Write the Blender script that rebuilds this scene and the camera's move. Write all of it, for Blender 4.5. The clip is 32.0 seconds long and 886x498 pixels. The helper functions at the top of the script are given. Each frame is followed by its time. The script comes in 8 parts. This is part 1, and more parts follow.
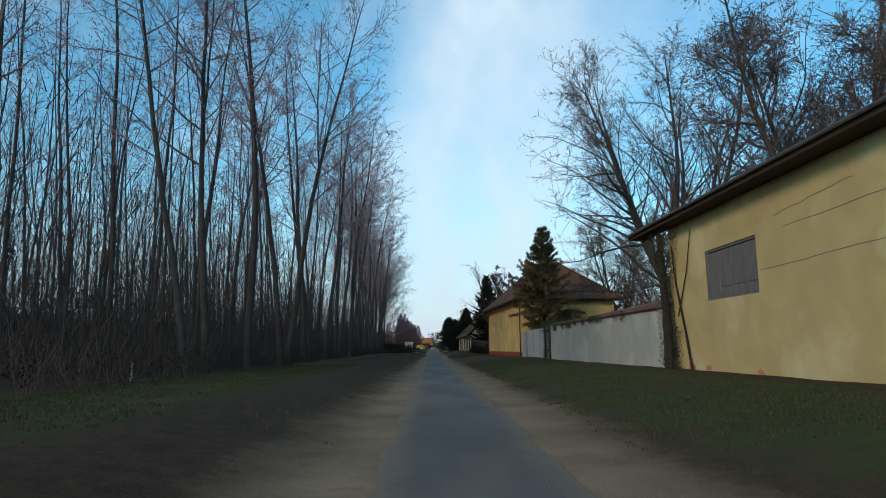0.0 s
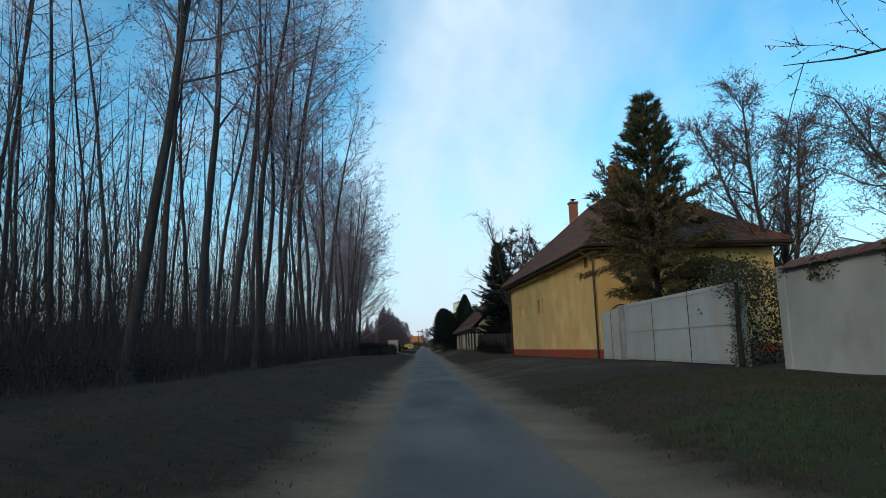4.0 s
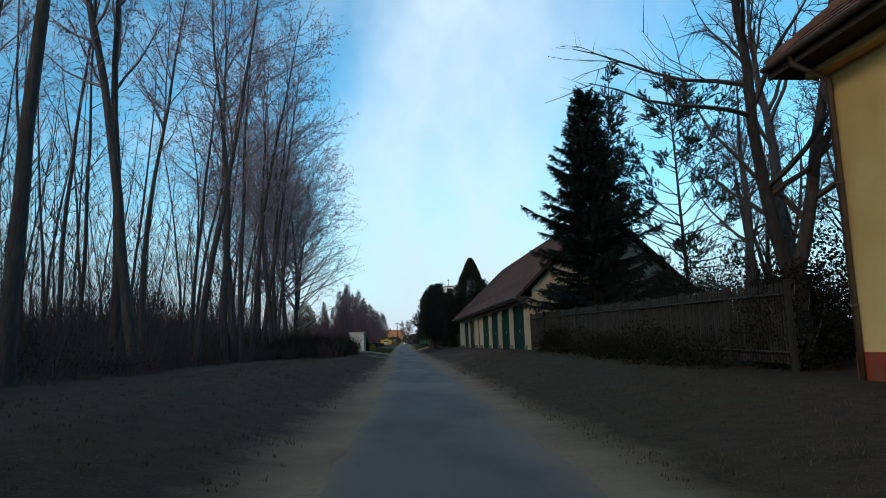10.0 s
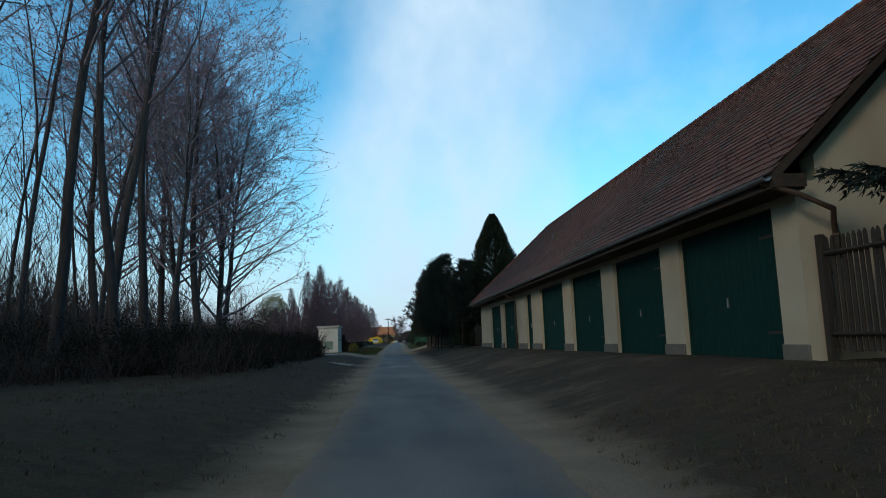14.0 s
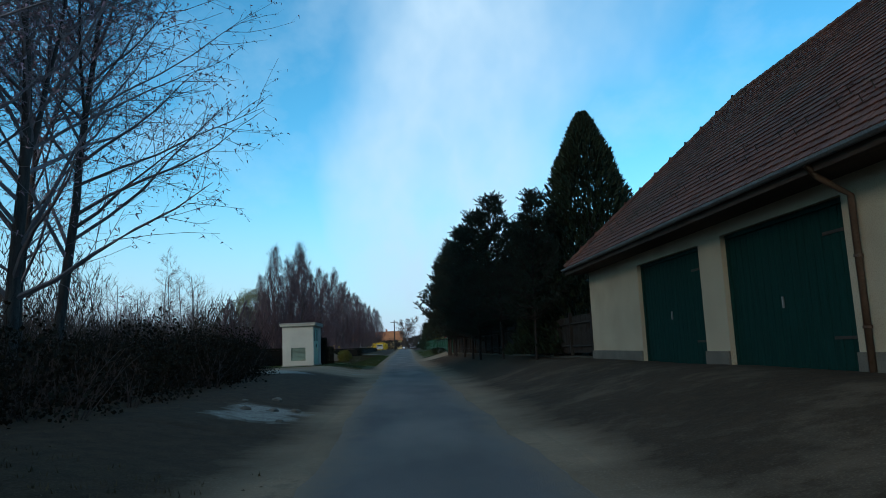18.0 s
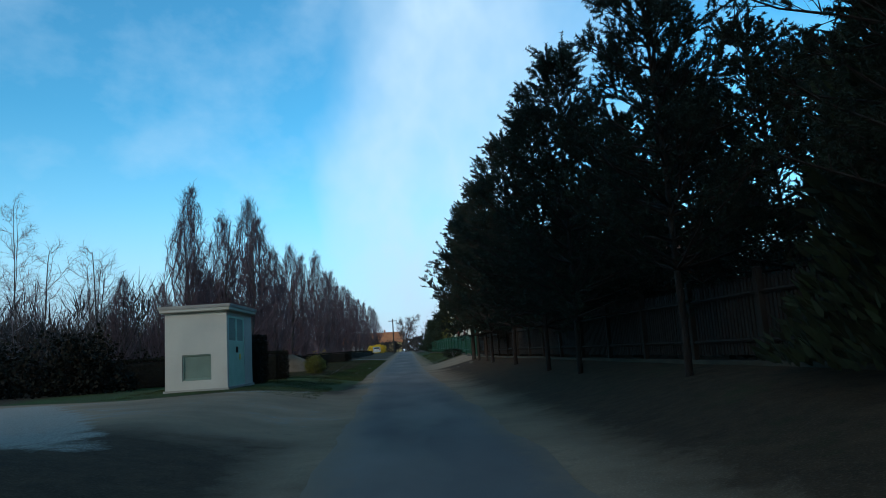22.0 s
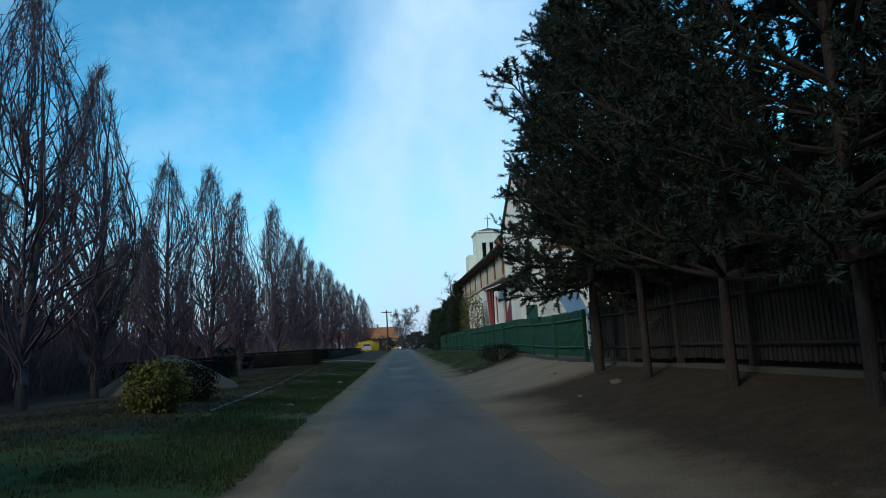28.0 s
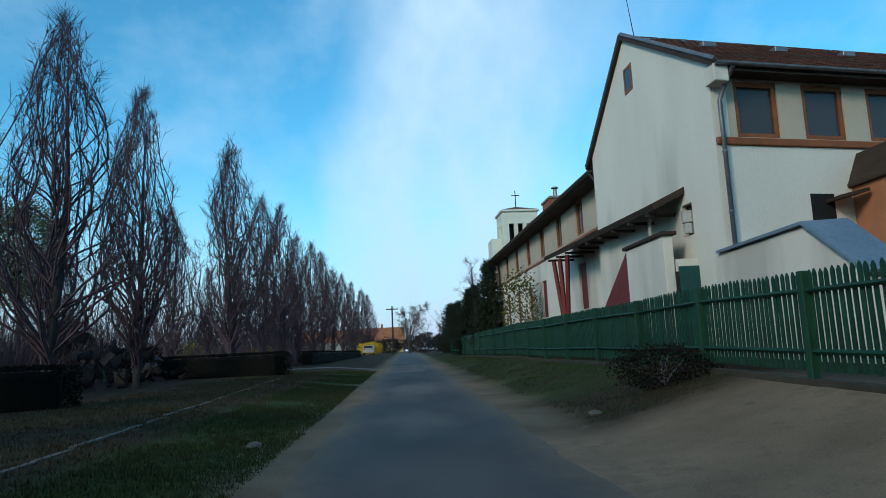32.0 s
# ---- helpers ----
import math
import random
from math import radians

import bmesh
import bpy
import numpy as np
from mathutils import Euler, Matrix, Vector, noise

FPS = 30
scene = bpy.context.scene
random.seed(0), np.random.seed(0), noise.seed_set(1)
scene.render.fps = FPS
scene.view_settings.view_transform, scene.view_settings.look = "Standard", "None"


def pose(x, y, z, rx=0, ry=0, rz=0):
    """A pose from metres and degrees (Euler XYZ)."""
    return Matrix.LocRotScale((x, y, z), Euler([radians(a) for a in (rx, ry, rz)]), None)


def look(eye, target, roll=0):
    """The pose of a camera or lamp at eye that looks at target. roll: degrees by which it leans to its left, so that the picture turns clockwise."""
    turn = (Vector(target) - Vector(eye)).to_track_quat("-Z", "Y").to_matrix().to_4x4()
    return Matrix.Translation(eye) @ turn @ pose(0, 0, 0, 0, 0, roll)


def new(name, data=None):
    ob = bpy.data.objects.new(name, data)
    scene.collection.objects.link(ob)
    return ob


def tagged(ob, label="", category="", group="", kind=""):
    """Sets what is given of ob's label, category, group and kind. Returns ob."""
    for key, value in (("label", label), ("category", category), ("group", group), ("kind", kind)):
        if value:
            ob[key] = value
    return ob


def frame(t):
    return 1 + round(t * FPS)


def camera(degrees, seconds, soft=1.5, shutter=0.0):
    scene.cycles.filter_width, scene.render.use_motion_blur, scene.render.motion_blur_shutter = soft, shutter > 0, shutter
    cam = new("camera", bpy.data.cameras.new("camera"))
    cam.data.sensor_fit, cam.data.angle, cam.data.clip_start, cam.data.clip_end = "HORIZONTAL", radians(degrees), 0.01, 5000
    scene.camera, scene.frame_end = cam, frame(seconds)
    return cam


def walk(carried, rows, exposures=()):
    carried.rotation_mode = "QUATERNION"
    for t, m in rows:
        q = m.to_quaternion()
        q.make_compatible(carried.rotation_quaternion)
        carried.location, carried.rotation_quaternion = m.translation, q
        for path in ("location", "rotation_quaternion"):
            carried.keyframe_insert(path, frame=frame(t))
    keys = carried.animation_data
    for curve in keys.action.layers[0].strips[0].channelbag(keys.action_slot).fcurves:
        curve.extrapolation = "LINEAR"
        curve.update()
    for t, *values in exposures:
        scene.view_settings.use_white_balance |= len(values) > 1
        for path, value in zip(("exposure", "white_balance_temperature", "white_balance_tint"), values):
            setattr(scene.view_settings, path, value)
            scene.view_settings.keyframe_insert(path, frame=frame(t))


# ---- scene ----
cam = camera(66.0, 32.0, soft=0.9)
# seconds, eye, target, roll
PATH = [
    (0, (-2.244, 0.056, 1.379), (-1.8879, 9.9450, 2.8215), -0.68),
    (0.5, (-2.213, 4.967, 1.362), (-1.8150, 14.8552, 2.8019), -0.85),
    (1, (-2.166, 9.650, 1.346), (-1.7073, 19.5352, 2.7863), -1.11),
    (1.5, (-2.104, 14.368, 1.352), (-1.6203, 24.2525, 2.7848), -1.33),
    (2, (-2.031, 19.147, 1.360), (-1.5284, 29.0334, 2.7736), -1.52),
    (2.5, (-1.945, 23.916, 1.361), (-1.4239, 33.8031, 2.7682), -1.71),
    (3, (-1.847, 28.572, 1.355), (-1.3157, 38.4591, 2.7554), -1.85),
    (3.5, (-1.738, 33.132, 1.349), (-1.2046, 43.0189, 2.7526), -2.07),
    (5.5, (-1.291, 51.443, 1.355), (-0.6738, 61.3123, 2.8408), -1.62),
    (6, (-1.171, 55.542, 1.339), (-0.4436, 65.4041, 2.8271), -1.06),
    (6.5, (-1.076, 59.454, 1.333), (-0.2585, 69.3102, 2.8103), -0.98),
    (7, (-1.023, 63.732, 1.349), (-0.1453, 73.5874, 2.7964), -1.23),
    (7.5, (-0.989, 68.376, 1.361), (-0.0583, 78.2316, 2.7793), -1.59),
    (8, (-0.944, 73.057, 1.353), (0.0214, 82.9150, 2.7307), -2.08),
    (8.5, (-0.883, 77.684, 1.342), (0.1074, 87.5426, 2.6958), -2.40),
    (9, (-0.804, 81.974, 1.328), (0.1509, 91.8379, 2.6631), -2.72),
    (9.5, (-0.705, 85.937, 1.324), (0.1849, 95.8096, 2.6428), -2.80),
    (10, (-0.579, 89.717, 1.339), (0.2406, 99.5902, 2.6958), -2.00),
    (10.5, (-0.451, 93.552, 1.346), (0.2691, 103.4244, 2.7662), -1.56),
    (11, (-0.325, 97.397, 1.348), (0.4128, 107.2689, 2.7650), -1.51),
    (11.5, (-0.195, 101.035, 1.348), (0.5937, 110.9053, 2.7434), -1.46),
    (12, (-0.075, 104.678, 1.356), (0.7474, 114.5478, 2.7366), -1.49),
    (12.5, (0.019, 108.442, 1.361), (0.8482, 118.3161, 2.7098), -1.84),
    (13, (0.110, 111.787, 1.355), (0.9587, 121.6632, 2.6769), -2.10),
    (13.5, (0.201, 114.650, 1.341), (1.0848, 124.5223, 2.6700), -1.94),
    (14, (0.287, 117.643, 1.312), (1.2117, 127.5108, 2.6402), -2.20),
    (14.5, (0.356, 121.047, 1.315), (1.2876, 130.9125, 2.6568), -2.18),
    (16.5, (0.596, 134.816, 1.343), (1.3684, 144.6765, 2.8168), -2.04),
    (17, (0.641, 137.841, 1.345), (1.4265, 147.7022, 2.8065), -2.16),
    (17.5, (0.659, 140.685, 1.347), (1.4679, 150.5483, 2.7853), -2.31),
    (18, (0.652, 143.672, 1.345), (1.4871, 153.5358, 2.7606), -2.45),
    (18.5, (0.646, 146.714, 1.347), (1.5157, 156.5789, 2.7346), -2.63),
    (19, (0.656, 149.690, 1.356), (1.5628, 159.5538, 2.7268), -2.69),
    (19.5, (0.689, 152.658, 1.370), (1.6271, 162.5209, 2.7284), -2.84),
    (20, (0.745, 155.370, 1.368), (1.7187, 165.2283, 2.7309), -3.08),
    (20.5, (0.819, 157.785, 1.359), (1.8199, 167.6387, 2.7366), -3.15),
    (21, (0.882, 160.551, 1.358), (1.8723, 170.4026, 2.7620), -3.18),
    (21.5, (0.948, 163.126, 1.366), (1.8860, 172.9808, 2.7848), -3.37),
    (22, (1.029, 165.619, 1.366), (1.8947, 175.4773, 2.8008), -3.66),
    (22.5, (1.112, 168.047, 1.361), (1.9826, 177.9014, 2.8198), -3.69),
    (23, (1.177, 170.531, 1.350), (2.1642, 180.3758, 2.8001), -3.58),
    (23.5, (1.218, 173.183, 1.344), (2.2961, 183.0218, 2.7680), -3.29),
    (24, (1.203, 175.612, 1.353), (2.3340, 185.4493, 2.7471), -2.91),
    (24.5, (1.131, 177.797, 1.363), (2.2978, 187.6329, 2.7410), -2.84),
    (25, (1.083, 179.804, 1.360), (2.2599, 189.6378, 2.7404), -2.59),
    (25.5, (1.087, 182.342, 1.346), (2.2573, 192.1753, 2.7351), -2.57),
    (27.5, (1.205, 190.642, 1.345), (2.2165, 200.4932, 2.7320), -3.41),
    (28, (1.237, 192.771, 1.354), (2.1778, 202.6268, 2.7578), -3.37),
    (28.5, (1.268, 194.861, 1.350), (2.1175, 204.7233, 2.7709), -3.42),
    (29, (1.284, 196.942, 1.349), (2.1129, 206.8085, 2.7537), -3.34),
    (29.5, (1.276, 199.103, 1.336), (2.1079, 208.9672, 2.7499), -3.26),
    (30, (1.233, 201.124, 1.325), (2.0850, 210.9851, 2.7538), -3.34),
    (30.5, (1.201, 202.993, 1.327), (2.1153, 212.8447, 2.7784), -3.27),
    (31, (1.229, 205.268, 1.338), (2.1377, 215.1158, 2.8198), -2.97),
    (31.5, (1.318, 207.927, 1.370), (2.1829, 217.7800, 2.8424), -2.67),
    (32, (1.445, 210.433, 1.391), (2.2888, 220.2903, 2.8467), -2.60),
]
EXPOSURES = [(0, 0.12, 6600, 13), (6, 0.2, 6450, 13), (12, 0.12, 6400, 13), (17, 0.0, 5850, 6), (25, 0.05, 5700, 6), (32, 0.05, 5750, 6)]
walk(cam, [(t, look(eye, target, roll)) for t, eye, target, roll in PATH], EXPOSURES)

# ---------------------------------------------------------------- world and light
world = bpy.data.worlds.new("evening_sky")
scene.world = world
world.use_nodes = True
wt = world.node_tree
wt.nodes.clear()
w_out = wt.nodes.new("ShaderNodeOutputWorld")
w_bg = wt.nodes.new("ShaderNodeBackground")
w_sky = wt.nodes.new("ShaderNodeTexSky")
w_sky.sky_type = "NISHITA"
w_sky.sun_disc = False
w_sky.sun_elevation = radians(14)
w_sky.sun_rotation = radians(215)
w_sky.air_density, w_sky.dust_density, w_sky.ozone_density = 1.0, 0.6, 1.6
w_co = wt.nodes.new("ShaderNodeTexCoord")


def wmath(op, a, b=0.0, clamp=False):
    n = wt.nodes.new("ShaderNodeMath")
    n.operation, n.use_clamp = op, clamp
    for k, v in enumerate((a, b)):
        if isinstance(v, (int, float)):
            n.inputs[k].default_value = v
        else:
            wt.links.new(v, n.inputs[k])
    return n.outputs[0]


def wnoise(scale, stretch, detail=5.0, rough=0.5):
    m = wt.nodes.new("ShaderNodeMapping")
    m.inputs["Scale"].default_value = stretch
    m.inputs["Rotation"].default_value = (radians(12), 0, radians(14))
    wt.links.new(w_co.outputs["Generated"], m.inputs["Vector"])
    n = wt.nodes.new("ShaderNodeTexNoise")
    n.inputs["Scale"].default_value, n.inputs["Detail"].default_value, n.inputs["Roughness"].default_value = scale, detail, rough
    wt.links.new(m.outputs["Vector"], n.inputs["Vector"])
    return n.outputs["Fac"]


w_sep = wt.nodes.new("ShaderNodeSeparateXYZ")
wt.links.new(w_co.outputs["Generated"], w_sep.inputs[0])
w_az = wmath("DIVIDE", w_sep.outputs[0], wmath("MAXIMUM", wmath("ABSOLUTE", w_sep.outputs[1]), 0.05))
# one tall soft bank of cloud over the road, thin veils elsewhere, haze at the horizon
w_soft = wnoise(2.2, (1.6, 1.0, 1.2))
w_off = wmath("SUBTRACT", wmath("ADD", w_az, wmath("MULTIPLY", wmath("SUBTRACT", w_soft, 0.5), 0.75)), wmath("ADD", 0.1, wmath("MULTIPLY", w_sep.outputs[2], 0.16)))
w_band = wmath("SUBTRACT", 1.0, wmath("DIVIDE", wmath("ABSOLUTE", w_off), 0.27), True)
w_band = wmath("MULTIPLY", wmath("POWER", w_band, 1.3), wmath("ADD", 0.4, wnoise(4.5, (1.2, 1.0, 0.8))), True)
w_veil = wmath("MULTIPLY", wmath("SUBTRACT", wnoise(2.6, (2.2, 1.0, 3.0), 6.0, 0.55), 0.46, True), 1.2, True)
w_haze = wmath("SUBTRACT", 1.0, wmath("DIVIDE", w_sep.outputs[2], 0.34), True)
w_fac = wmath("MAXIMUM", wmath("MULTIPLY", w_band, 0.95), wmath("MAXIMUM", w_veil, wmath("MULTIPLY", wmath("POWER", w_haze, 1.5), 0.7)), True)
w_tint = wt.nodes.new("ShaderNodeMixRGB")
w_tint.blend_type = "MULTIPLY"
w_tint.inputs["Fac"].default_value = 1.0
w_tint.inputs["Color2"].default_value = (1.04, 2.24, 2.42, 1)
wt.links.new(w_sky.outputs["Color"], w_tint.inputs["Color1"])
w_mix = wt.nodes.new("ShaderNodeMixRGB")
w_mix.inputs["Color2"].default_value = (7.6, 9.6, 11.0, 1)
wt.links.new(w_fac, w_mix.inputs["Fac"])
wt.links.new(w_tint.outputs["Color"], w_mix.inputs["Color1"])
w_low = wt.nodes.new("ShaderNodeMixRGB")
w_low.inputs["Color2"].default_value = (6.9, 7.5, 9.0, 1)
wt.links.new(wmath("MULTIPLY", wmath("POWER", wmath("SUBTRACT", 1.0, wmath("DIVIDE", w_sep.outputs[2], 0.22), True), 1.4), 0.9), w_low.inputs["Fac"])
wt.links.new(w_mix.outputs["Color"], w_low.inputs["Color1"])
wt.links.new(w_low.outputs["Color"], w_bg.inputs["Color"])
wt.links.new(w_bg.outputs["Background"], w_out.inputs["Surface"])
w_bg.inputs["Strength"].default_value = 0.085
sun_data = bpy.data.lights.new("sun", "SUN")
sun_data.energy, sun_data.angle, sun_data.color = 1.5, radians(14), (1.0, 0.8, 0.6)
sun = new("sun", sun_data)
sun.matrix_world = look((-60, -60, 38), (0, 0, 0))

# ---------------------------------------------------------------- materials
MATS = {}


def mat(name, base, dark=None, rough=0.85, scale=3.0, fine=40.0, bump=0.3, bump_scale=60.0, metal=0.0, spread=0.5,
        third=None, third_scale=0.6, random_value=0.0, stretch=(1, 1, 1), bump_dist=0.02, spec=0.3, grain=0.62):
    """A procedural surface: two colours mixed by noise at two scales, a third in large stains, fine relief."""
    if name in MATS:
        return MATS[name]
    m = bpy.data.materials.new(name)
    m.use_nodes = True
    nt = m.node_tree
    bsdf = nt.nodes["Principled BSDF"]
    bsdf.inputs["Roughness"].default_value = rough
    bsdf.inputs["Metallic"].default_value = metal
    bsdf.inputs["Specular IOR Level"].default_value = spec
    co = nt.nodes.new("ShaderNodeTexCoord")
    mp = nt.nodes.new("ShaderNodeMapping")
    mp.inputs["Scale"].default_value = stretch
    nt.links.new(co.outputs["Object"], mp.inputs["Vector"])

    def noise_node(s, detail=4.0):
        n = nt.nodes.new("ShaderNodeTexNoise")
        n.inputs["Scale"].default_value = s
        n.inputs["Detail"].default_value = detail
        nt.links.new(mp.outputs["Vector"], n.inputs["Vector"])
        return n

    def ramp(node, lo, hi):
        r = nt.nodes.new("ShaderNodeMapRange")
        r.inputs["From Min"].default_value, r.inputs["From Max"].default_value = lo, hi
        nt.links.new(node.outputs["Fac"], r.inputs["Value"])
        return r

    dark = dark or tuple(c * 0.6 for c in base)
    mix = nt.nodes.new("ShaderNodeMixRGB")
    mix.inputs["Color1"].default_value, mix.inputs["Color2"].default_value = (*base, 1), (*dark, 1)
    half = 0.12 + 0.2 * (1 - spread)
    nt.links.new(ramp(noise_node(scale), 0.5 - half, 0.5 + half).outputs["Result"], mix.inputs["Fac"])
    mix2 = nt.nodes.new("ShaderNodeMixRGB")
    mix2.blend_type = "MULTIPLY"
    mix2.inputs["Color2"].default_value = (grain, grain - 0.02, grain - 0.04, 1)
    nt.links.new(ramp(noise_node(fine), 0.45, 0.85).outputs["Result"], mix2.inputs["Fac"])
    nt.links.new(mix.outputs["Color"], mix2.inputs["Color1"])
    out = mix2.outputs["Color"]
    if third:
        mix3 = nt.nodes.new("ShaderNodeMixRGB")
        mix3.inputs["Color2"].default_value = (*third, 1)
        nt.links.new(ramp(noise_node(third_scale, 6.0), 0.5, 0.68).outputs["Result"], mix3.inputs["Fac"])
        nt.links.new(out, mix3.inputs["Color1"])
        out = mix3.outputs["Color"]
    if random_value:
        info = nt.nodes.new("ShaderNodeObjectInfo")
        geo = nt.nodes.new("ShaderNodeNewGeometry")
        add = nt.nodes.new("ShaderNodeMath")
        add.operation = "ADD"
        nt.links.new(info.outputs["Random"], add.inputs[0])
        nt.links.new(geo.outputs["Random Per Island"], add.inputs[1])
        frac = nt.nodes.new("ShaderNodeMath")
        frac.operation = "FRACT"
        nt.links.new(add.outputs[0], frac.inputs[0])
        hsv = nt.nodes.new("ShaderNodeHueSaturation")
        rng = nt.nodes.new("ShaderNodeMapRange")
        rng.inputs["To Min"].default_value, rng.inputs["To Max"].default_value = 1 - random_value, 1 + random_value
        nt.links.new(frac.outputs[0], rng.inputs["Value"])
        nt.links.new(rng.outputs["Result"], hsv.inputs["Value"])
        nt.links.new(out, hsv.inputs["Color"])
        out = hsv.outputs["Color"]
    nt.links.new(out, bsdf.inputs["Base Color"])
    if bump:
        b = nt.nodes.new("ShaderNodeBump")
        b.inputs["Strength"].default_value = bump
        b.inputs["Distance"].default_value = bump_dist
        nt.links.new(noise_node(bump_scale, 6.0).outputs["Fac"], b.inputs["Height"])
        nt.links.new(b.outputs["Normal"], bsdf.inputs["Normal"])
    MATS[name] = m
    return m


ASPHALT = mat("asphalt", (0.15, 0.136, 0.128), (0.09, 0.083, 0.08), 0.85, 0.7, 110, 0.7, 150, third=(0.185, 0.162, 0.14), third_scale=0.4, stretch=(1, 0.35, 1), bump_dist=0.03)


def terrain_material():
    """Soil that turns to sand, pale rubble or grass by the ground's own cover layers, broken up by noise."""
    m = bpy.data.materials.new("earth_and_grass")
    m.use_nodes = True
    nt = m.node_tree
    bsdf = nt.nodes["Principled BSDF"]
    bsdf.inputs["Roughness"].default_value = 0.97
    bsdf.inputs["Specular IOR Level"].default_value = 0.15
    co = nt.nodes.new("ShaderNodeTexCoord")

    def noise_of(s, detail=5.0, rough=0.55):
        n = nt.nodes.new("ShaderNodeTexNoise")
        n.inputs["Scale"].default_value, n.inputs["Detail"].default_value, n.inputs["Roughness"].default_value = s, detail, rough
        nt.links.new(co.outputs["Object"], n.inputs["Vector"])
        return n.outputs["Fac"]

    def op(kind, a, b, clamp=False):
        n = nt.nodes.new("ShaderNodeMath")
        n.operation, n.use_clamp = kind, clamp
        for k, v in enumerate((a, b)):
            if isinstance(v, (int, float)):
                n.inputs[k].default_value = v
            else:
                nt.links.new(v, n.inputs[k])
        return n.outputs[0]

    def blend(fac, a, b):
        n = nt.nodes.new("ShaderNodeMixRGB")
        nt.links.new(fac, n.inputs["Fac"])
        for k, v in (("Color1", a), ("Color2", b)):
            if isinstance(v, tuple):
                n.inputs[k].default_value = (*v, 1)
            else:
                nt.links.new(v, n.inputs[k])
        return n.outputs["Color"]

    big, small, fine = noise_of(0.5, 6.0), noise_of(3.2, 6.0, 0.65), noise_of(38.0, 3.0)
    crisp = op("MULTIPLY", op("SUBTRACT", small, 0.35), 3.0, True)

    def cover(name, gain, sharp):
        at = nt.nodes.new("ShaderNodeAttribute")
        at.attribute_name = name
        v = op("ADD", at.outputs["Fac"], op("MULTIPLY", op("SUBTRACT", big, 0.5), gain))
        v = op("ADD", v, op("MULTIPLY", op("SUBTRACT", small, 0.5), gain))
        v = op("MULTIPLY", op("SUBTRACT", v, 0.35), sharp, True)
        return op("MULTIPLY", v, op("MULTIPLY", at.outputs["Fac"], 6.0, True))

    soil = blend(crisp, (0.054, 0.034, 0.018), (0.024, 0.016, 0.009))
    soil = blend(op("MULTIPLY", op("SUBTRACT", fine, 0.5), 2.2, True), soil, (0.11, 0.074, 0.044))
    sand = blend(crisp, (0.29, 0.205, 0.13), (0.165, 0.117, 0.075))
    sand = blend(op("MULTIPLY", op("SUBTRACT", fine, 0.52), 2.0, True), sand, (0.38, 0.29, 0.2))
    pale = blend(op("MULTIPLY", op("SUBTRACT", fine, 0.42), 4.0, True), (0.2, 0.18, 0.15), (0.36, 0.335, 0.29))
    green = blend(crisp, (0.036, 0.066, 0.011), (0.034, 0.038, 0.013))
    out = blend(cover("grassy", 1.0, 2.2), soil, green)
    out = blend(cover("sandy", 0.9, 1.5), out, sand)
    out = blend(cover("rubble", 0.9, 3.0), out, pale)
    nt.links.new(out, bsdf.inputs["Base Color"])
    b = nt.nodes.new("ShaderNodeBump")
    b.inputs["Strength"].default_value, b.inputs["Distance"].default_value = 0.5, 0.022
    nt.links.new(op("ADD", noise_of(30.0, 6.0), op("MULTIPLY", small, 0.8)), b.inputs["Height"])
    nt.links.new(b.outputs["Normal"], bsdf.inputs["Normal"])
    return m


TERRAIN = terrain_material()


def dusty(m):
    """Lets the road's dust layer cover the asphalt with sand, in patches towards the edges."""
    nt = m.node_tree
    bsdf = nt.nodes["Principled BSDF"]
    was = bsdf.inputs["Base Color"].links[0].from_socket
    co = nt.nodes.new("ShaderNodeTexCoord")
    at = nt.nodes.new("ShaderNodeAttribute")
    at.attribute_name = "dust"
    sums = at.outputs["Fac"]
    for s, gain in ((1.1, 0.9), (7.0, 0.7)):
        n = nt.nodes.new("ShaderNodeTexNoise")
        n.inputs["Scale"].default_value, n.inputs["Detail"].default_value = s, 6.0
        nt.links.new(co.outputs["Object"], n.inputs["Vector"])
        k = nt.nodes.new("ShaderNodeMath")
        k.operation = "MULTIPLY_ADD"
        k.inputs[1].default_value = gain
        nt.links.new(n.outputs["Fac"], k.inputs[0])
        off = nt.nodes.new("ShaderNodeMath")
        off.operation = "SUBTRACT"
        off.inputs[1].default_value = gain * 0.5
        nt.links.new(sums, off.inputs[0])
        nt.links.new(off.outputs[0], k.inputs[2])
        sums = k.outputs[0]
    r = nt.nodes.new("ShaderNodeMapRange")
    r.inputs["From Min"].default_value, r.inputs["From Max"].default_value, r.inputs["To Max"].default_value = 0.25, 0.95, 0.85
    nt.links.new(sums, r.inputs["Value"])
    mix = nt.nodes.new("ShaderNodeMixRGB")
    mix.inputs["Color2"].default_value = (0.2, 0.15, 0.105, 1)
    nt.links.new(r.outputs["Result"], mix.inputs["Fac"])
    nt.links.new(was, mix.inputs["Color1"])
    nt.links.new(mix.outputs["Color"], bsdf.inputs["Base Color"])


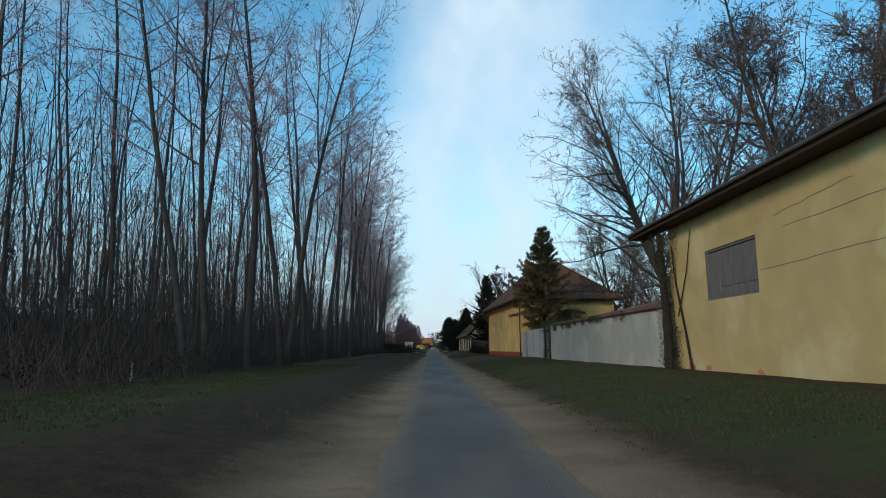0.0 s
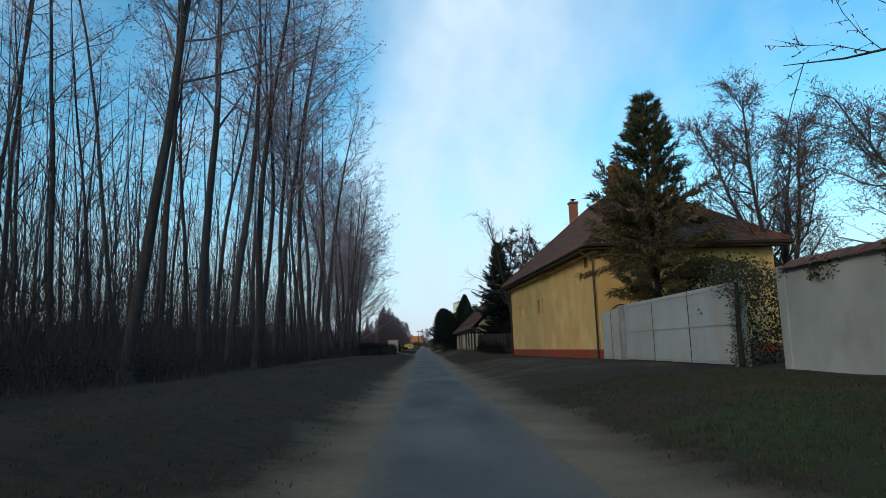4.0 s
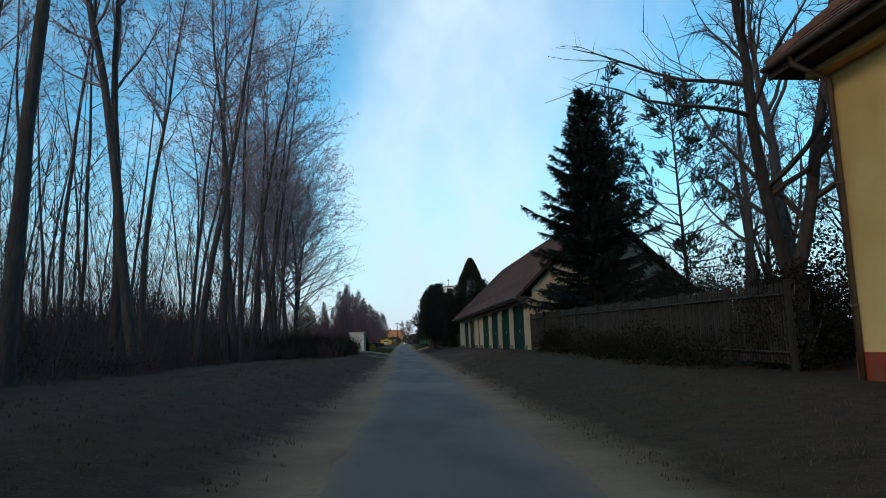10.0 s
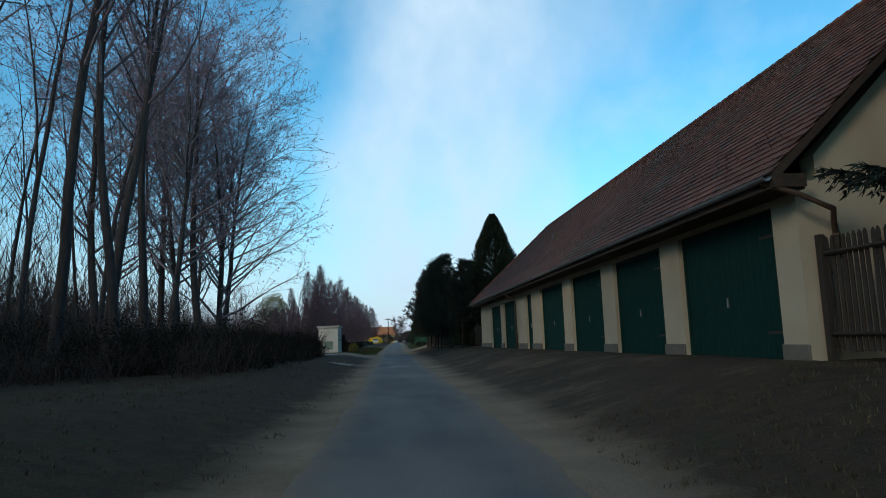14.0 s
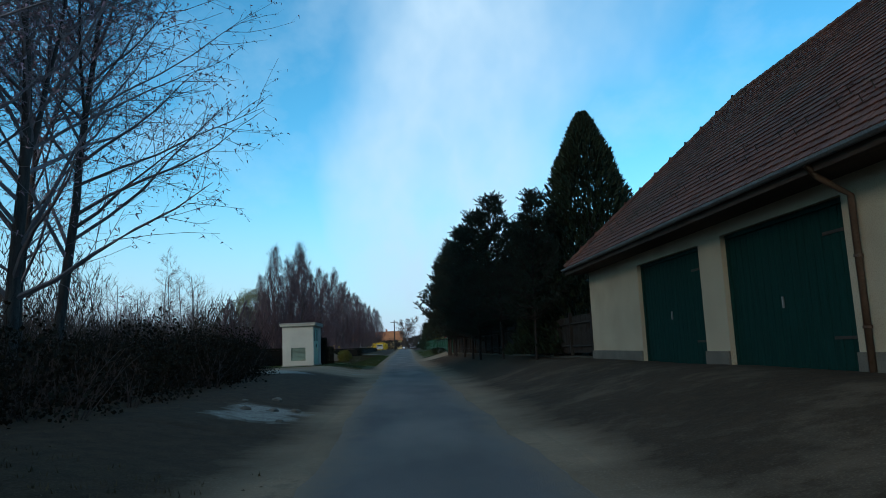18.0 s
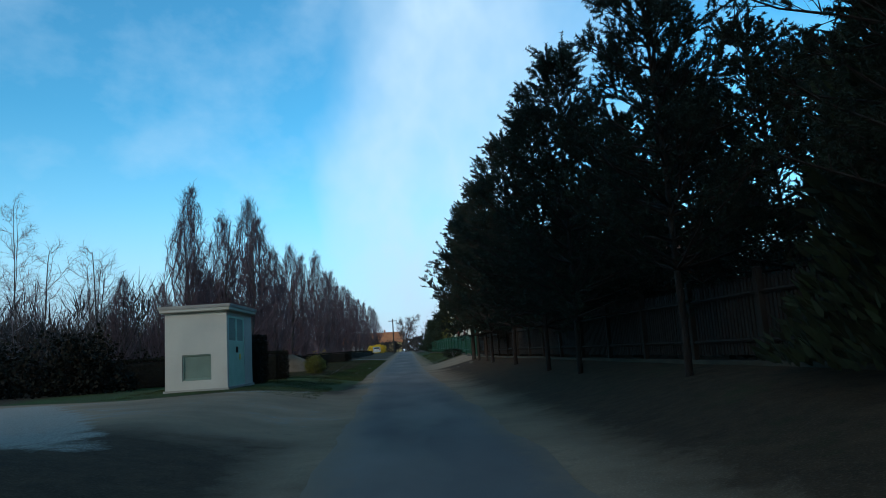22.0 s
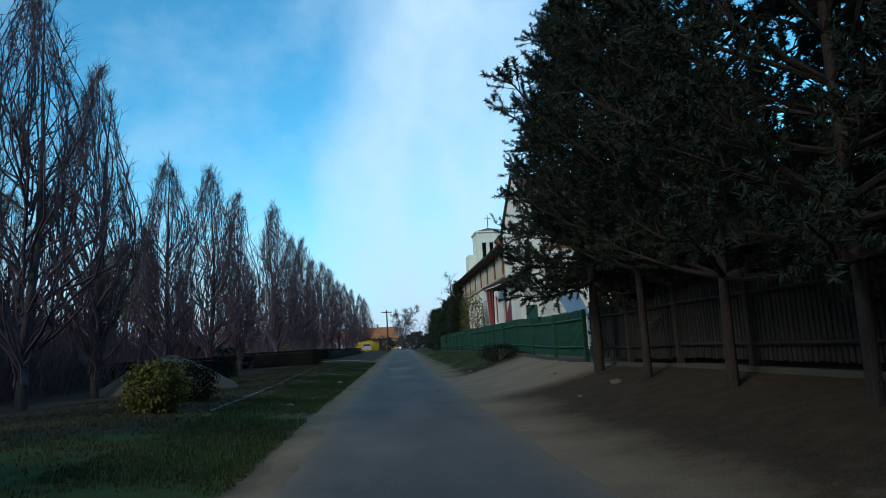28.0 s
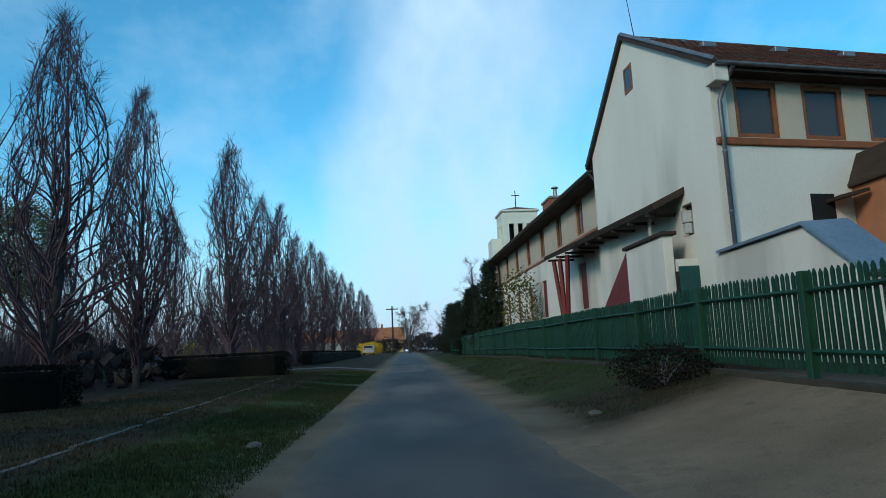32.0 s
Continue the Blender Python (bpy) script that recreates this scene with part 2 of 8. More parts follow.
dusty(ASPHALT)
GRAVEL = mat("pale_gravel", (0.2, 0.185, 0.16), (0.11, 0.096, 0.078), 0.95, 1.2, 60, 0.7, 90, third=(0.075, 0.062, 0.046), third_scale=0.45)
PAVING = mat("concrete_path", (0.2, 0.185, 0.165), (0.13, 0.12, 0.1), 0.9, 2, 50, 0.4, 70)
OCHRE = mat("ochre_plaster", (0.74, 0.46, 0.17), (0.62, 0.37, 0.13), 0.92, 0.7, 60, 0.35, 45, third=(0.75, 0.49, 0.205), third_scale=0.45)
CREAM = mat("pale_yellow_plaster", (0.53, 0.385, 0.18), (0.43, 0.31, 0.145), 0.92, 0.8, 60, 0.35, 45, third=(0.6, 0.48, 0.28), third_scale=0.4)
WHITE = mat("white_limewash", (0.37, 0.35, 0.325), (0.3, 0.285, 0.26), 0.92, 0.9, 50, 0.35, 40, third=(0.41, 0.39, 0.355), third_scale=0.5, stretch=(1, 1, 0.7))
GARAGE_WHITE = mat("cream_limewash", (0.48, 0.405, 0.295), (0.39, 0.325, 0.235), 0.92, 0.9, 50, 0.3, 40)
GREY_PLASTER = mat("weathered_white_plaster", (0.8, 0.74, 0.64), (0.69, 0.64, 0.55), 0.92, 0.6, 50, 0.06, 40, grain=0.88, third=(0.53, 0.49, 0.42), third_scale=0.5, stretch=(1, 1, 0.22))
UPPER_PLASTER = mat("beige_upper_plaster", (0.56, 0.48, 0.37), (0.47, 0.4, 0.31), 0.92, 0.9, 50, 0.3, 40)
OXIDE = mat("red_oxide_plinth", (0.42, 0.06, 0.025), (0.27, 0.045, 0.022), 0.85, 1.5, 40, 0.4, 40, third=(0.2, 0.09, 0.05), third_scale=0.8)
PLINTH_GREY = mat("grey_render", (0.17, 0.155, 0.13), (0.11, 0.1, 0.085), 0.95, 1.5, 40, 0.4, 40)
TILE_BROWN = mat("brown_clay_tile", (0.21, 0.09, 0.055), (0.11, 0.055, 0.038), 0.85, 1.0, 30, 0.4, 60, third=(0.12, 0.085, 0.06), third_scale=0.7, random_value=0.3)
TILE_RED = mat("red_clay_tile", (0.165, 0.064, 0.042), (0.09, 0.042, 0.032), 0.85, 1.0, 30, 0.4, 60, third=(0.09, 0.06, 0.045), third_scale=0.6, random_value=0.28)
SOFFIT = mat("dark_stained_boards", (0.06, 0.038, 0.025), (0.035, 0.024, 0.018), 0.8, 3, 30, 0.4, 30, stretch=(4, 0.4, 4))
ZINC = mat("weathered_zinc", (0.3, 0.3, 0.3), (0.2, 0.2, 0.21), 0.5, 3, 30, 0.1, 40, metal=0.7)
PIPE_BROWN = mat("brown_painted_metal", (0.12, 0.075, 0.05), (0.08, 0.05, 0.035), 0.5, 3, 30, 0.1, 40)
BRICK = mat("red_brick", (0.32, 0.11, 0.058), (0.22, 0.078, 0.045), 0.9, 3, 40, 0.4, 60, random_value=0.2)
BRICK_PALE = mat("orange_brick", (0.5, 0.2, 0.1), (0.4, 0.16, 0.08), 0.9, 2, 40, 0.4, 60)
GREEN_DOOR = mat("dark_green_boards", (0.008, 0.04, 0.034), (0.005, 0.026, 0.022), 0.85, 2.5, 40, 0.3, 40, stretch=(6, 6, 0.6), spec=0.1)
TEAL_DOOR = mat("teal_painted_door", (0.02, 0.085, 0.075), (0.014, 0.06, 0.052), 0.7, 2.5, 40, 0.2, 40)
GREEN_FENCE = mat("green_fence_paint", (0.015, 0.066, 0.036), (0.009, 0.042, 0.023), 0.65, 3, 40, 0.3, 40, stretch=(3, 3, 0.6), random_value=0.18)
# Concrete footing, its colour darkened to hold the shade under the pines.
DARK_FOOTING = mat("shade_darkened_footing", (0.07, 0.062, 0.045), (0.04, 0.036, 0.026), 0.95, 2, 40, 0.4, 40)
# Dark-brown fence wood with the pines' shade painted in, almost black.
SHADED_FENCE = mat("shaded_fence_wood", (0.026, 0.02, 0.016), (0.015, 0.012, 0.01), 0.9, 3, 40, 0.4, 40, stretch=(3, 3, 0.5), random_value=0.25)
BROWN_FENCE = mat("weathered_fence_wood", (0.05, 0.04, 0.032), (0.03, 0.024, 0.02), 0.9, 3, 40, 0.4, 40, stretch=(3, 3, 0.5), random_value=0.25)
# Bark, twig and catkin colours lifted and blued to stand for windscreen haze.
BARK = mat("hazed_poplar_bark", (0.085, 0.07, 0.066), (0.04, 0.033, 0.032), 0.95, 3.0, 25, 0.9, 18, stretch=(3, 3, 0.6), bump_dist=0.04, random_value=0.15)
TWIG = mat("hazed_twig", (0.23, 0.185, 0.195), (0.15, 0.12, 0.13), 0.9, 2, 20, 0.0, random_value=0.25)
BUD = mat("hazed_catkin", (0.4, 0.26, 0.31), (0.27, 0.18, 0.225), 0.9, 1.5, 20, 0.0, random_value=0.35)
DARK_BUD = mat("grey_brown_bud", (0.2, 0.145, 0.14), (0.12, 0.09, 0.09), 0.9, 1.5, 20, 0.0, random_value=0.35)
DARK_TWIG = mat("dark_limb", (0.1, 0.074, 0.062), (0.06, 0.045, 0.04), 0.9, 2, 20, 0.0, random_value=0.25)
PURPLE_TWIG = mat("purple_brown_twig", (0.1170, 0.0778, 0.0869), (0.0741, 0.0504, 0.0615), 0.9, 2, 20, 0.0, random_value=0.25)
JUNIPER = mat("juniper_foliage", (0.07, 0.078, 0.036), (0.042, 0.046, 0.022), 0.8, 1.2, 20, 0.0, random_value=0.35)
BROWN_JUNIPER = mat("browned_juniper", (0.16, 0.115, 0.05), (0.09, 0.068, 0.03), 0.85, 1.2, 20, 0.0, random_value=0.35)
PINE_BARK = mat("pine_bark", (0.042, 0.03, 0.025), (0.022, 0.017, 0.014), 0.95, 4, 25, 0.9, 18, stretch=(3, 3, 0.7), bump_dist=0.04)
# Inner hedge colour: shade between the leaves painted as near black.
HEDGE_SHADE = mat("hedge_inner_shade", (0.006, 0.006, 0.004), (0.004, 0.004, 0.003), 0.95, 2, 20, 0.3, 20)
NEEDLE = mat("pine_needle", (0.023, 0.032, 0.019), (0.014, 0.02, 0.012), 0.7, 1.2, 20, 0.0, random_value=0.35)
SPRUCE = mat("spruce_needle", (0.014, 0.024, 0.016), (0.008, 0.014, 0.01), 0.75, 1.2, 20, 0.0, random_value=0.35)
FIR = mat("fir_needle", (0.034, 0.046, 0.022), (0.02, 0.028, 0.014), 0.75, 1.2, 20, 0.0, random_value=0.35)
THUJA = mat("thuja_foliage", (0.02, 0.03, 0.012), (0.01, 0.016, 0.008), 0.8, 1.2, 20, 0.0, random_value=0.35)
IVY = mat("ivy_leaf", (0.035, 0.045, 0.016), (0.05, 0.035, 0.016), 0.6, 2.5, 20, 0.0, random_value=0.4)
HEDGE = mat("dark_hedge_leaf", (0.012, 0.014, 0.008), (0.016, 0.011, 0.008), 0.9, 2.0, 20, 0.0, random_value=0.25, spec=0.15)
GRASS = mat("spring_grass", (0.034, 0.062, 0.012), (0.046, 0.046, 0.016), 0.85, 0.7, 20, 0.0, random_value=0.3)
DRYGRASS = mat("dry_grass", (0.088, 0.064, 0.034), (0.055, 0.043, 0.022), 0.9, 0.7, 20, 0.0, random_value=0.3)
WILLOW = mat("young_willow_leaf", (0.2, 0.19, 0.1), (0.13, 0.125, 0.07), 0.8, 2, 20, 0.0, random_value=0.3)
LITTER = mat("dead_leaf", (0.13, 0.085, 0.05), (0.07, 0.05, 0.03), 0.9, 2, 20, 0.0, random_value=0.3)
BRAMBLE = mat("bramble_stem", (0.062, 0.046, 0.042), (0.042, 0.034, 0.03), 0.9, 2, 20, 0.0, random_value=0.3)
FORSYTHIA = mat("forsythia_blossom", (0.75, 0.48, 0.015), (0.6, 0.36, 0.01), 0.7, 2, 20, 0.0, random_value=0.2)
GOLDBUSH = mat("golden_thuja", (0.17, 0.155, 0.024), (0.06, 0.062, 0.016), 0.8, 2, 20, 0.0, random_value=0.3)
KIOSK_WHITE = mat("kiosk_render", (0.52, 0.5, 0.44), (0.45, 0.435, 0.385), 0.9, 0.8, 60, 0.2, 60, third=(0.38, 0.37, 0.33), third_scale=0.5)
KIOSK_GREEN = mat("pale_green_sheet", (0.44, 0.62, 0.5), (0.36, 0.53, 0.42), 0.6, 2, 30, 0.1, 30, metal=0.1)
LOUVRE = mat("grey_green_louvre", (0.19, 0.26, 0.21), (0.15, 0.2, 0.165), 0.6, 2, 30, 0.1, 30)
GATE_WHITE = mat("white_painted_steel", (0.5, 0.48, 0.45), (0.42, 0.4, 0.37), 0.6, 1.0, 40, 0.15, 30, third=(0.42, 0.36, 0.3), third_scale=0.8, stretch=(1, 1, 0.35))
IRON = mat("rusty_iron", (0.07, 0.05, 0.04), (0.04, 0.032, 0.028), 0.7, 5, 40, 0.2, 40, metal=0.4)
CONCRETE = mat("grey_concrete", (0.36, 0.34, 0.31), (0.25, 0.235, 0.21), 0.92, 1.5, 50, 0.4, 50)
FRAME = mat("brown_window_frame", (0.3, 0.1, 0.03), (0.2, 0.07, 0.025), 0.55, 3, 40, 0.15, 40)
REDWOOD = mat("dark_red_wood", (0.2, 0.03, 0.025), (0.13, 0.022, 0.02), 0.6, 3, 40, 0.2, 40, stretch=(4, 4, 0.5))
BLUE_SHEET = mat("grey_blue_sheet", (0.28, 0.34, 0.4), (0.2, 0.25, 0.3), 0.45, 1.5, 30, 0.1, 30, metal=0.4)
SHUTTER = mat("grey_shutter_boards", (0.17, 0.15, 0.15), (0.1, 0.09, 0.09), 0.85, 3, 40, 0.4, 40, stretch=(5, 5, 0.5))
TOWER = mat("pale_tower_render", (0.76, 0.73, 0.62), (0.68, 0.65, 0.54), 0.92, 0.8, 50, 0.2, 40)
# Near-black colour painted as the darkness inside rooms, doorways and openings.
ROOM_SHADE = mat("interior_shade", (0.02, 0.02, 0.02), (0.012, 0.012, 0.012), 0.95, 2, 20, 0.0)
ORANGE_ROOF = mat("orange_roof_tile", (0.4, 0.15, 0.06), (0.28, 0.1, 0.045), 0.85, 1, 20, 0.2, 30)
CAR_YELLOW = mat("yellow_car_paint", (0.7, 0.5, 0.03), (0.62, 0.44, 0.03), 0.3, 2, 30, 0.0)
CAR_BLUE = mat("dark_blue_car_paint", (0.02, 0.035, 0.09), (0.016, 0.028, 0.075), 0.3, 2, 30, 0.0)
RUBBER = mat("tyre_rubber", (0.02, 0.02, 0.02), (0.014, 0.014, 0.014), 0.85, 4, 40, 0.2, 40)
EARTH = mat("excavated_earth", (0.15, 0.115, 0.078), (0.1, 0.076, 0.05), 0.97, 2.2, 30, 0.9, 25, bump_dist=0.06)


def glass_material():
    m = bpy.data.materials.new("window_glass")
    m.use_nodes = True
    b = m.node_tree.nodes["Principled BSDF"]
    b.inputs["Base Color"].default_value = (0.055, 0.05, 0.05, 1)
    b.inputs["Roughness"].default_value = 0.06
    b.inputs["Specular IOR Level"].default_value = 0.4
    return m


GLASS = glass_material()


# ---------------------------------------------------------------- building tools
class Geo:
    """Collects vertices and faces of one mesh."""

    def __init__(self):
        self.v, self.f = [], []

    def face(self, *pts):
        n = len(self.v)
        self.v.extend(tuple(p) for p in pts)
        self.f.append(tuple(range(n, n + len(pts))))

    def box(self, lo, hi):
        (a, b, c), (d, e, g) = lo, hi
        n = len(self.v)
        self.v += [(a, b, c), (d, b, c), (d, e, c), (a, e, c), (a, b, g), (d, b, g), (d, e, g), (a, e, g)]
        self.f += [tuple(n + i for i in q) for q in ((3, 2, 1, 0), (4, 5, 6, 7), (0, 1, 5, 4), (1, 2, 6, 5), (2, 3, 7, 6), (3, 0, 4, 7))]

    def prism(self, outline, axis, a, b):
        """Extrudes an outline of two coordinates along axis 0, 1 or 2 from a to b."""
        def at(p, w):
            q = list(p)
            q.insert(axis, w)
            return tuple(q)
        n, k = len(self.v), len(outline)
        self.v += [at(p, a) for p in outline] + [at(p, b) for p in outline]
        self.f += [tuple(range(n + k - 1, n - 1, -1)), tuple(range(n + k, n + 2 * k))]
        self.f += [(n + i, n + (i + 1) % k, n + k + (i + 1) % k, n + k + i) for i in range(k)]

    def tube(self, pts, radii, sides=6, cap=True):
        n0, k = len(self.v), sides
        pts = [Vector(p) for p in pts]
        for i, p in enumerate(pts):
            d = (pts[min(i + 1, len(pts) - 1)] - pts[max(i - 1, 0)]).normalized()
            ref = Vector((1, 0, 0)) if abs(d.x) < 0.9 else Vector((0, 1, 0))
            a = d.cross(ref).normalized()
            b = d.cross(a)
            for s in range(k):
                w = 2 * math.pi * s / k
                self.v.append(tuple(p + (a * math.cos(w) + b * math.sin(w)) * radii[i]))
        for i in range(len(pts) - 1):
            for s in range(k):
                q = n0 + i * k
                self.f.append((q + s, q + (s + 1) % k, q + k + (s + 1) % k, q + k + s))
        if cap:
            self.f.append(tuple(range(n0, n0 + k)))
            self.f.append(tuple(range(n0 + (len(pts) - 1) * k, n0 + len(pts) * k)))

    def wall(self, origin, u, width, height, thick, holes=(), depth_dir=None, top=None):
        """An upright wall from origin along u, its outer face first, with rectangular holes (u0, u1, z0, z1) through it."""
        o, u = Vector(origin), Vector(u).normalized()
        n = Vector(depth_dir).normalized() * thick
        us = sorted({0.0, width, *(h[0] for h in holes), *(h[1] for h in holes)})
        zs = sorted({0.0, height, *(h[2] for h in holes), *(h[3] for h in holes)})
        up = Vector((0, 0, 1))

        def inside(a, b):
            return any(h[0] < a < h[1] and h[2] < b < h[3] for h in holes)

        for i in range(len(us) - 1):
            for j in range(len(zs) - 1):
                if inside((us[i] + us[i + 1]) / 2, (zs[j] + zs[j + 1]) / 2):
                    continue
                q = [o + u * a + up * b for a, b in ((us[i], zs[j]), (us[i + 1], zs[j]), (us[i + 1], zs[j + 1]), (us[i], zs[j + 1]))]
                self.face(*q)
                self.face(*[p + n for p in reversed(q)])
        rims = [(0.0, width, 0.0, height)] + list(holes)
        for a, b, c, d in rims:
            q = [o + u * s + up * t for s, t in ((a, c), (b, c), (b, d), (a, d))]
            for k in range(4):
                self.face(q[k], q[(k + 1) % 4], q[(k + 1) % 4] + n, q[k] + n)

    def mesh(self, name, material, smooth=False):
        me = bpy.data.meshes.new(name)
        me.from_pydata(self.v, [], self.f)
        me.materials.append(material)
        if smooth:
            me.polygons.foreach_set("use_smooth", [True] * len(me.polygons))
        me.update()
        return me


def part(name, geo, material, parent=None, label="", smooth=False, kind=""):
    me = geo if isinstance(geo, bpy.types.Mesh) else geo.mesh(name, material, smooth)
    ob = new(name, me)
    if parent:
        ob.parent = parent
    return tagged(ob, label, "", "", kind)


def thing(name, label, category, at=(0, 0, 0), turn=0.0, group="", kind=""):
    ob = new(name)
    ob.empty_display_size = 0.2
    ob.matrix_basis = pose(*at, 0, 0, turn)
    return tagged(ob, label, category, group, kind)


def solid(name, geo, material, label, category="", kind="", group="", smooth=False):
    return tagged(part(name, geo, material, None, "", smooth), label, category, group, kind)


def box(lo, hi):
    g = Geo()
    g.box(lo, hi)
    return g


def soft_box(lo, hi, r=0.02):
    """A box with chamfered edges."""
    bm = bmesh.new()
    bmesh.ops.create_cube(bm, size=1.0)
    for v in bm.verts:
        v.co = [l + (c + 0.5) * (h - l) for l, h, c in zip(lo, hi, v.co)]
    bmesh.ops.bevel(bm, geom=bm.edges, offset=r, segments=1, affect="EDGES")
    g = Geo()
    g.v = [tuple(v.co) for v in bm.verts]
    bm.verts.index_update()
    g.f = [tuple(v.index for v in f.verts) for f in bm.faces]
    bm.free()
    return g


def lerp(knots, y):
    return float(np.interp(y, [k[0] for k in knots], [k[1] for k in knots]))


# ---------------------------------------------------------------- the lie of the land
ROAD_X = [(-60, -3.0), (0, -1.8), (51, -0.9), (82, -0.4), (112, 0.45), (135, 0.95), (155, 1.1), (175, 1.5), (190, 1.6), (210, 1.75), (240, 2.5), (330, 4.9), (600, 12)]
ROAD_HALF = [(-60, 1.05), (0, 1.05), (60, 1.15), (130, 1.3), (180, 1.4), (215, 1.55), (600, 1.6)]
ROAD_Z = [(-60, 0), (200, 0), (216, 0.03), (330, 0.95), (400, 1.2), (2000, 1.2)]
RIGHT_Z = [(-60, 0.4), (60, 0.42), (100, 0.36), (122, 0.7), (128, 0.76), (166, 0.74), (200, 0.72), (213, 0.7), (222, 0.82), (245, 0.9), (280, 0.6), (400, 0.2)]
LEFT_Z = [(-60, 0.5), (120, 0.6), (160, 0.45), (190, 0.48), (215, 0.3), (300, 0.2)]


def smooth01(w):
    w = min(max(w, 0.0), 1.0)
    return w * w * (3 - 2 * w)


def ground_z(x, y):
    d = x - lerp(ROAD_X, y)
    half = lerp(ROAD_HALF, y)
    z = lerp(ROAD_Z, y)
    if d > 0:
        z += lerp(RIGHT_Z, y) * smooth01((d - half - 0.3) / 4.2)
    else:
        z += lerp(LEFT_Z, y) * smooth01((-d - half - 0.3) / 3.6)
    rough = min(1.0, max(0.0, (abs(d) - half) / 1.5))
    z += rough * (0.035 * noise.noise((x * 0.35, y * 0.35, 0)) + 0.012 * noise.noise((x * 1.3, y * 1.3, 3)))
    return z


def band(v, lo, hi, soft):
    """1 between lo and hi, fading over soft."""
    return smooth01((v - lo) / soft + 0.5) * smooth01((hi - v) / soft + 0.5)


# near edge of the lawn along the side road
LAWN_EDGE = [(-40, 192), (-15, 189.0), (-9.7, 187.0), (-6.3, 185.4), (-4.9, 185.7), (-3.4, 186.8), (-1.8, 188.8), (-0.8, 191.4), (0.2, 197.0)]


def cover_at(x, y):
    """How sandy, grassy and rubbly the ground is."""
    d = x - lerp(ROAD_X, y)
    e = abs(d) - lerp(ROAD_HALF, y)
    if d > 0:
        w = lerp([(0, 1.6), (60, 1.0), (120, 0.6), (205, 1.2), (245, 0.7), (300, 0.3)], y)
    else:
        w = lerp([(0, 1.8), (60, 1.0), (150, 0.7), (195, 0.7), (230, 0.8), (300, 0.3)], y)
    sand = 0.9 * (1 - smooth01((e - 0.1) / (w + 1.2)))
    sand = max(sand, 0.36 * band(x, 2.0, 7.6, 2.5) * band(y, 126, 170, 5))
    sand = max(sand, 1.0 * band(x, 2.4, 7.8, 1.6) * band(y, 209, 221, 3))
    sand = max(sand, 0.42 * band(x, 1.0, 8.8, 2.0) * band(y, 60, 88, 6))
    side = y - (183 + 0.1 * x)
    edge = lerp(LAWN_EDGE, x)
    sand = max(sand, 0.95 * band(side, -6.5, 6.5, 4) * band(x, -40, 0.8, 2))
    rubble = 0.62 * band(y, 156.2, 159.6, 1.6) * band(x, -2.9, -1.1, 1.2)
    rubble = max(rubble, 0.62 * band(edge - y, 0.0, 0.9, 0.7) * band(x, -4.2, -0.4, 1.4))
    rubble = max(rubble, 0.95 * band(x + 3.6 + 0.53 * (y - 175.2), -0.95, 0.95, 0.7) * band(y, 174.6, 185.6, 2.0))
    rubble = max(rubble, 0.3 * band(side, -5.0, 5.0, 3) * band(x, -9, 0.4, 2))
    rubble = max(rubble, 0.2 * band(y, 211.5, 219, 3) * band(x, 3.6, 6.8, 1.5))
    grass = 0.0
    if d > 0:
        grass = max(0.6 * band(y, 4, 50, 8) * band(d, 2.6, 9, 1.4), 0.7 * band(y, 224, 300, 4) * band(d, 1.9, 6, 0.8), 0.3 * band(y, 88, 126, 6) * band(d, 2.0, 7, 1.2), 0.22 * band(y, 168, 206, 4) * band(d, 2.6, 8, 1.4))
    else:
        grass = max(0.55 * band(y, 4, 42, 10) * band(-d, 4.2, 9, 2), 0.85 * band(y, 196, 250, 4) * band(-d, 2.0, 4.2, 0.6), 0.36 * band(y, 194, 330, 4) * band(-d, 4.0, 9, 2))
        grass = max(grass, 0.25 * band(y, 40, 150, 10) * band(-d, 2.2, 7, 2))
    if d <= 0:
        lawn = smooth01((y - edge) / 0.5 + 0.5) * smooth01((206 - y) / 4) * band(-d, 2.2, 12.5, 0.7)
        grass = max(grass, 0.8 * lawn)
        sand *= 1 - 0.85 * lawn
        rubble *= 1 - 0.8 * lawn
    return sand, grass, rubble


def covered(ob):
    """Gives a ground mesh its cover layers."""
    me = ob.data
    rows = [cover_at(v.co.x, v.co.y) for v in me.vertices]
    for k, n in enumerate(("sandy", "grassy", "rubble")):
        me.attributes.new(n, "FLOAT", "POINT").data.foreach_set("value", [r[k] for r in rows])
    return ob


def ground_sheet():
    offs = [-2200, -900, -400, -200, -120, -80, -60] + list(np.arange(-48, -12, 3.0)) + list(np.arange(-12, -2.5, 0.5)) + list(np.arange(-2.5, 2.6, 0.25))
    offs += list(np.arange(3, 12, 0.5)) + list(np.arange(12, 50, 3.0)) + [60, 90, 140, 220, 400, 900, 2200]
    ys = [-1500, -500, -200, -100, -60] + list(np.arange(-40, 0, 4.0)) + list(np.arange(0, 300, 1.0)) + list(np.arange(300, 420, 6.0)) + [450, 520, 640, 900, 1500, 3000]
    g = Geo()
    for y in ys:
        for o in offs:
            x = lerp(ROAD_X, y) + o
            g.v.append((x, y, ground_z(x, y) - 0.03 * (abs(o) < lerp(ROAD_HALF, y) - 0.15)))
    k = len(offs)
    g.f = [(j * k + i, j * k + i + 1, (j + 1) * k + i + 1, (j + 1) * k + i) for j in range(len(ys) - 1) for i in range(k - 1)]
    covered(solid("ground", g, TERRAIN, "bare earth with leaf litter and patchy grass", "ground", "structure", smooth=True))


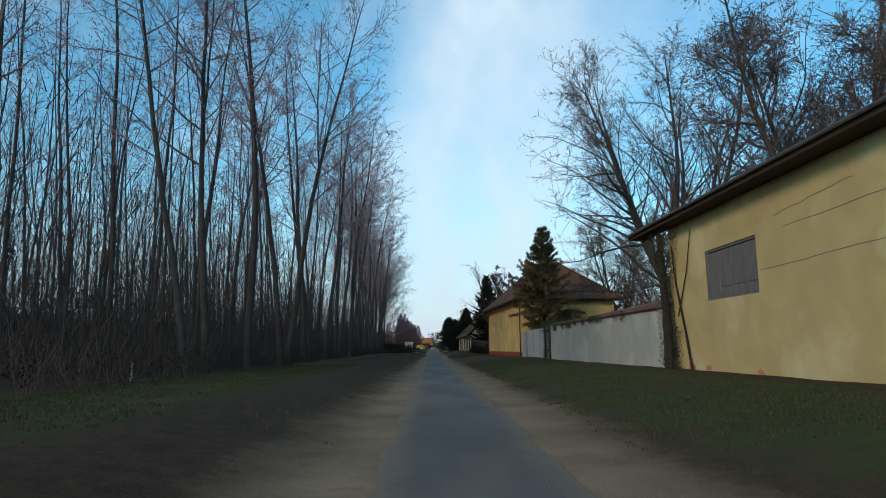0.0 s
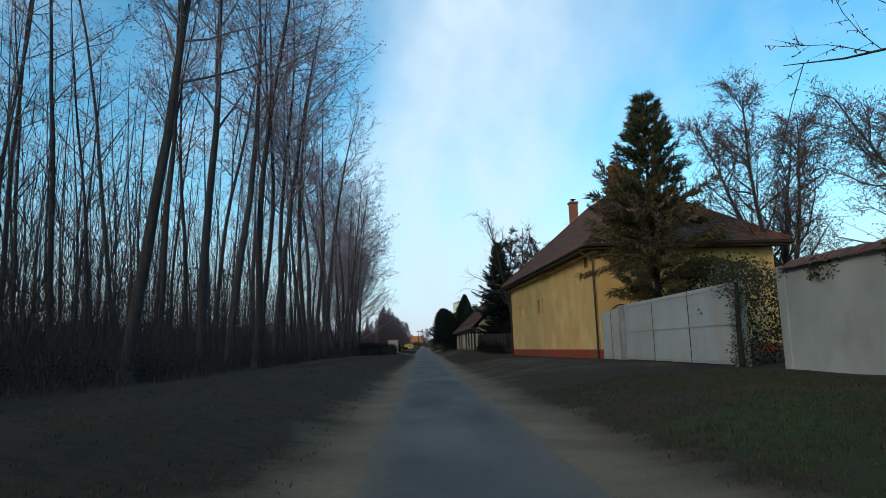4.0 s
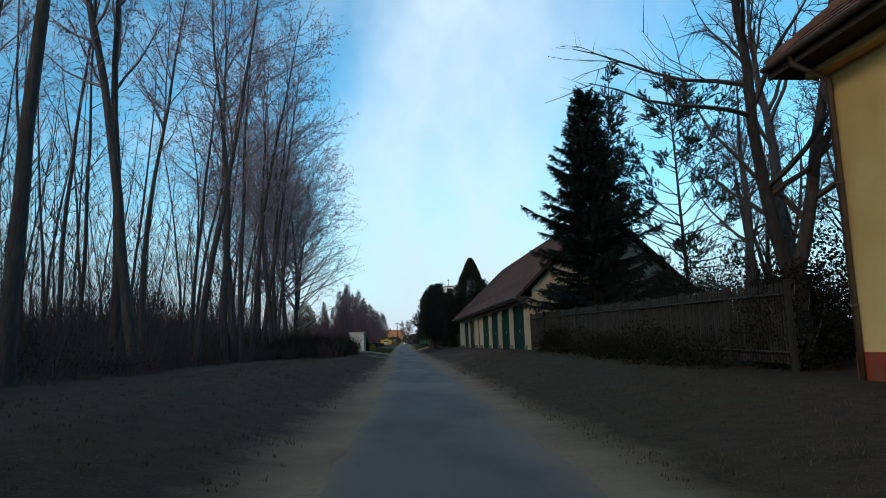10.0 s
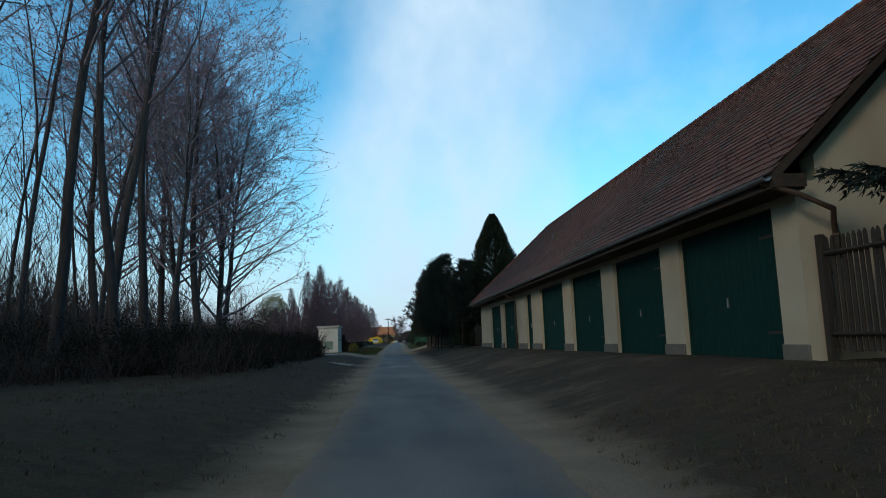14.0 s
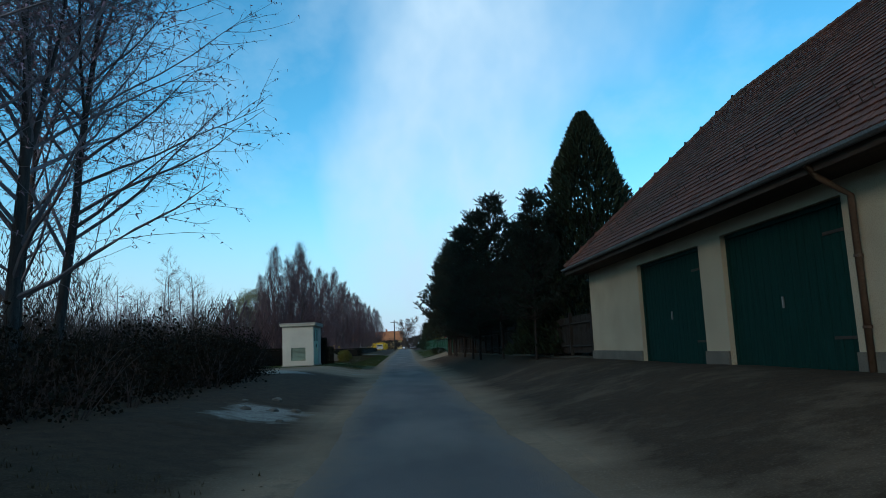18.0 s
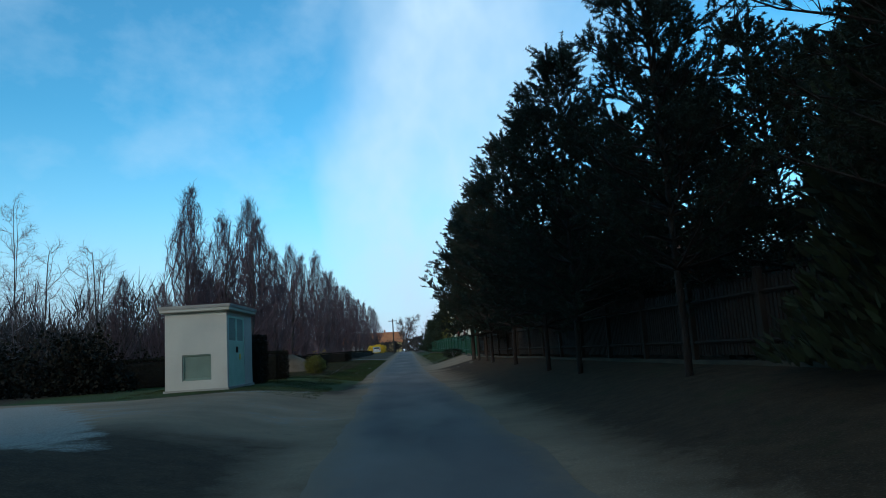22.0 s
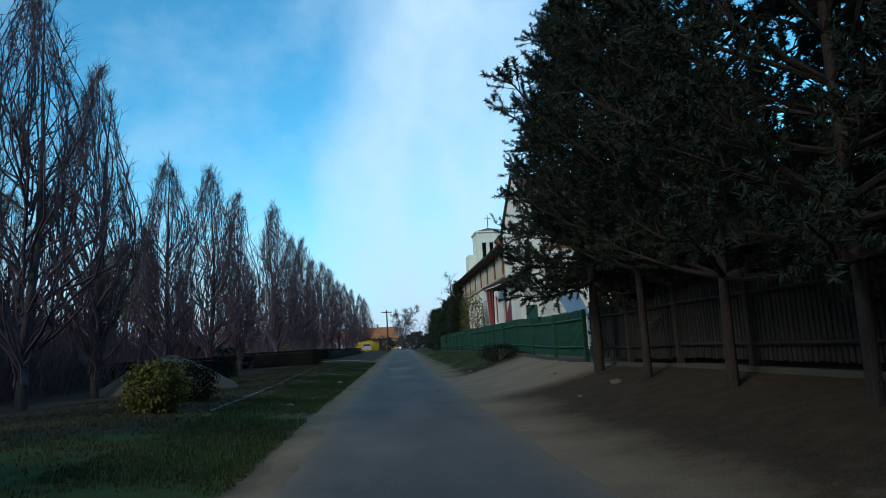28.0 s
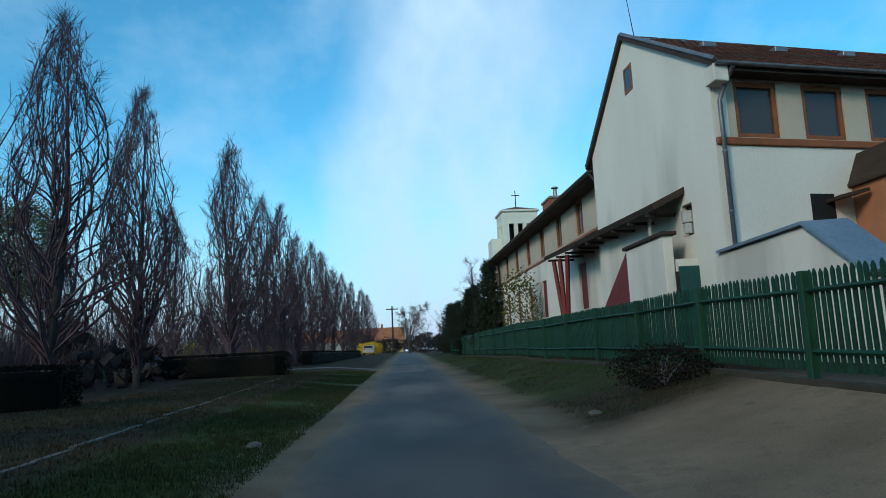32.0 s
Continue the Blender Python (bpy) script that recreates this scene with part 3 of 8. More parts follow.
def edge_wave(s, seed):
    return 1.6 * noise.noise((s * 0.45, seed * 3.7, 0)) + 0.8 * noise.noise((s * 1.9, seed * 1.3, 4))


def strip(name, material, left, right, y0, y1, step, lift, label, category, ragged=0.1, seed=0, cols=6):
    """A sheet along the road between two offsets from its middle, with ragged edges."""
    g = Geo()
    ys = np.arange(y0, y1 + 0.01, step)
    for y in ys:
        a, b = left(y) + ragged * edge_wave(y, seed), right(y) + ragged * edge_wave(y, seed + 9)
        for i in range(cols + 1):
            x = lerp(ROAD_X, y) + a + (b - a) * i / cols
            edge = 0.012 if i in (0, cols) else 0.0
            g.v.append((x, y, ground_z(x, y) + lift - edge))
    k = cols + 1
    g.f = [(j * k + i, j * k + i + 1, (j + 1) * k + i + 1, (j + 1) * k + i) for j in range(len(ys) - 1) for i in range(cols)]
    ob = solid(name, g, material, label, category, "structure", smooth=True)
    return covered(ob) if material is TERRAIN else ob


ground_sheet()
road = strip("road", ASPHALT, lambda y: -lerp(ROAD_HALF, y), lambda y: lerp(ROAD_HALF, y), -60, 420, 0.4, 0.03,
      "narrow worn grey asphalt road with crumbling edges", "road", 0.09, 1, 10)
road.data.attributes.new("dust", "FLOAT", "POINT").data.foreach_set("value", [(1.0, 0.55, 0.2, 0.05, 0.12, 0.2, 0.12, 0.05, 0.2, 0.55, 1.0)[i % 11] for i in range(len(road.data.vertices))])
strip("verge_left", TERRAIN, lambda y: -lerp(ROAD_HALF, y) - lerp([(0, 0.85), (60, 0.5), (150, 0.4), (230, 0.5), (300, 0.2)], y), lambda y: -lerp(ROAD_HALF, y) + 0.12, -60, 330, 0.4, 0.012,
      "sandy road shoulder with washed-out edge", "verge", 0.16, 2, 4)
strip("verge_right", TERRAIN, lambda y: lerp(ROAD_HALF, y) - 0.12, lambda y: lerp(ROAD_HALF, y) + lerp([(0, 0.9), (60, 0.6), (150, 0.6), (205, 0.9), (215, 0.8), (245, 0.4), (300, 0.2)], y), -60, 330, 0.4, 0.012,
      "sandy road shoulder beside the grass", "verge", 0.16, 3, 4)


def patch(name, material, corners, label, category, lift=0.02, n=14, ragged=0.25, seed=0):
    """A sheet on the ground inside four corners, with wavy edges."""
    a, b, c, d = [Vector(p) for p in corners]
    g = Geo()
    for j in range(n + 1):
        for i in range(n + 1):
            u, w = i / n, j / n
            p = (a * (1 - u) + b * u) * (1 - w) + (d * (1 - u) + c * u) * w
            near_edge = max(0.0, 1 - 4 * min(u, 1 - u, w, 1 - w))
            p = p + Vector((ragged * edge_wave(p.y + p.x * 0.7, seed), ragged * edge_wave(p.x * 1.3 - p.y, seed + 5))) * (0.6 * near_edge)
            edge = 0.02 if i in (0, n) or j in (0, n) else 0
            g.v.append((p.x, p.y, ground_z(p.x, p.y) + lift - edge))
    k = n + 1
    g.f = [(j * k + i, j * k + i + 1, (j + 1) * k + i + 1, (j + 1) * k + i) for j in range(n) for i in range(n)]
    ob = solid(name, g, material, label, category, "structure", smooth=True)
    return covered(ob) if material is TERRAIN else ob


patch("side_road", TERRAIN, [(-30, 178), (0.6, 176.5), (0.5, 191), (-30, 187.5)], "sandy side road with pale rubble joining the asphalt", "road", 0.016, 70, 0.3, 4)
patch("gravel_spill", TERRAIN, [(-3.4, 154.8), (-0.6, 154.8), (-0.5, 161), (-3.6, 161)], "patch of pale broken rubble beside the road", "gravel", 0.02, 26, 0.16, 5)
patch("forecourt", TERRAIN, [(2.6, 127), (7.2, 127), (7.3, 168), (2.9, 170)], "trodden sandy forecourt before the garage doors", "forecourt", 0.016, 60, 0.35, 6)
patch("driveway", TERRAIN, [(3.3, 207.5), (7.0, 208.5), (7.0, 219.0), (3.4, 223.5)], "bare sandy driveway crossing the verge", "driveway", 0.016, 30, 0.3, 7)
patch("house_apron", TERRAIN, [(1.4, 62), (8.8, 60), (8.8, 78), (1.5, 84)], "bare trampled earth before the gates", "driveway", 0.016, 40, 0.5, 8)


# ---------------------------------------------------------------- roofs and walls
def tile_slope(owner, name, a, b, c, d, row, col, material, near=None, seed=0, thick=0.022):
    """Roof tiles on the slope with eave corners a, b and ridge corners d, c: those for which near() holds as parts, the rest joined."""
    rnd = random.Random(seed)
    a, b, c, d = (Vector(p) for p in (a, b, c, d))
    up_len = ((c + d) / 2 - (a + b) / 2).length
    rows = max(1, int(up_len / row))
    n_all = (b - a).cross(d - a)
    if n_all.length < 1e-6:
        n_all = (b - a).cross(c - a)
    nrm = n_all.normalized()
    if nrm.z < 0:
        nrm = -nrm
    along = (b - a).normalized()
    upd = nrm.cross(along)
    if upd.z < 0:
        upd = -upd
    rest, shape, count = Geo(), None, 0
    for r in range(rows):
        e0, e1 = a + (d - a) * (r / rows), b + (c - b) * (r / rows)
        w = (e1 - e0).length
        m = int(w / col)
        for i in range(m + 1):
            x = (i + (0.5 if r % 2 else 0)) * col
            if x + col > w + col * 0.4:
                continue
            p = e0 + along * x + nrm * 0.02
            if near and near(p) and count < 290:
                if shape is None:
                    shape = Geo()
                    tile_at(shape, Vector((0, 0, 0)), along, upd, nrm, col, row, thick)
                    shape = shape.mesh("roof_tile", material)
                ob = part("roof_tile", shape, material, owner)
                ob.location = p + nrm * rnd.uniform(0, 0.008)
                count += 1
            else:
                tile_at(rest, p + nrm * rnd.uniform(0, 0.008), along, upd, nrm, col, row, thick)
    return part(name, rest, material, owner, "", False, "stuff")


def tile_at(g, p, along, upd, nrm, col, row, thick):
    """One plain tile: flat, lifted at its lower edge, with a rounded lower end."""
    w, h = col * 0.94, row * 1.25
    lo, hi = nrm * (thick * 1.6), nrm * 0.004
    pts = [p + along * 0.0 + upd * (row * 0.12) + lo, p + along * (w * 0.25) + lo, p + along * (w * 0.75) + lo, p + along * w + upd * (row * 0.12) + lo,
           p + along * w + upd * h + hi, p + upd * h + hi]
    n = len(g.v)
    g.v += [tuple(q) for q in pts] + [tuple(q - nrm * thick) for q in pts[:4]]
    g.f += [tuple(range(n, n + 6)), (n + 6, n + 7, n + 1, n), (n + 7, n + 8, n + 2, n + 1), (n + 8, n + 9, n + 3, n + 2), (n, n + 5, n + 6), (n + 9, n + 4, n + 3)]


def slope_sheet(owner, name, pts, material, thick=0.12):
    """The boarded roof body under the tiles."""
    g = Geo()
    pts = [Vector(p) for p in pts]
    nrm = (pts[1] - pts[0]).cross(pts[2] - pts[0]).normalized()
    if nrm.z < 0:
        nrm = -nrm
    g.face(*pts)
    low = [p - nrm * thick for p in pts]
    g.face(*reversed(low))
    for i in range(len(pts)):
        k = (i + 1) % len(pts)
        g.face(pts[i], pts[k], low[k], low[i])
    return part(name, g, material, owner)


def gutter(owner, a, b, material, r=0.075):
    a, b = Vector(a), Vector(b)
    g = Geo()
    d = (b - a).normalized()
    side = d.cross(Vector((0, 0, 1))).normalized()
    ring = [(math.cos(w), math.sin(w)) for w in np.linspace(math.pi, 2 * math.pi, 7)]
    for p in (a, b):
        for c, s in ring:
            g.v.append(tuple(p + side * (c * r) + Vector((0, 0, s * r))))
        for c, s in reversed(ring):
            g.v.append(tuple(p + side * (c * r * 0.88) + Vector((0, 0, s * r * 0.88))))
    k = 14
    g.f += [(i, (i + 1) % k, k + (i + 1) % k, k + i) for i in range(k)] + [tuple(range(k)), tuple(range(k, 2 * k))]
    return part("gutter", g, material, owner)


def downpipe(owner, pts, material, r=0.05):
    g = Geo()
    g.tube(pts, [r] * len(pts), 8)
    ob = part("downpipe", g, material, owner, "", True)
    for p in (0.35, 0.75):
        q = Vector(pts[-2]).lerp(Vector(pts[-1]), p) if len(pts) > 1 else Vector(pts[0])
        c = Geo()
        c.tube([q - Vector((0, 0, 0.02)), q + Vector((0, 0, 0.02))], [r * 1.25] * 2, 8)
        part("pipe_clip", c, material, ob)
    return ob


def recessed_window(owner, y0, y1, z0, z1, x, frame_mat, bars=1, depth=0.22):
    """A small window set back in a wall that faces the road: frame, pane, bars, sill."""
    w = part("window", frame_ring("x", x + depth, y0, y1, z0, z1, 0.05, 0.05), frame_mat, owner)
    part("pane", box((x + depth + 0.02, y0 + 0.05, z0 + 0.05), (x + depth + 0.03, y1 - 0.05, z1 - 0.05)), GLASS, w)
    for i in range(bars):
        yy = y0 + (y1 - y0) * (i + 1) / (bars + 1)
        part("glazing_bar", box((x + depth - 0.01, yy - 0.02, z0 + 0.05), (x + depth + 0.018, yy + 0.02, z1 - 0.05)), frame_mat, w)
    return w


def frame_ring(axis, at, a0, a1, z0, z1, w, t):
    """A rectangular frame in the plane axis = at, between a0, a1 across and z0, z1 up, w wide and t deep."""
    g = Geo()
    for lo, hi in (((a0, z0), (a1, z0 + w)), ((a0, z1 - w), (a1, z1)), ((a0, z0 + w), (a0 + w, z1 - w)), ((a1 - w, z0 + w), (a1, z1 - w))):
        if axis == "x":
            g.box((at, lo[0], lo[1]), (at + t, hi[0], hi[1]))
        else:
            g.box((lo[0], at, lo[1]), (hi[0], at + t, hi[1]))
    return g


# ---------------------------------------------------------------- pale yellow barn at the start
def yellow_barn():
    x, y0, y1, zb, zt = 8.75, -14.0, 29.4, 0.2, 6.45
    t = thing("barn", "pale yellow plastered barn with a shuttered window and dark eaves", "building")
    g = Geo()
    g.wall((x, y0, zb), (0, 1, 0), y1 - y0, zt - zb, 0.45, [(21.7 - y0, 25.75 - y0, 3.05 - zb, 4.95 - zb)], (1, 0, 0))
    part("wall", g, CREAM, t)
    for yy in (y0, y1 - 0.45):
        g = Geo()
        g.prism([(x + 0.452, zb), (x + 10.0, zb), (x + 10.0, zt), (x + 5.2, zt + 1.75), (x + 0.452, zt)], 1, yy, yy + 0.45)
        part("gable_wall", g, CREAM, t)
    part("rear_wall", box((x + 9.6, y0 + 0.46, zb), (x + 10.0, y1 - 0.46, zt)), CREAM, t)
    w = part("window", frame_ring("x", x + 0.04, 21.7, 25.75, 3.05, 4.95, 0.09, 0.1), SHUTTER, t, "grey weathered shuttered window")
    n = 4
    for i in range(n):
        a = 21.8 + (25.65 - 21.8) * i / n
        b = 21.8 + (25.65 - 21.8) * (i + 1) / n
        s = part("shutter_board", soft_box((x + 0.09, a + 0.02, 3.15), (x + 0.13, b - 0.02, 4.85), 0.01), SHUTTER, w)
        part("batten", box((x + 0.07, a + 0.06, 3.5), (x + 0.09, b - 0.06, 3.6)), SHUTTER, s)
    # cracks and a scar where the plaster has fallen
    for k, (ya, za, yb, zc) in enumerate(((6, 5.1, 20, 4.9), (16.5, 5.6, 20.5, 5.35), (10, 3.95, 21.5, 3.75))):
        g = Geo()
        m = 14
        rnd = random.Random(k)
        pts = [(ya + (yb - ya) * i / m, za + (zc - za) * i / m + rnd.uniform(-0.03, 0.03)) for i in range(m + 1)]
        for p, q in zip(pts, pts[1:]):
            g.face((x - 0.004, p[0], p[1] - 0.012), (x - 0.004, q[0], q[1] - 0.012), (x - 0.004, q[0], q[1] + 0.012), (x - 0.004, p[0], p[1] + 0.012))
        part("crack", g, PLINTH_GREY, t)
    rnd = random.Random(8)
    for yc, s in ((27.6, 0.28), (26.0, 0.2), (22.0, 0.14)):
        g = Geo()
        ring = [(x - 0.005, yc + s * 1.5 * math.cos(a) * rnd.uniform(0.7, 1.2), 0.48 + abs(math.sin(a)) * s * rnd.uniform(0.6, 1.1)) for a in np.linspace(0, math.pi, 12)]
        g.face(*ring, (x - 0.005, yc - s * 1.4, 0.3), (x - 0.005, yc + s * 1.4, 0.3))
        part("plaster_scar", g, BRICK_PALE, t)
    xe, ze = x - 0.75, zt + 0.22
    xr, zr = x + 5.2, ze + 1.9
    slope_sheet(t, "roof", [(xe, y0 - 0.4, ze), (xe, y1 + 3.2, ze), (xr, y1 + 3.2, zr), (xr, y0 - 0.4, zr)], SOFFIT, 0.14)
    slope_sheet(t, "roof", [(x + 10.8, y0 - 0.4, ze), (x + 10.8, y1 + 3.2, ze), (xr, y1 + 3.2, zr + 0.002), (xr, y0 - 0.4, zr + 0.002)], SOFFIT, 0.14)
    tile_slope(t, "roof_tiles", (xe - 0.05, y0 - 0.4, ze), (xe - 0.05, y1 + 3.2, ze), (xr, y1 + 3.2, zr + 0.03), (xr, y0 - 0.4, zr + 0.03), 0.42, 0.34, TILE_BROWN, None, 3)
    part("soffit", box((xe + 0.02, y0 - 0.3, ze - 0.24), (x - 0.003, y1 + 3.1, ze - 0.18)), SOFFIT, t)
    part("fascia", box((xe - 0.03, y0 - 0.4, ze - 0.24), (xe + 0.018, y1 + 3.2, ze + 0.03)), SOFFIT, t)
    gutter(t, (xe - 0.12, y0 - 0.4, ze - 0.02), (xe - 0.12, y1 + 3.2, ze - 0.02), ZINC)


# ---------------------------------------------------------------- white garden wall, gates
def garden_wall():
    t = thing("garden_wall", "whitewashed garden wall with a tiled coping and hanging ivy", "wall")
    ya, yb = 29.45, 55.6
    L = math.hypot(yb - ya, 0.2)
    g = Geo()
    g.wall((8.72, ya, 0.2), (-0.2, yb - ya, 0), L, 2.9, 0.35, [], (1, 0, 0))
    part("wall", g, WHITE, t)
    n = 120
    row, ridge = None, None
    for i in range(n):
        y = ya + (yb - ya) * (i + 0.5) / n
        x = 8.72 - 0.2 * (y - ya) / (yb - ya)
        if row is None:
            q = Geo()
            w = (yb - ya) / n * 0.47
            q.face((-0.16, -w, -0.02), (-0.16, w, -0.02), (0.18, w, 0.2), (0.18, -w, 0.2))
            q.face((-0.16, -w, -0.05), (0.18, -w, 0.17), (0.18, w, 0.17), (-0.16, w, -0.05))
            q.face((-0.16, -w, -0.05), (-0.16, w, -0.05), (-0.16, w, -0.02), (-0.16, -w, -0.02))
            q.face((0.18, -w, 0.2), (0.18, w, 0.2), (0.52, w, -0.02), (0.52, -w, -0.02))
            row = q.mesh("coping_tile", TILE_BROWN)
        ob = part("coping_tile", row, TILE_BROWN, t)
        ob.location = (x, y, 3.13 + 0.012 * math.sin(i * 2.1))
    # low lean-to roof behind the coping
    slope_sheet(t, "shed_roof", [(9.1, ya + 0.5, 3.2), (8.95, yb - 4, 3.15), (11.2, yb - 4, 3.75), (11.4, ya + 0.5, 4.0)], TILE_BROWN, 0.1)
    part("end_pier", soft_box((8.5, yb, 0.2), (8.86, yb + 0.4, 3.2), 0.02), WHITE, t)


def steel_gate(name, label, y0, y1, x0, x1, zb, zt, seams, bar=True):
    t = thing(name, label, "gate")
    d = Vector((x1 - x0, y1 - y0, 0))
    L = d.length
    t.matrix_basis = pose(x0, y0, 0, 0, 0, math.degrees(math.atan2(d.y, d.x)))
    edges = [0.0] + seams + [L]
    for a, b in zip(edges, edges[1:]):
        leaf = part("gate_leaf", soft_box((a + 0.02, -0.02, zb), (b - 0.02, 0.02, zt), 0.008), GATE_WHITE, t)
        for z in (zb + 0.12, (zb + zt) / 2, zt - 0.12):
            part("rail", box((a + 0.04, -0.045, z - 0.03), (b - 0.04, -0.0205, z + 0.03)), GATE_WHITE, leaf)
        rnd = random.Random(int(a * 10) + int(y0))
        for k in range(3):
            u = a + 0.1 + rnd.random() * (b - a - 0.2)
            part("rust_streak", box((u, 0.0205, zb + 0.02), (u + 0.012, 0.0235, zb + rnd.uniform(0.2, 0.7))), IRON, leaf)
    for s in seams:
        part("gate_stile", box((s - 0.018, -0.03, zb), (s + 0.018, 0.03, zt + 0.02)), IRON, t)
    part("latch", soft_box((edges[1] + 0.05, 0.021, 1.4), (edges[1] + 0.17, 0.06, 1.46), 0.008), IRON, t)
    return t


# ---------------------------------------------------------------- ochre house with a hipped roof
def ochre_house():
    """Local frame: x into the house, y along the road from its near corner."""
    L, D, zb, zt = 26.2, 10.6, 0.2, 6.5
    t = thing("house", "ochre plastered house with red plinth, brown hipped roof and two chimneys", "house", (9.05, 75.7, 0), 2.0)
    wins = [(13.3, 13.95, 3.72, 4.7), (14.55, 15.2, 3.72, 4.7), (20.6, 21.25, 3.72, 4.7), (21.85, 22.5, 3.72, 4.7), (1.55, 2.05, 5.75, 6.4)]
    g = Geo()
    g.wall((0, 0, zb), (0, 1, 0), L, zt - zb, 0.5, [(a, b, c - zb, d - zb) for a, b, c, d in wins], (1, 0, 0))
    part("wall", g, OCHRE, t)
    g = Geo()
    g.wall((0.502, 0, zb), (1, 0, 0), D - 0.5, zt - zb, 0.5, [(0.75, 1.9, 0.0, 2.75)], (0, 1, 0))
    part("end_wall", g, OCHRE, t)
    part("end_wall", box((0.502, L - 0.5, zb), (D, L, zt)), OCHRE, t)
    part("rear_wall", box((D - 0.5, 0.502, zb), (D, L - 0.502, zt)), OCHRE, t)
    # Dark slab painted as room shade behind the small windows.
    part("interior", box((0.9, 0.6, zb), (1.0, L - 0.6, zt - 0.1)), ROOM_SHADE, t)
    part("plinth", soft_box((-0.06, -0.06, zb - 0.1), (0.0, L + 0.06, 0.9), 0.015), OXIDE, t, "red oxide painted plinth")
    part("plinth", box((0.001, -0.06, zb - 0.1), (0.72, -0.001, 0.9)), OXIDE, t)
    part("plinth", box((1.95, -0.06, zb - 0.1), (D, -0.001, 0.9)), OXIDE, t)
    for a, b, c, d in wins[:4]:
        w = recessed_window(t, a, b, c, d, 0.0, SOFFIT, 1, 0.28)
        part("sill", box((-0.03, a - 0.04, c - 0.05), (0.27, b + 0.04, c - 0.002)), OCHRE, w)
    v = part("vent", frame_ring("x", -0.03, 1.5, 2.1, 5.7, 6.45, 0.06, 0.08), OXIDE, t, "rusty framed attic vent")
    for k in range(4):
        part("slat", box((0.06, 1.56, 5.8 + k * 0.15), (0.1, 2.04, 5.86 + k * 0.15)), IRON, v)
    # arched gateway beside the corner
    arch = Geo()
    arch.tube([(1.3 + 0.62 * math.cos(a), -0.03, 2.75 + 0.62 * math.sin(a)) for a in np.linspace(0, math.pi, 14)], [0.03] * 14, 6)
    part("arch_moulding", arch, IRON, t)
    # roof: eaves, hips and ridge
    e, ze, zr = 0.75, 6.72, 12.3
    a, b = 8.3, L - 8.3
    A, B, C, Dd = (-e, -e, ze), (-e, L + e, ze), (D + e, L + e, ze), (D + e, -e, ze)
    R0, R1 = (D / 2, a, zr), (D / 2, b, zr)
    slope_sheet(t, "roof", [A, B, R1, R0], SOFFIT)
    slope_sheet(t, "roof", [Dd, A, R0], SOFFIT)
    slope_sheet(t, "roof", [C, Dd, R0, R1], SOFFIT)
    slope_sheet(t, "roof", [B, C, R1], SOFFIT)
    tile_slope(t, "roof_tiles", A, B, R1, R0, 0.3, 0.24, TILE_BROWN, lambda p: p.y < 9 and p.z < 9, 5)
    tile_slope(t, "hip_tiles", Dd, A, R0, R0, 0.3, 0.24, TILE_BROWN, None, 6)
    for p, q in ((A, R0), (B, R1), (R0, R1), (Dd, R0)):
        p, q = Vector(p) + Vector((0, 0, 0.06)), Vector(q) + Vector((0, 0, 0.06))
        m = int((q - p).length / 0.36)
        for i in range(m):
            g = Geo()
            g.tube([p.lerp(q, i / m), p.lerp(q, (i + 1.1) / m)], [0.13, 0.11], 8)
            part("ridge_tile", g, TILE_BROWN, t)
    part("soffit", box((-e + 0.03, -e + 0.03, ze - 0.26), (-0.004, L + e - 0.03, ze - 0.2)), SOFFIT, t)
    part("soffit", box((0.0, -e + 0.03, ze - 0.26), (D + e, -0.004, ze - 0.2)), SOFFIT, t)
    part("cornice", soft_box((-0.3, -0.3, ze - 0.45), (-0.002, L + 0.3, ze - 0.262), 0.04), OCHRE, t)
    part("fascia", box((-e - 0.02, -e - 0.02, ze - 0.27), (-e + 0.028, L + e, ze - 0.02)), SOFFIT, t)
    part("fascia", box((-e + 0.03, -e - 0.02, ze - 0.27), (D + e, -e + 0.028, ze - 0.02)), SOFFIT, t)
    gutter(t, (-e - 0.1, -e - 0.15, ze - 0.04), (-e - 0.1, L + e, ze - 0.04), PIPE_BROWN, 0.09)
    gutter(t, (-e - 0.1, -e - 0.1, ze - 0.04), (D + e, -e - 0.1, ze - 0.04), PIPE_BROWN, 0.09)
    downpipe(t, [(-e - 0.1, 0.1, ze - 0.12), (-e - 0.08, 0.1, ze - 0.3), (-0.14, 0.08, ze - 0.75), (-0.14, 0.08, 0.3)], PIPE_BROWN, 0.06)
    downpipe(t, [(-e - 0.1, L - 0.1, ze - 0.12), (-e - 0.08, L - 0.1, ze - 0.25), (-0.12, L - 0.15, ze - 0.6), (-0.12, L - 0.15, 0.3)], PIPE_BROWN, 0.06)
    lamp = part("eave_lamp", soft_box((-0.35, 16.6, 6.18), (-0.18, 16.85, 6.27), 0.03), GATE_WHITE, t, "white bulkhead lamp under the eave")
    part("lamp_bracket", box((-0.28, 16.68, 6.268), (-0.24, 16.76, 6.46)), IRON, lamp)
    for yy, top in ((9.6, 14.1), (20.5, 13.75)):
        c = part("chimney", box((D / 2 - 0.75, yy - 0.32, 11.0), (D / 2 - 0.1, yy + 0.32, top - 0.3)), BRICK, t)
        part("chimney_cap", soft_box((D / 2 - 0.83, yy - 0.4, top - 0.298), (D / 2 - 0.02, yy + 0.4, top - 0.12), 0.03), BRICK, c)
        cap = Geo()
        cap.tube([(D / 2 - 0.42, yy, top - 0.118), (D / 2 - 0.42, yy, top + 0.06)], [0.12, 0.12], 8)
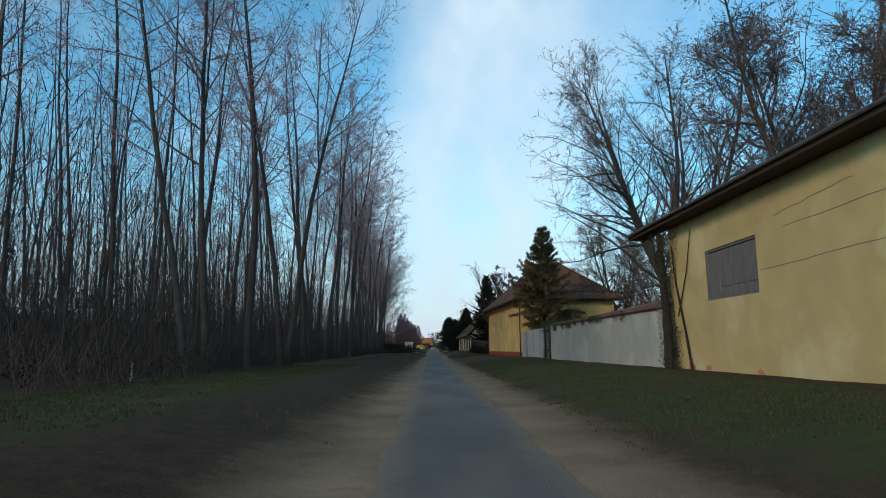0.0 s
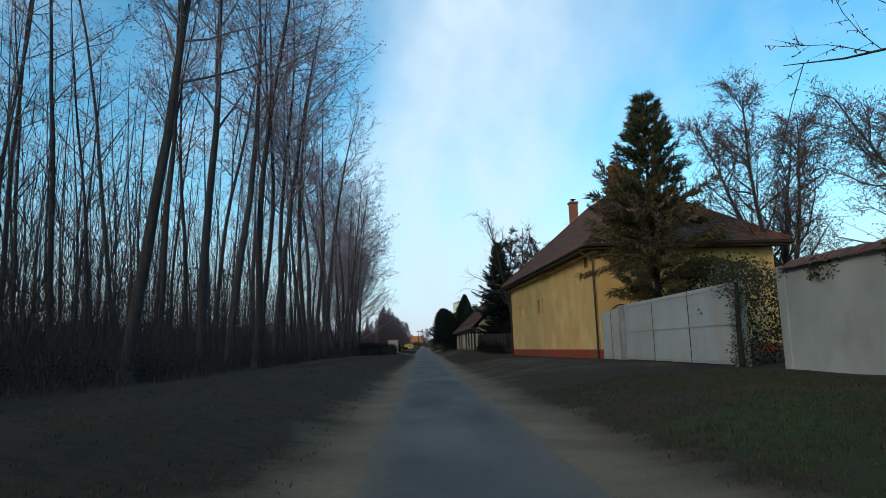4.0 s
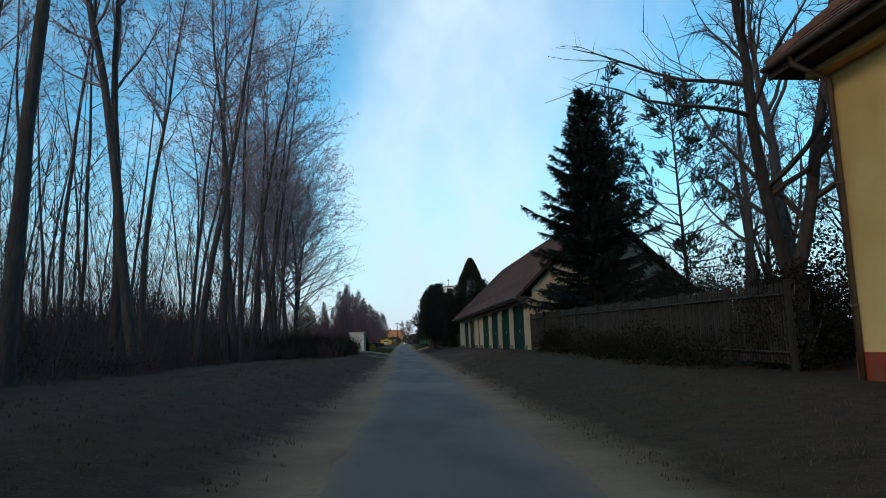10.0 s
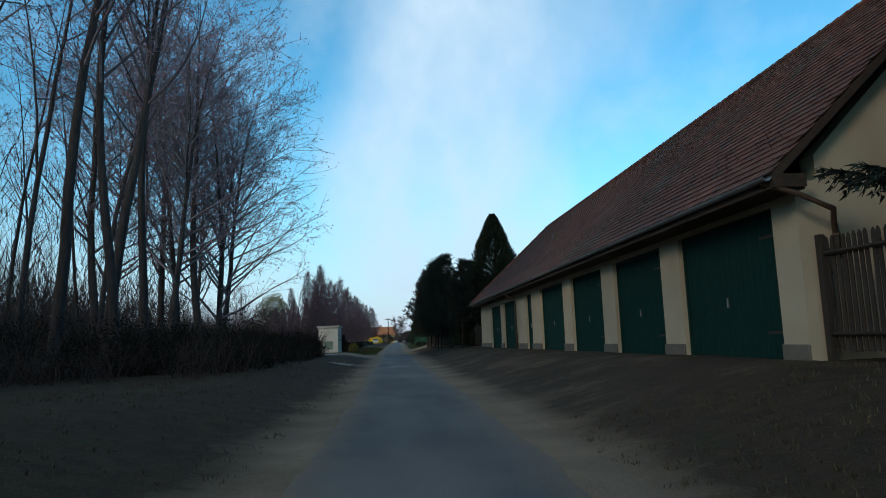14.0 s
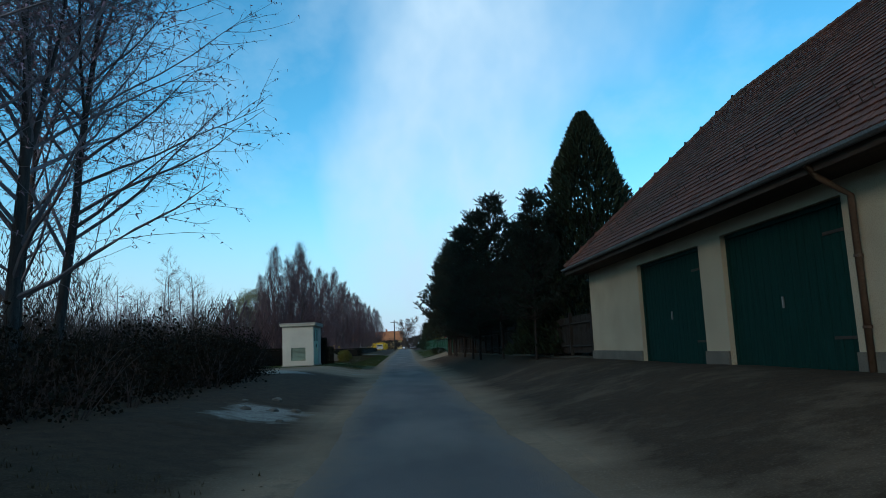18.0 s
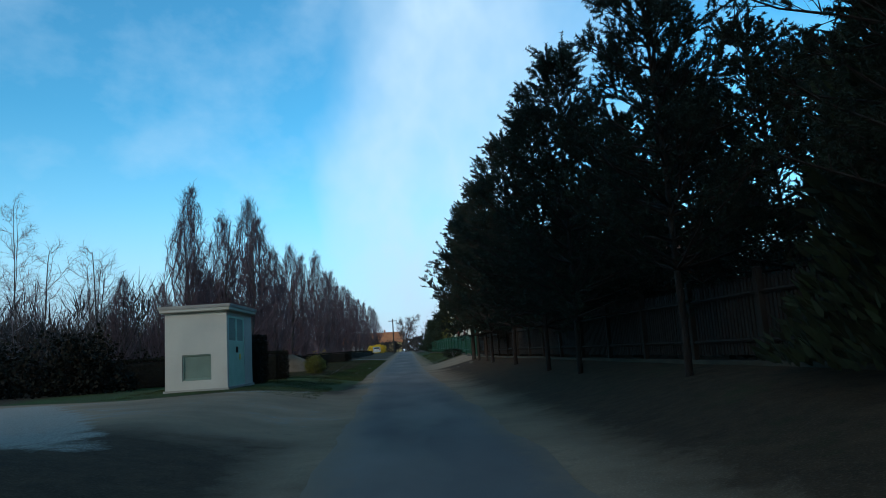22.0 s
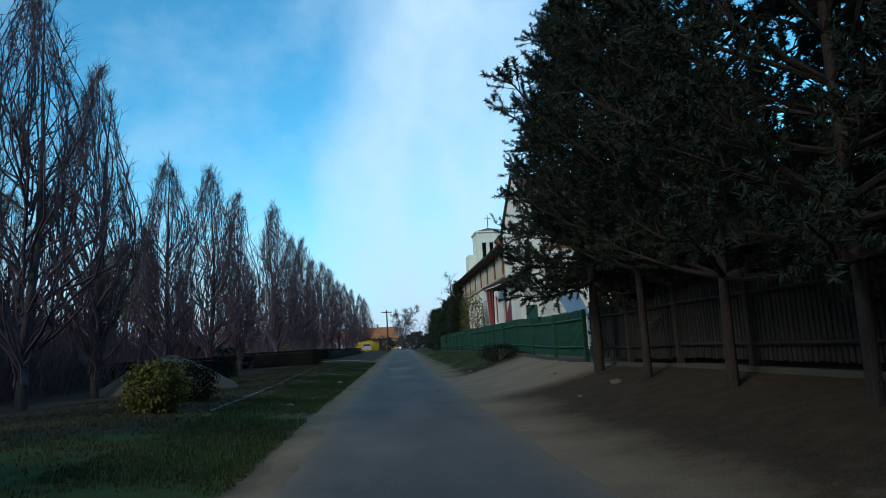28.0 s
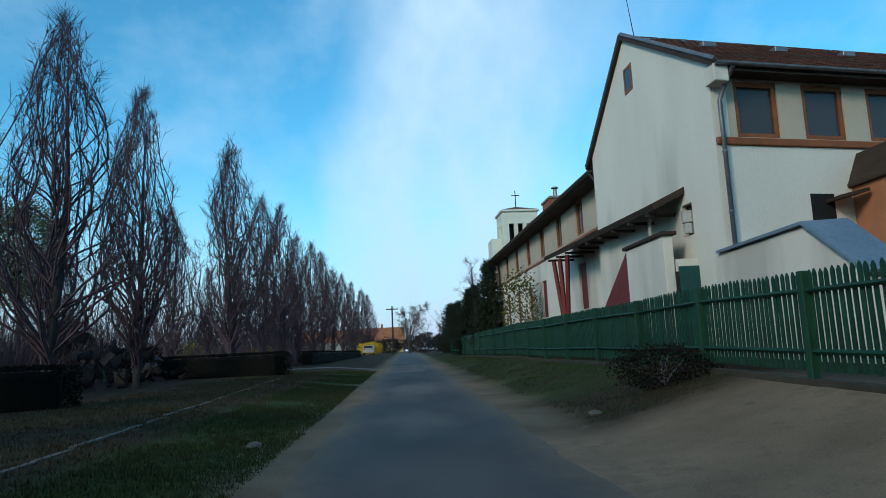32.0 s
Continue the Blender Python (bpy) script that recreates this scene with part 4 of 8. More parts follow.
        cap.tube([(D / 2 - 0.42, yy, top + 0.09), (D / 2 - 0.42, yy, top + 0.14)], [0.3, 0.22], 10)
        part("cowl", cap, IRON, c)
    return t


# ---------------------------------------------------------------- row of garages
def garage_row():
    """Local frame: x into the building, y along the road."""
    L, D, zb, zt = 37.4, 9.6, 0.55, 3.75
    t = thing("garage_building", "long cream garage building with dark green doors and red tiled roof", "building", (7.25, 128.3, 0), -0.1)
    doors = [(0.75, 4.65, 3.45), (5.75, 9.25, 3.42), (10.45, 14.0, 3.4), (15.2, 19.0, 3.38), (20.85, 22.1, 3.34), (24.65, 28.35, 3.3), (29.35, 33.0, 3.26)]
    g = Geo()
    g.wall((0, 0, zb), (0, 1, 0), L, zt - zb, 0.4, [(a, b, 0.0, top - zb) for a, b, top in doors], (1, 0, 0))
    part("wall", g, GARAGE_WHITE, t)
    hgt = 5.15
    for yy in (0.0, ):
        g = Geo()
        g.prism([(0.402, zb), (D, zb), (D, zt), (D / 2, zt + hgt - 0.3), (0.402, zt + 0.45), ], 1, yy, yy + 0.4)
        part("gable_wall", g, GARAGE_WHITE, t)
    part("end_wall", box((0.402, L - 0.4, zb), (D, L, zt)), GARAGE_WHITE, t)
    part("rear_wall", box((D - 0.4, 0.402, zb), (D, L - 0.402, zt)), GARAGE_WHITE, t)
    edges = [0.0] + [v for a, b, _ in doors for v in (a, b)] + [L]
    for a, b in zip(edges[::2], edges[1::2]):
        part("plinth", soft_box((-0.05, a + 0.003, zb - 0.1), (-0.002, b - 0.003, 1.02), 0.01), PLINTH_GREY, t, "grey rendered plinth")
    for a, b, top in doors:
        d = part("door", frame_ring("x", 0.1, a + 0.005, b - 0.005, zb, top - 0.005, 0.08, 0.12), GREEN_DOOR, t, "dark green boarded garage door")
        n = max(6, int((b - a) / 0.22))
        for i in range(n):
            u, v = a + 0.085 + (b - a - 0.17) * i / n, a + 0.085 + (b - a - 0.17) * (i + 1) / n
            part("board", soft_box((0.14, u + 0.004, zb + 0.02), (0.175, v - 0.004, top - 0.09), 0.006), GREEN_DOOR, d)
        # Dark backing painted as the shade between the door boards.
        part("door_back", box((0.18, a + 0.01, zb), (0.2, b - 0.01, top - 0.01)), ROOM_SHADE, d)
        part("handle", soft_box((0.1, (a + b) / 2 + 0.08, 1.75), (0.139, (a + b) / 2 + 0.11, 1.95), 0.008), ZINC, d)
        for z in (1.2, top - 0.5):
            part("hinge", box((0.128, a + 0.09, z), (0.139, a + 0.7, z + 0.05)), IRON, d)
    e, ze, zr = 0.6, zt + 0.02, zt + hgt
    hip = 1.8
    A, B = (-e, -0.35, ze), (-e, L + e, ze)
    C, E = (D + e, L + e, ze), (D + e, -0.35, ze)
    R0, R1 = (D / 2, -0.35, zr), (D / 2, L - hip, zr)
    slope_sheet(t, "roof", [A, B, R1, R0], SOFFIT)
    slope_sheet(t, "roof", [C, E, R0, R1], SOFFIT)
    slope_sheet(t, "roof", [B, C, R1], SOFFIT)
    tile_slope(t, "roof_tiles", A, B, R1, R0, 0.24, 0.2, TILE_RED, lambda p: p.y > 24 and p.z < 5.3, 7)
    tile_slope(t, "hip_tiles", B, C, R1, R1, 0.24, 0.2, TILE_RED, None, 8)
    for p, q in ((B, R1), (R0, R1)):
        p, q = Vector(p) + Vector((0, 0, 0.05)), Vector(q) + Vector((0, 0, 0.05))
        m = int((q - p).length / 0.36)
        for i in range(m):
            g = Geo()
            g.tube([p.lerp(q, i / m), p.lerp(q, (i + 1.1) / m)], [0.12, 0.1], 8)
            part("ridge_tile", g, TILE_RED, t)
    # snow guards along the lower courses
    for i in range(46):
        y = 1.0 + i * 0.78
        for k in range(2):
            s = (0.9 + 0.28 * (k + (i % 2))) / 7.0
            p = Vector(A).lerp(Vector(R0), s) + Vector((0, y, 0.05))
            g = Geo()
            g.tube([p, p + Vector((-0.06, 0, 0.13)), p + Vector((0.05, 0, 0.17))], [0.012, 0.012, 0.01], 4)
            part("snow_guard", g, IRON, t)
    sky = part("skylight", soft_box((1.95, 23.5, 6.33), (2.25, 23.85, 6.6), 0.02), PIPE_BROWN, t, "small grey roof hatch")
    part("soffit", box((-e + 0.02, -0.3, ze - 0.22), (-0.004, L + e - 0.05, ze - 0.16)), SOFFIT, t)
    part("fascia", box((-e - 0.03, -0.35, ze - 0.22), (-e + 0.018, L + e, ze - 0.01)), SOFFIT, t)
    part("verge_board", box((-e, -0.38, ze - 0.2), (-0.02, -0.352, ze + 0.02)), SOFFIT, t)
    g = Geo()
    g.face((-e, -0.37, ze - 0.14), (D / 2, -0.37, zr - 0.14), (D / 2, -0.37, zr + 0.02), (-e, -0.37, ze + 0.02))
    g.face((-e, -0.34, ze - 0.14), (-e, -0.34, ze + 0.02), (D / 2, -0.34, zr + 0.02), (D / 2, -0.34, zr - 0.14))
    part("barge_board", g, SOFFIT, t)
    gutter(t, (-e - 0.1, -0.4, ze - 0.03), (-e - 0.1, L + e, ze - 0.03), ZINC, 0.08)
    downpipe(t, [(-e - 0.1, 24.3, ze - 0.1), (-e + 0.05, 24.3, ze - 0.28), (-0.09, 24.3, ze - 0.55), (-0.09, 24.3, 0.75)], PIPE_BROWN)
    downpipe(t, [(-e - 0.1, -0.2, ze - 0.1), (-0.2, -0.45, ze - 0.35), (0.3, -0.5, ze - 0.6), (0.55, -0.12, ze - 0.75), (0.6, -0.1, 2.4)], PIPE_BROWN)
    return t


yellow_barn()
garden_wall()
steel_gate("foot_gate", "white double-leaf steel gate beside the house", 75.1, 71.5, 9.03, 8.98, 0.4, 2.95, [1.8])
solid("gate_post", soft_box((8.8, 70.95, 0.1), (9.2, 71.4, 3.05), 0.03), CONCRETE, "grey concrete gate post between the steel gates", "post")
steel_gate("yard_gate", "wide white sheet-steel yard gate with rust streaks", 70.85, 59.0, 8.97, 8.75, 0.45, 3.08, [4.0, 8.0])
solid("gate_post", soft_box((8.5, 58.45, 0.1), (8.85, 58.9, 3.05), 0.03), CONCRETE, "concrete gate post overgrown with ivy", "post")
house = ochre_house()
garage_row()


# ---------------------------------------------------------------- plants
def unit(rnd):
    while True:
        v = Vector((rnd.uniform(-1, 1), rnd.uniform(-1, 1), rnd.uniform(-1, 1)))
        if 0.1 < v.length < 1:
            return v.normalized()


def limb(g, p, d, length, r0, r1, rnd, segs=5, sides=4, wander=0.12, lift=0.0):
    """A bending tapered branch; returns its points and directions."""
    p, d = Vector(p), Vector(d).normalized()
    pts, dirs = [p.copy()], [d.copy()]
    for i in range(segs):
        d = (d + unit(rnd) * wander + Vector((0, 0, lift))).normalized()
        p = p + d * (length / segs)
        pts.append(p.copy())
        dirs.append(d.copy())
    g.tube(pts, [r0 + (r1 - r0) * i / segs for i in range(segs + 1)], sides, cap=False)
    return pts, dirs


def sliver(g, p, d, length, width, rnd):
    """A thin twig: a narrow three-sided spike."""
    a = d.cross(unit(rnd)).normalized() * width
    b = d.cross(a).normalized() * width
    n = len(g.v)
    g.v += [tuple(p + a), tuple(p - a * 0.5 + b * 0.87), tuple(p - a * 0.5 - b * 0.87), tuple(p + d * length)]
    g.f += [(n, n + 1, n + 3), (n + 1, n + 2, n + 3), (n + 2, n, n + 3)]


def leaf(g, p, rnd, size, d=None):
    d = d or unit(rnd)
    s = d.cross(unit(rnd)).normalized() * size * 0.45
    n = len(g.v)
    g.v += [tuple(p), tuple(p + d * size * 0.5 + s), tuple(p + d * size), tuple(p + d * size * 0.5 - s)]
    g.f += [(n, n + 1, n + 2, n + 3)]


def around(d, angle, rnd, turn=None):
    """A direction that leaves d by an angle."""
    side = d.cross(unit(rnd)).normalized() if turn is None else turn
    return (d * math.cos(angle) + side * math.sin(angle)).normalized()


def wisp(g, p, d, length, width, rnd):
    """The finest twig: one narrow blade."""
    s = d.cross(unit(rnd)).normalized() * width
    n = len(g.v)
    g.v += [tuple(p - s), tuple(p + s), tuple(p + d * length)]
    g.f.append((n, n + 1, n + 2))


def poplar_meshes(seed, height, detail, lean=0.03, thick=0.0085, low=0.3, droop=0.0, wide=1.0, rich=1.0):
    """A tall forest poplar: bare trunk below, forked steep limbs above, twigs hung with catkins."""
    rnd = random.Random(seed)
    trunk, crown, buds = Geo(), Geo(), Geo()
    d = Vector((rnd.uniform(-lean, lean), rnd.uniform(-lean, lean), 1)).normalized()
    r = thick * height
    segs = 12 if detail > 1 else 7
    sides = 8 if detail > 1 else 5
    pts, dirs = limb(trunk, (0, 0, -0.3), d, height, r, 0.02, rnd, segs, sides, 0.06, 0.015)
    trunk.tube([(0, 0, -0.3), (0, 0, 0.5)], [r * 1.5, r * 1.02], sides, cap=False)
    stems = [(pts, dirs, 0.0, height, r)]
    if detail > 1:
        for q in range(rnd.choice((0, 1, 1)) if detail > 2 else 0):
            j = rnd.choice((4, 5, 6))
            H = height * (1 - j / segs) * rnd.uniform(0.7, 0.92)
            fp, fd = limb(trunk, pts[j], around(dirs[j], radians(rnd.uniform(10, 18)), rnd), H, r * (1 - j / segs) * 0.62, 0.02, rnd, segs, 6, 0.07, 0.045)
            stems.append((fp, fd, j / segs, H, r * 0.6))
    count = int({3: 24, 2: 13, 1: 8}[detail] * rich)
    subs = int({3: 9, 2: 6, 1: 5}[detail] * rich)
    for sp_, sd_, f0, H, rr in stems:
        lo = max(low - f0, 0.06)
        n = int(count * (0.55 if f0 else 1.0))
        for i in range(n):
            f = lo + (0.99 - lo) * (i + rnd.random()) / n
            k = f * segs
            j = min(int(k), segs - 1)
            p = sp_[j].lerp(sp_[j + 1], k - j)
            L = wide * height * (0.13 * (1 - f) + 0.115) * rnd.uniform(0.5, 1.2)
            bp, bd = limb(crown, p, around(sd_[j], radians(rnd.uniform(30, 64)), rnd), L, rr * (1 - f) * 0.4 + 0.014, 0.008, rnd, 5 if detail > 1 else 3, 4 if detail > 2 else 3, 0.17, 0.06 - droop)
            for s in range(subs):
                w = 0.15 + 0.85 * (s + rnd.random()) / subs
                q = w * (len(bp) - 1)
                m = min(int(q), len(bp) - 2)
                sp = bp[m].lerp(bp[m + 1], q - m)
                sl = L * 0.45 * (1.1 - w * 0.5) * rnd.uniform(0.6, 1.25)
                sd = around(bd[m], radians(rnd.uniform(25, 65)), rnd)
                if detail == 1:
                    wisp(crown, sp, sd, sl * 1.3, 0.024, rnd)
                    for u in range(3):
                        wisp(crown, sp + sd * sl * rnd.uniform(0.2, 0.9), around(sd, radians(rnd.uniform(20, 60)), rnd), sl * 0.5, 0.018, rnd)
                    continue
                tp, td = limb(crown, sp, sd, sl, 0.014, 0.006, rnd, 3, 3, 0.18, 0.04 - 2 * droop)
                for u in range(6 if detail > 2 else 4):
                    e = rnd.random() * 2.99
                    m2 = int(e)
                    xp = tp[m2].lerp(tp[m2 + 1], e - m2)
                    xd = (around(td[m2], radians(rnd.uniform(25, 75)), rnd) + Vector((0, 0, -5 * droop))).normalized()
                    xl = rnd.uniform(0.35, 0.95)
                    wisp(crown, xp, xd, xl, 0.0075, rnd)
                    for c in range(2):
                        cd = (unit(rnd) + Vector((0, 0, -0.8))).normalized()
                        wisp(buds, xp + xd * xl * rnd.random(), cd, rnd.uniform(0.1, 0.2), 0.03, rnd)
    return trunk.mesh("trunk", BARK, True), crown.mesh("crown", TWIG), (buds.mesh("catkin_foliage", BUD) if buds.f else None)


def plant(name, meshes, names, label, category, at, turn=0.0, scale=1.0, group="", lean=(0, 0)):
    """A tree of ready meshes, each a part."""
    t = thing(name, label, category, at, turn, group)
    t.matrix_basis = pose(*at, lean[0], lean[1], turn) @ Matrix.Diagonal((scale, scale, scale, 1))
    for me, n in zip(meshes, names):
        if me:
            ob = new(n, me)
            ob.parent = t
    return t


def joined(name, items, material, label, category, kind="stuff"):
    """One mesh out of many placed copies of ready meshes."""
    vs, fs, base = [], [], 0
    for me, m in items:
        k = len(me.vertices)
        co = np.empty(k * 3)
        me.vertices.foreach_get("co", co)
        a = np.array(m)
        vs.append(co.reshape(-1, 3) @ a[:3, :3].T + a[:3, 3])
        fs += [tuple(base + i for i in p.vertices) for p in me.polygons]
        base += k
    me = bpy.data.meshes.new(name)
    me.from_pydata(np.concatenate(vs).tolist(), [], fs)
    me.materials.append(material)
    return tagged(new(name, me), label, category, "", kind)


def forest():
    edge = [poplar_meshes(10 + i, h, 3, 0.03, 0.0084, 0.4, 0.0, 1.25, 0.9) for i, h in enumerate((26, 28, 25))]
    near = [poplar_meshes(14 + i, h, 3, 0.03, 0.0062, 0.46, 0.0, 1.0, 0.75) for i, h in enumerate((26, 28, 25))]
    mid = [poplar_meshes(20 + i, h, 2, 0.03, 0.0056, 0.36) for i, h in enumerate((27, 29, 25))]
    far = [poplar_meshes(30 + i, h, 1, 0.03, 0.0048, 0.3) for i, h in enumerate((25, 27, 28))]
    names = ("trunk", "crown", "catkin_foliage")
    rnd = random.Random(5)
    back = []
    # the trees along the wood's edge: distance along the road, and how far behind the first line
    front = [(25, 0.2), (28.5, 0.6), (33, 0.0), (39, -0.3), (43.8, 0.3), (48.6, 0.0), (52, 0.1), (59.6, 0.2), (66.9, 0.1), (72.5, 0.5), (74.8, -0.4), (77.6, 0.0), (82.2, 0.1), (88.5, 0.8), (92.6, 0.0), (95.2, 0.2),
             (98, 0.0), (103.2, 0.3), (107.8, 0.1), (116.8, 0.2), (118.4, 1.6), (124.8, 0.2), (132.4, 0.6), (134.2, 0.0), (139.6, 1.6), (142, 1.0), (144.5, -0.2), (146.2, 0.9), (149.8, 0.6)]
    for k, (y, off) in enumerate(front):
        px = -10.1 - off + 0.25 * (y - 90) / 60
        plant("poplar_tree", edge[k % 3], names, "tall bare poplar with forked trunk and reddish catkins", "tree", (px, y, ground_z(px, y)), rnd.uniform(0, 360), rnd.uniform(0.88, 1.06) * (0.72 if y < 30 else 1.0), "poplar wood", (rnd.uniform(-1.5, 1.5), rnd.uniform(1.5, 5.0)))
    for row in range(1, 13):
        x = -10.6 - row * 4.0
        y = (0, 20.0, 16.0, 12.0)[min(row, 3)] + rnd.uniform(0, 3) + max(0, row - 5) * 4
        while y < 168 - row * 0.5:
            if rnd.random() < 0.92:
                px, py = x + rnd.uniform(-1.1, 1.1), y + rnd.uniform(-0.9, 0.9)
                s = rnd.uniform(0.82, 1.08) * (0.85 if py > 148 else 1.0)
                z, turn = ground_z(px, py), rnd.uniform(0, 360)
                lean = (rnd.uniform(-2, 2), rnd.uniform(0.5, 5.0) if row < 3 else rnd.uniform(-1.0, 4.0))
                if row == 1:
                    plant("poplar_tree", near[rnd.randrange(3)], names, "tall slender bare poplar with reddish spring catkins", "tree", (px, py, z), turn, s, "poplar wood", lean)
                elif row < 5:
                    plant("poplar_tree", (mid if row < 4 else far)[rnd.randrange(3)], names, "slender bare poplar standing in the wood", "tree", (px, py, z), turn, s, "poplar wood", lean)
                else:
                    back.append((rnd.randrange(3), pose(px, py, z, lean[0], lean[1], turn) @ Matrix.Scale(s, 4)))
            y += rnd.uniform(5.6, 8.6) if row == 1 else rnd.uniform(3.6, 5.8) if row < 5 else rnd.uniform(2.6, 4.4)
    last = [poplar_meshes(36, 24, 3, 0.03, 0.0115, 0.26, 0.005, 1.75, 1.45), poplar_meshes(37, 21, 3, 0.05, 0.0105, 0.22, 0.008, 1.85, 1.45), poplar_meshes(39, 21, 3, 0.03, 0.0115, 0.12, 0.012, 2.15, 1.4)]
    for px, py, k, turn, s in ((-11.3, 156.2, 1, 20, 0.95), (-11.0, 162.0, 0, 140, 1.0), (-12.8, 163.2, 1, 250, 1.0), (-10.7, 165.2, 2, 180, 1.0), (-11.5, 169.6, 1, 5, 1.0), (-13.6, 171.4, 1, 100, 0.85), (-14.8, 166.3, 0, 200, 0.95), (-17.6, 163.8, 1, 10, 1.0), (-15.6, 158.0, 0, 80, 1.0)):
        plant("end_poplar", last[k], names, "wide-crowned bare poplar with spreading catkin twigs at the wood's end", "tree", (px, py, ground_z(px, py)), turn, s, "poplar wood", (-1, 3))
    joined("far_trunks", [(far[i][0], m) for i, m in back], BARK, "bare poplar trunks deep in the wood", "woodland")
    joined("far_branches", [(far[i][1], m) for i, m in back], TWIG, "thin bare branches deep in the wood", "woodland")


def spreading_meshes(seed, height, stems, spread, detail=2, twigs=1.0):
    """A bare broad tree with several stems and arching limbs."""
    rnd = random.Random(seed)
    trunk, crown, buds = Geo(), Geo(), Geo()
    base = 0.02 * height
    fork = height * 0.14 if stems > 1 else height * 0.25
    limb(trunk, (0, 0, -0.3), (0, 0, 1), fork + 0.3, base * 1.25, base * 0.95, rnd, 4, 9, 0.03)
    for s in range(stems):
        w = 2 * math.pi * (s + rnd.uniform(-0.2, 0.2)) / stems
        tilt = radians(rnd.uniform(8, 14) + spread * 22) if stems > 1 else radians(4)
        d = Vector((math.cos(w) * math.sin(tilt), math.sin(w) * math.sin(tilt), math.cos(tilt)))
        H = (height - fork) * rnd.uniform(0.85, 1.05)
        pts, dirs = limb(trunk, (0, 0, fork * 0.92), d, H, base * (0.62 if stems > 1 else 0.9), 0.025, rnd, 9, 7, 0.09, 0.03)
        for i in range(int(15 * detail / 2)):
            f = 0.12 + 0.86 * rnd.random()
            j = min(int(f * 9), 8)
            p = pts[j].lerp(pts[j + 1], f * 9 - j)
            L = H * (0.34 * (1 - f) + 0.13) * rnd.uniform(0.6, 1.2) * (0.8 + spread * 0.5)
            bp, bd = limb(crown, p, around(dirs[j], radians(rnd.uniform(25, 60)), rnd), L, base * 0.28 * (1 - f) + 0.018, 0.01, rnd, 6, 4, 0.24, 0.05)
            for k in range(8):
                w2 = 0.2 + 0.8 * rnd.random()
                m = min(int(w2 * 6), 5)
                sp = bp[m].lerp(bp[m + 1], w2 * 6 - m)
                tp, td = limb(crown, sp, around(bd[m], radians(rnd.uniform(30, 65)), rnd), L * 0.42 * rnd.uniform(0.5, 1.2), 0.014, 0.006, rnd, 4, 3, 0.2, 0.03)
                for u in range(int(10 * twigs)):
                    e = rnd.random() * 3.99
                    m2 = int(e)
                    xp = tp[m2].lerp(tp[m2 + 1], e - m2)
                    xd = around(td[m2], radians(rnd.uniform(25, 70)), rnd)
                    xl = rnd.uniform(0.3, 1.0)
                    wisp(crown, xp, xd, xl, 0.011, rnd)
                    if twigs > 0.7:
                        for c in range(3):
                            wisp(buds, xp + xd * xl * rnd.random(), (unit(rnd) + Vector((0, 0, -0.6))).normalized(), rnd.uniform(0.08, 0.17), 0.022, rnd)
    return trunk.mesh("trunk", BARK, True), crown.mesh("crown", DARK_TWIG), (buds.mesh("bud_foliage", DARK_BUD) if buds.f else None)


def columnar_meshes(seed, height, spread=1.8):
    """A bare columnar poplar: winding steep stems that leave a short trunk, swell to an egg shape and close to a point."""
    rnd = random.Random(seed)
    trunk, crown = Geo(), Geo()
    r = 0.013 * height

    def reach(f):
        return spread * (min(1.0, (f - 0.02) / 0.32) ** 0.6) * max(0.0, 1 - (max(0.0, f - 0.4) / 0.6) ** 1.5) ** 0.9

    limb(trunk, (0, 0, -0.2), (0, 0, 1), height * 0.97, r, 0.01, rnd, 12, 7, 0.05, 0.03)
    for i in range(66):
        f0 = 0.05 + 0.62 * rnd.random() ** 1.8
        f1 = min(1.0, f0 + rnd.uniform(0.28, 0.62)) if i > 12 else rnd.uniform(0.86, 1.0)
        w, k = rnd.uniform(0, 6.283), rnd.uniform(0.2, 1.0) ** 0.7
        ph, amp = rnd.uniform(0, 6.283), rnd.uniform(0.06, 0.17)
        pts, n = [], 9
        for j in range(n + 1):
            u = j / n
            f = f0 + (f1 - f0) * u
            rr = k * reach(f) * smooth01(u * 2.6 + 0.02)
            a = w + amp * 2.0 * math.sin(u * 7 + ph)
            pts.append(Vector((math.cos(a) * rr + amp * math.sin(u * 15 + ph), math.sin(a) * rr + amp * math.cos(u * 13 + ph), f * height)))
        r0 = r * 0.3 * (1 - f0) + 0.007
        crown.tube(pts, [r0 + (0.006 - r0) * j / n for j in range(n + 1)], 4, cap=False)
        for q in range(int(8 + 20 * (f1 - f0))):
            e = (0.18 + 0.82 * rnd.random()) * (n - 0.01)
            m = int(e)
            sp = pts[m].lerp(pts[m + 1], e - m)
            d = (pts[m + 1] - pts[m]).normalized()
            L = rnd.uniform(0.4, 1.15) * (1.15 - 0.5 * sp.z / height)
            tp, td = limb(crown, sp, around(d, radians(rnd.uniform(18, 42)), rnd), L, 0.009, 0.004, rnd, 3, 3, 0.2, 0.2)
            for u in range(7):
                e2 = rnd.random() * 2.99
                m2 = int(e2)
                wisp(crown, tp[m2].lerp(tp[m2 + 1], e2 - m2), around(td[m2], radians(rnd.uniform(15, 50)), rnd), rnd.uniform(0.2, 0.55), 0.0085, rnd)
    return trunk.mesh("trunk", BARK, True), crown.mesh("crown", PURPLE_TWIG)


def foxtail(g, p, d, length, rnd, n, needle, width, open_=(30, 70)):
    """Needles set all round a shoot, pointing forward."""
    for i in range(n):
        b = p + d * (length * rnd.random())
        wisp(g, b, around(d, radians(rnd.uniform(*open_)), rnd), needle * rnd.uniform(0.7, 1.15), width, rnd)


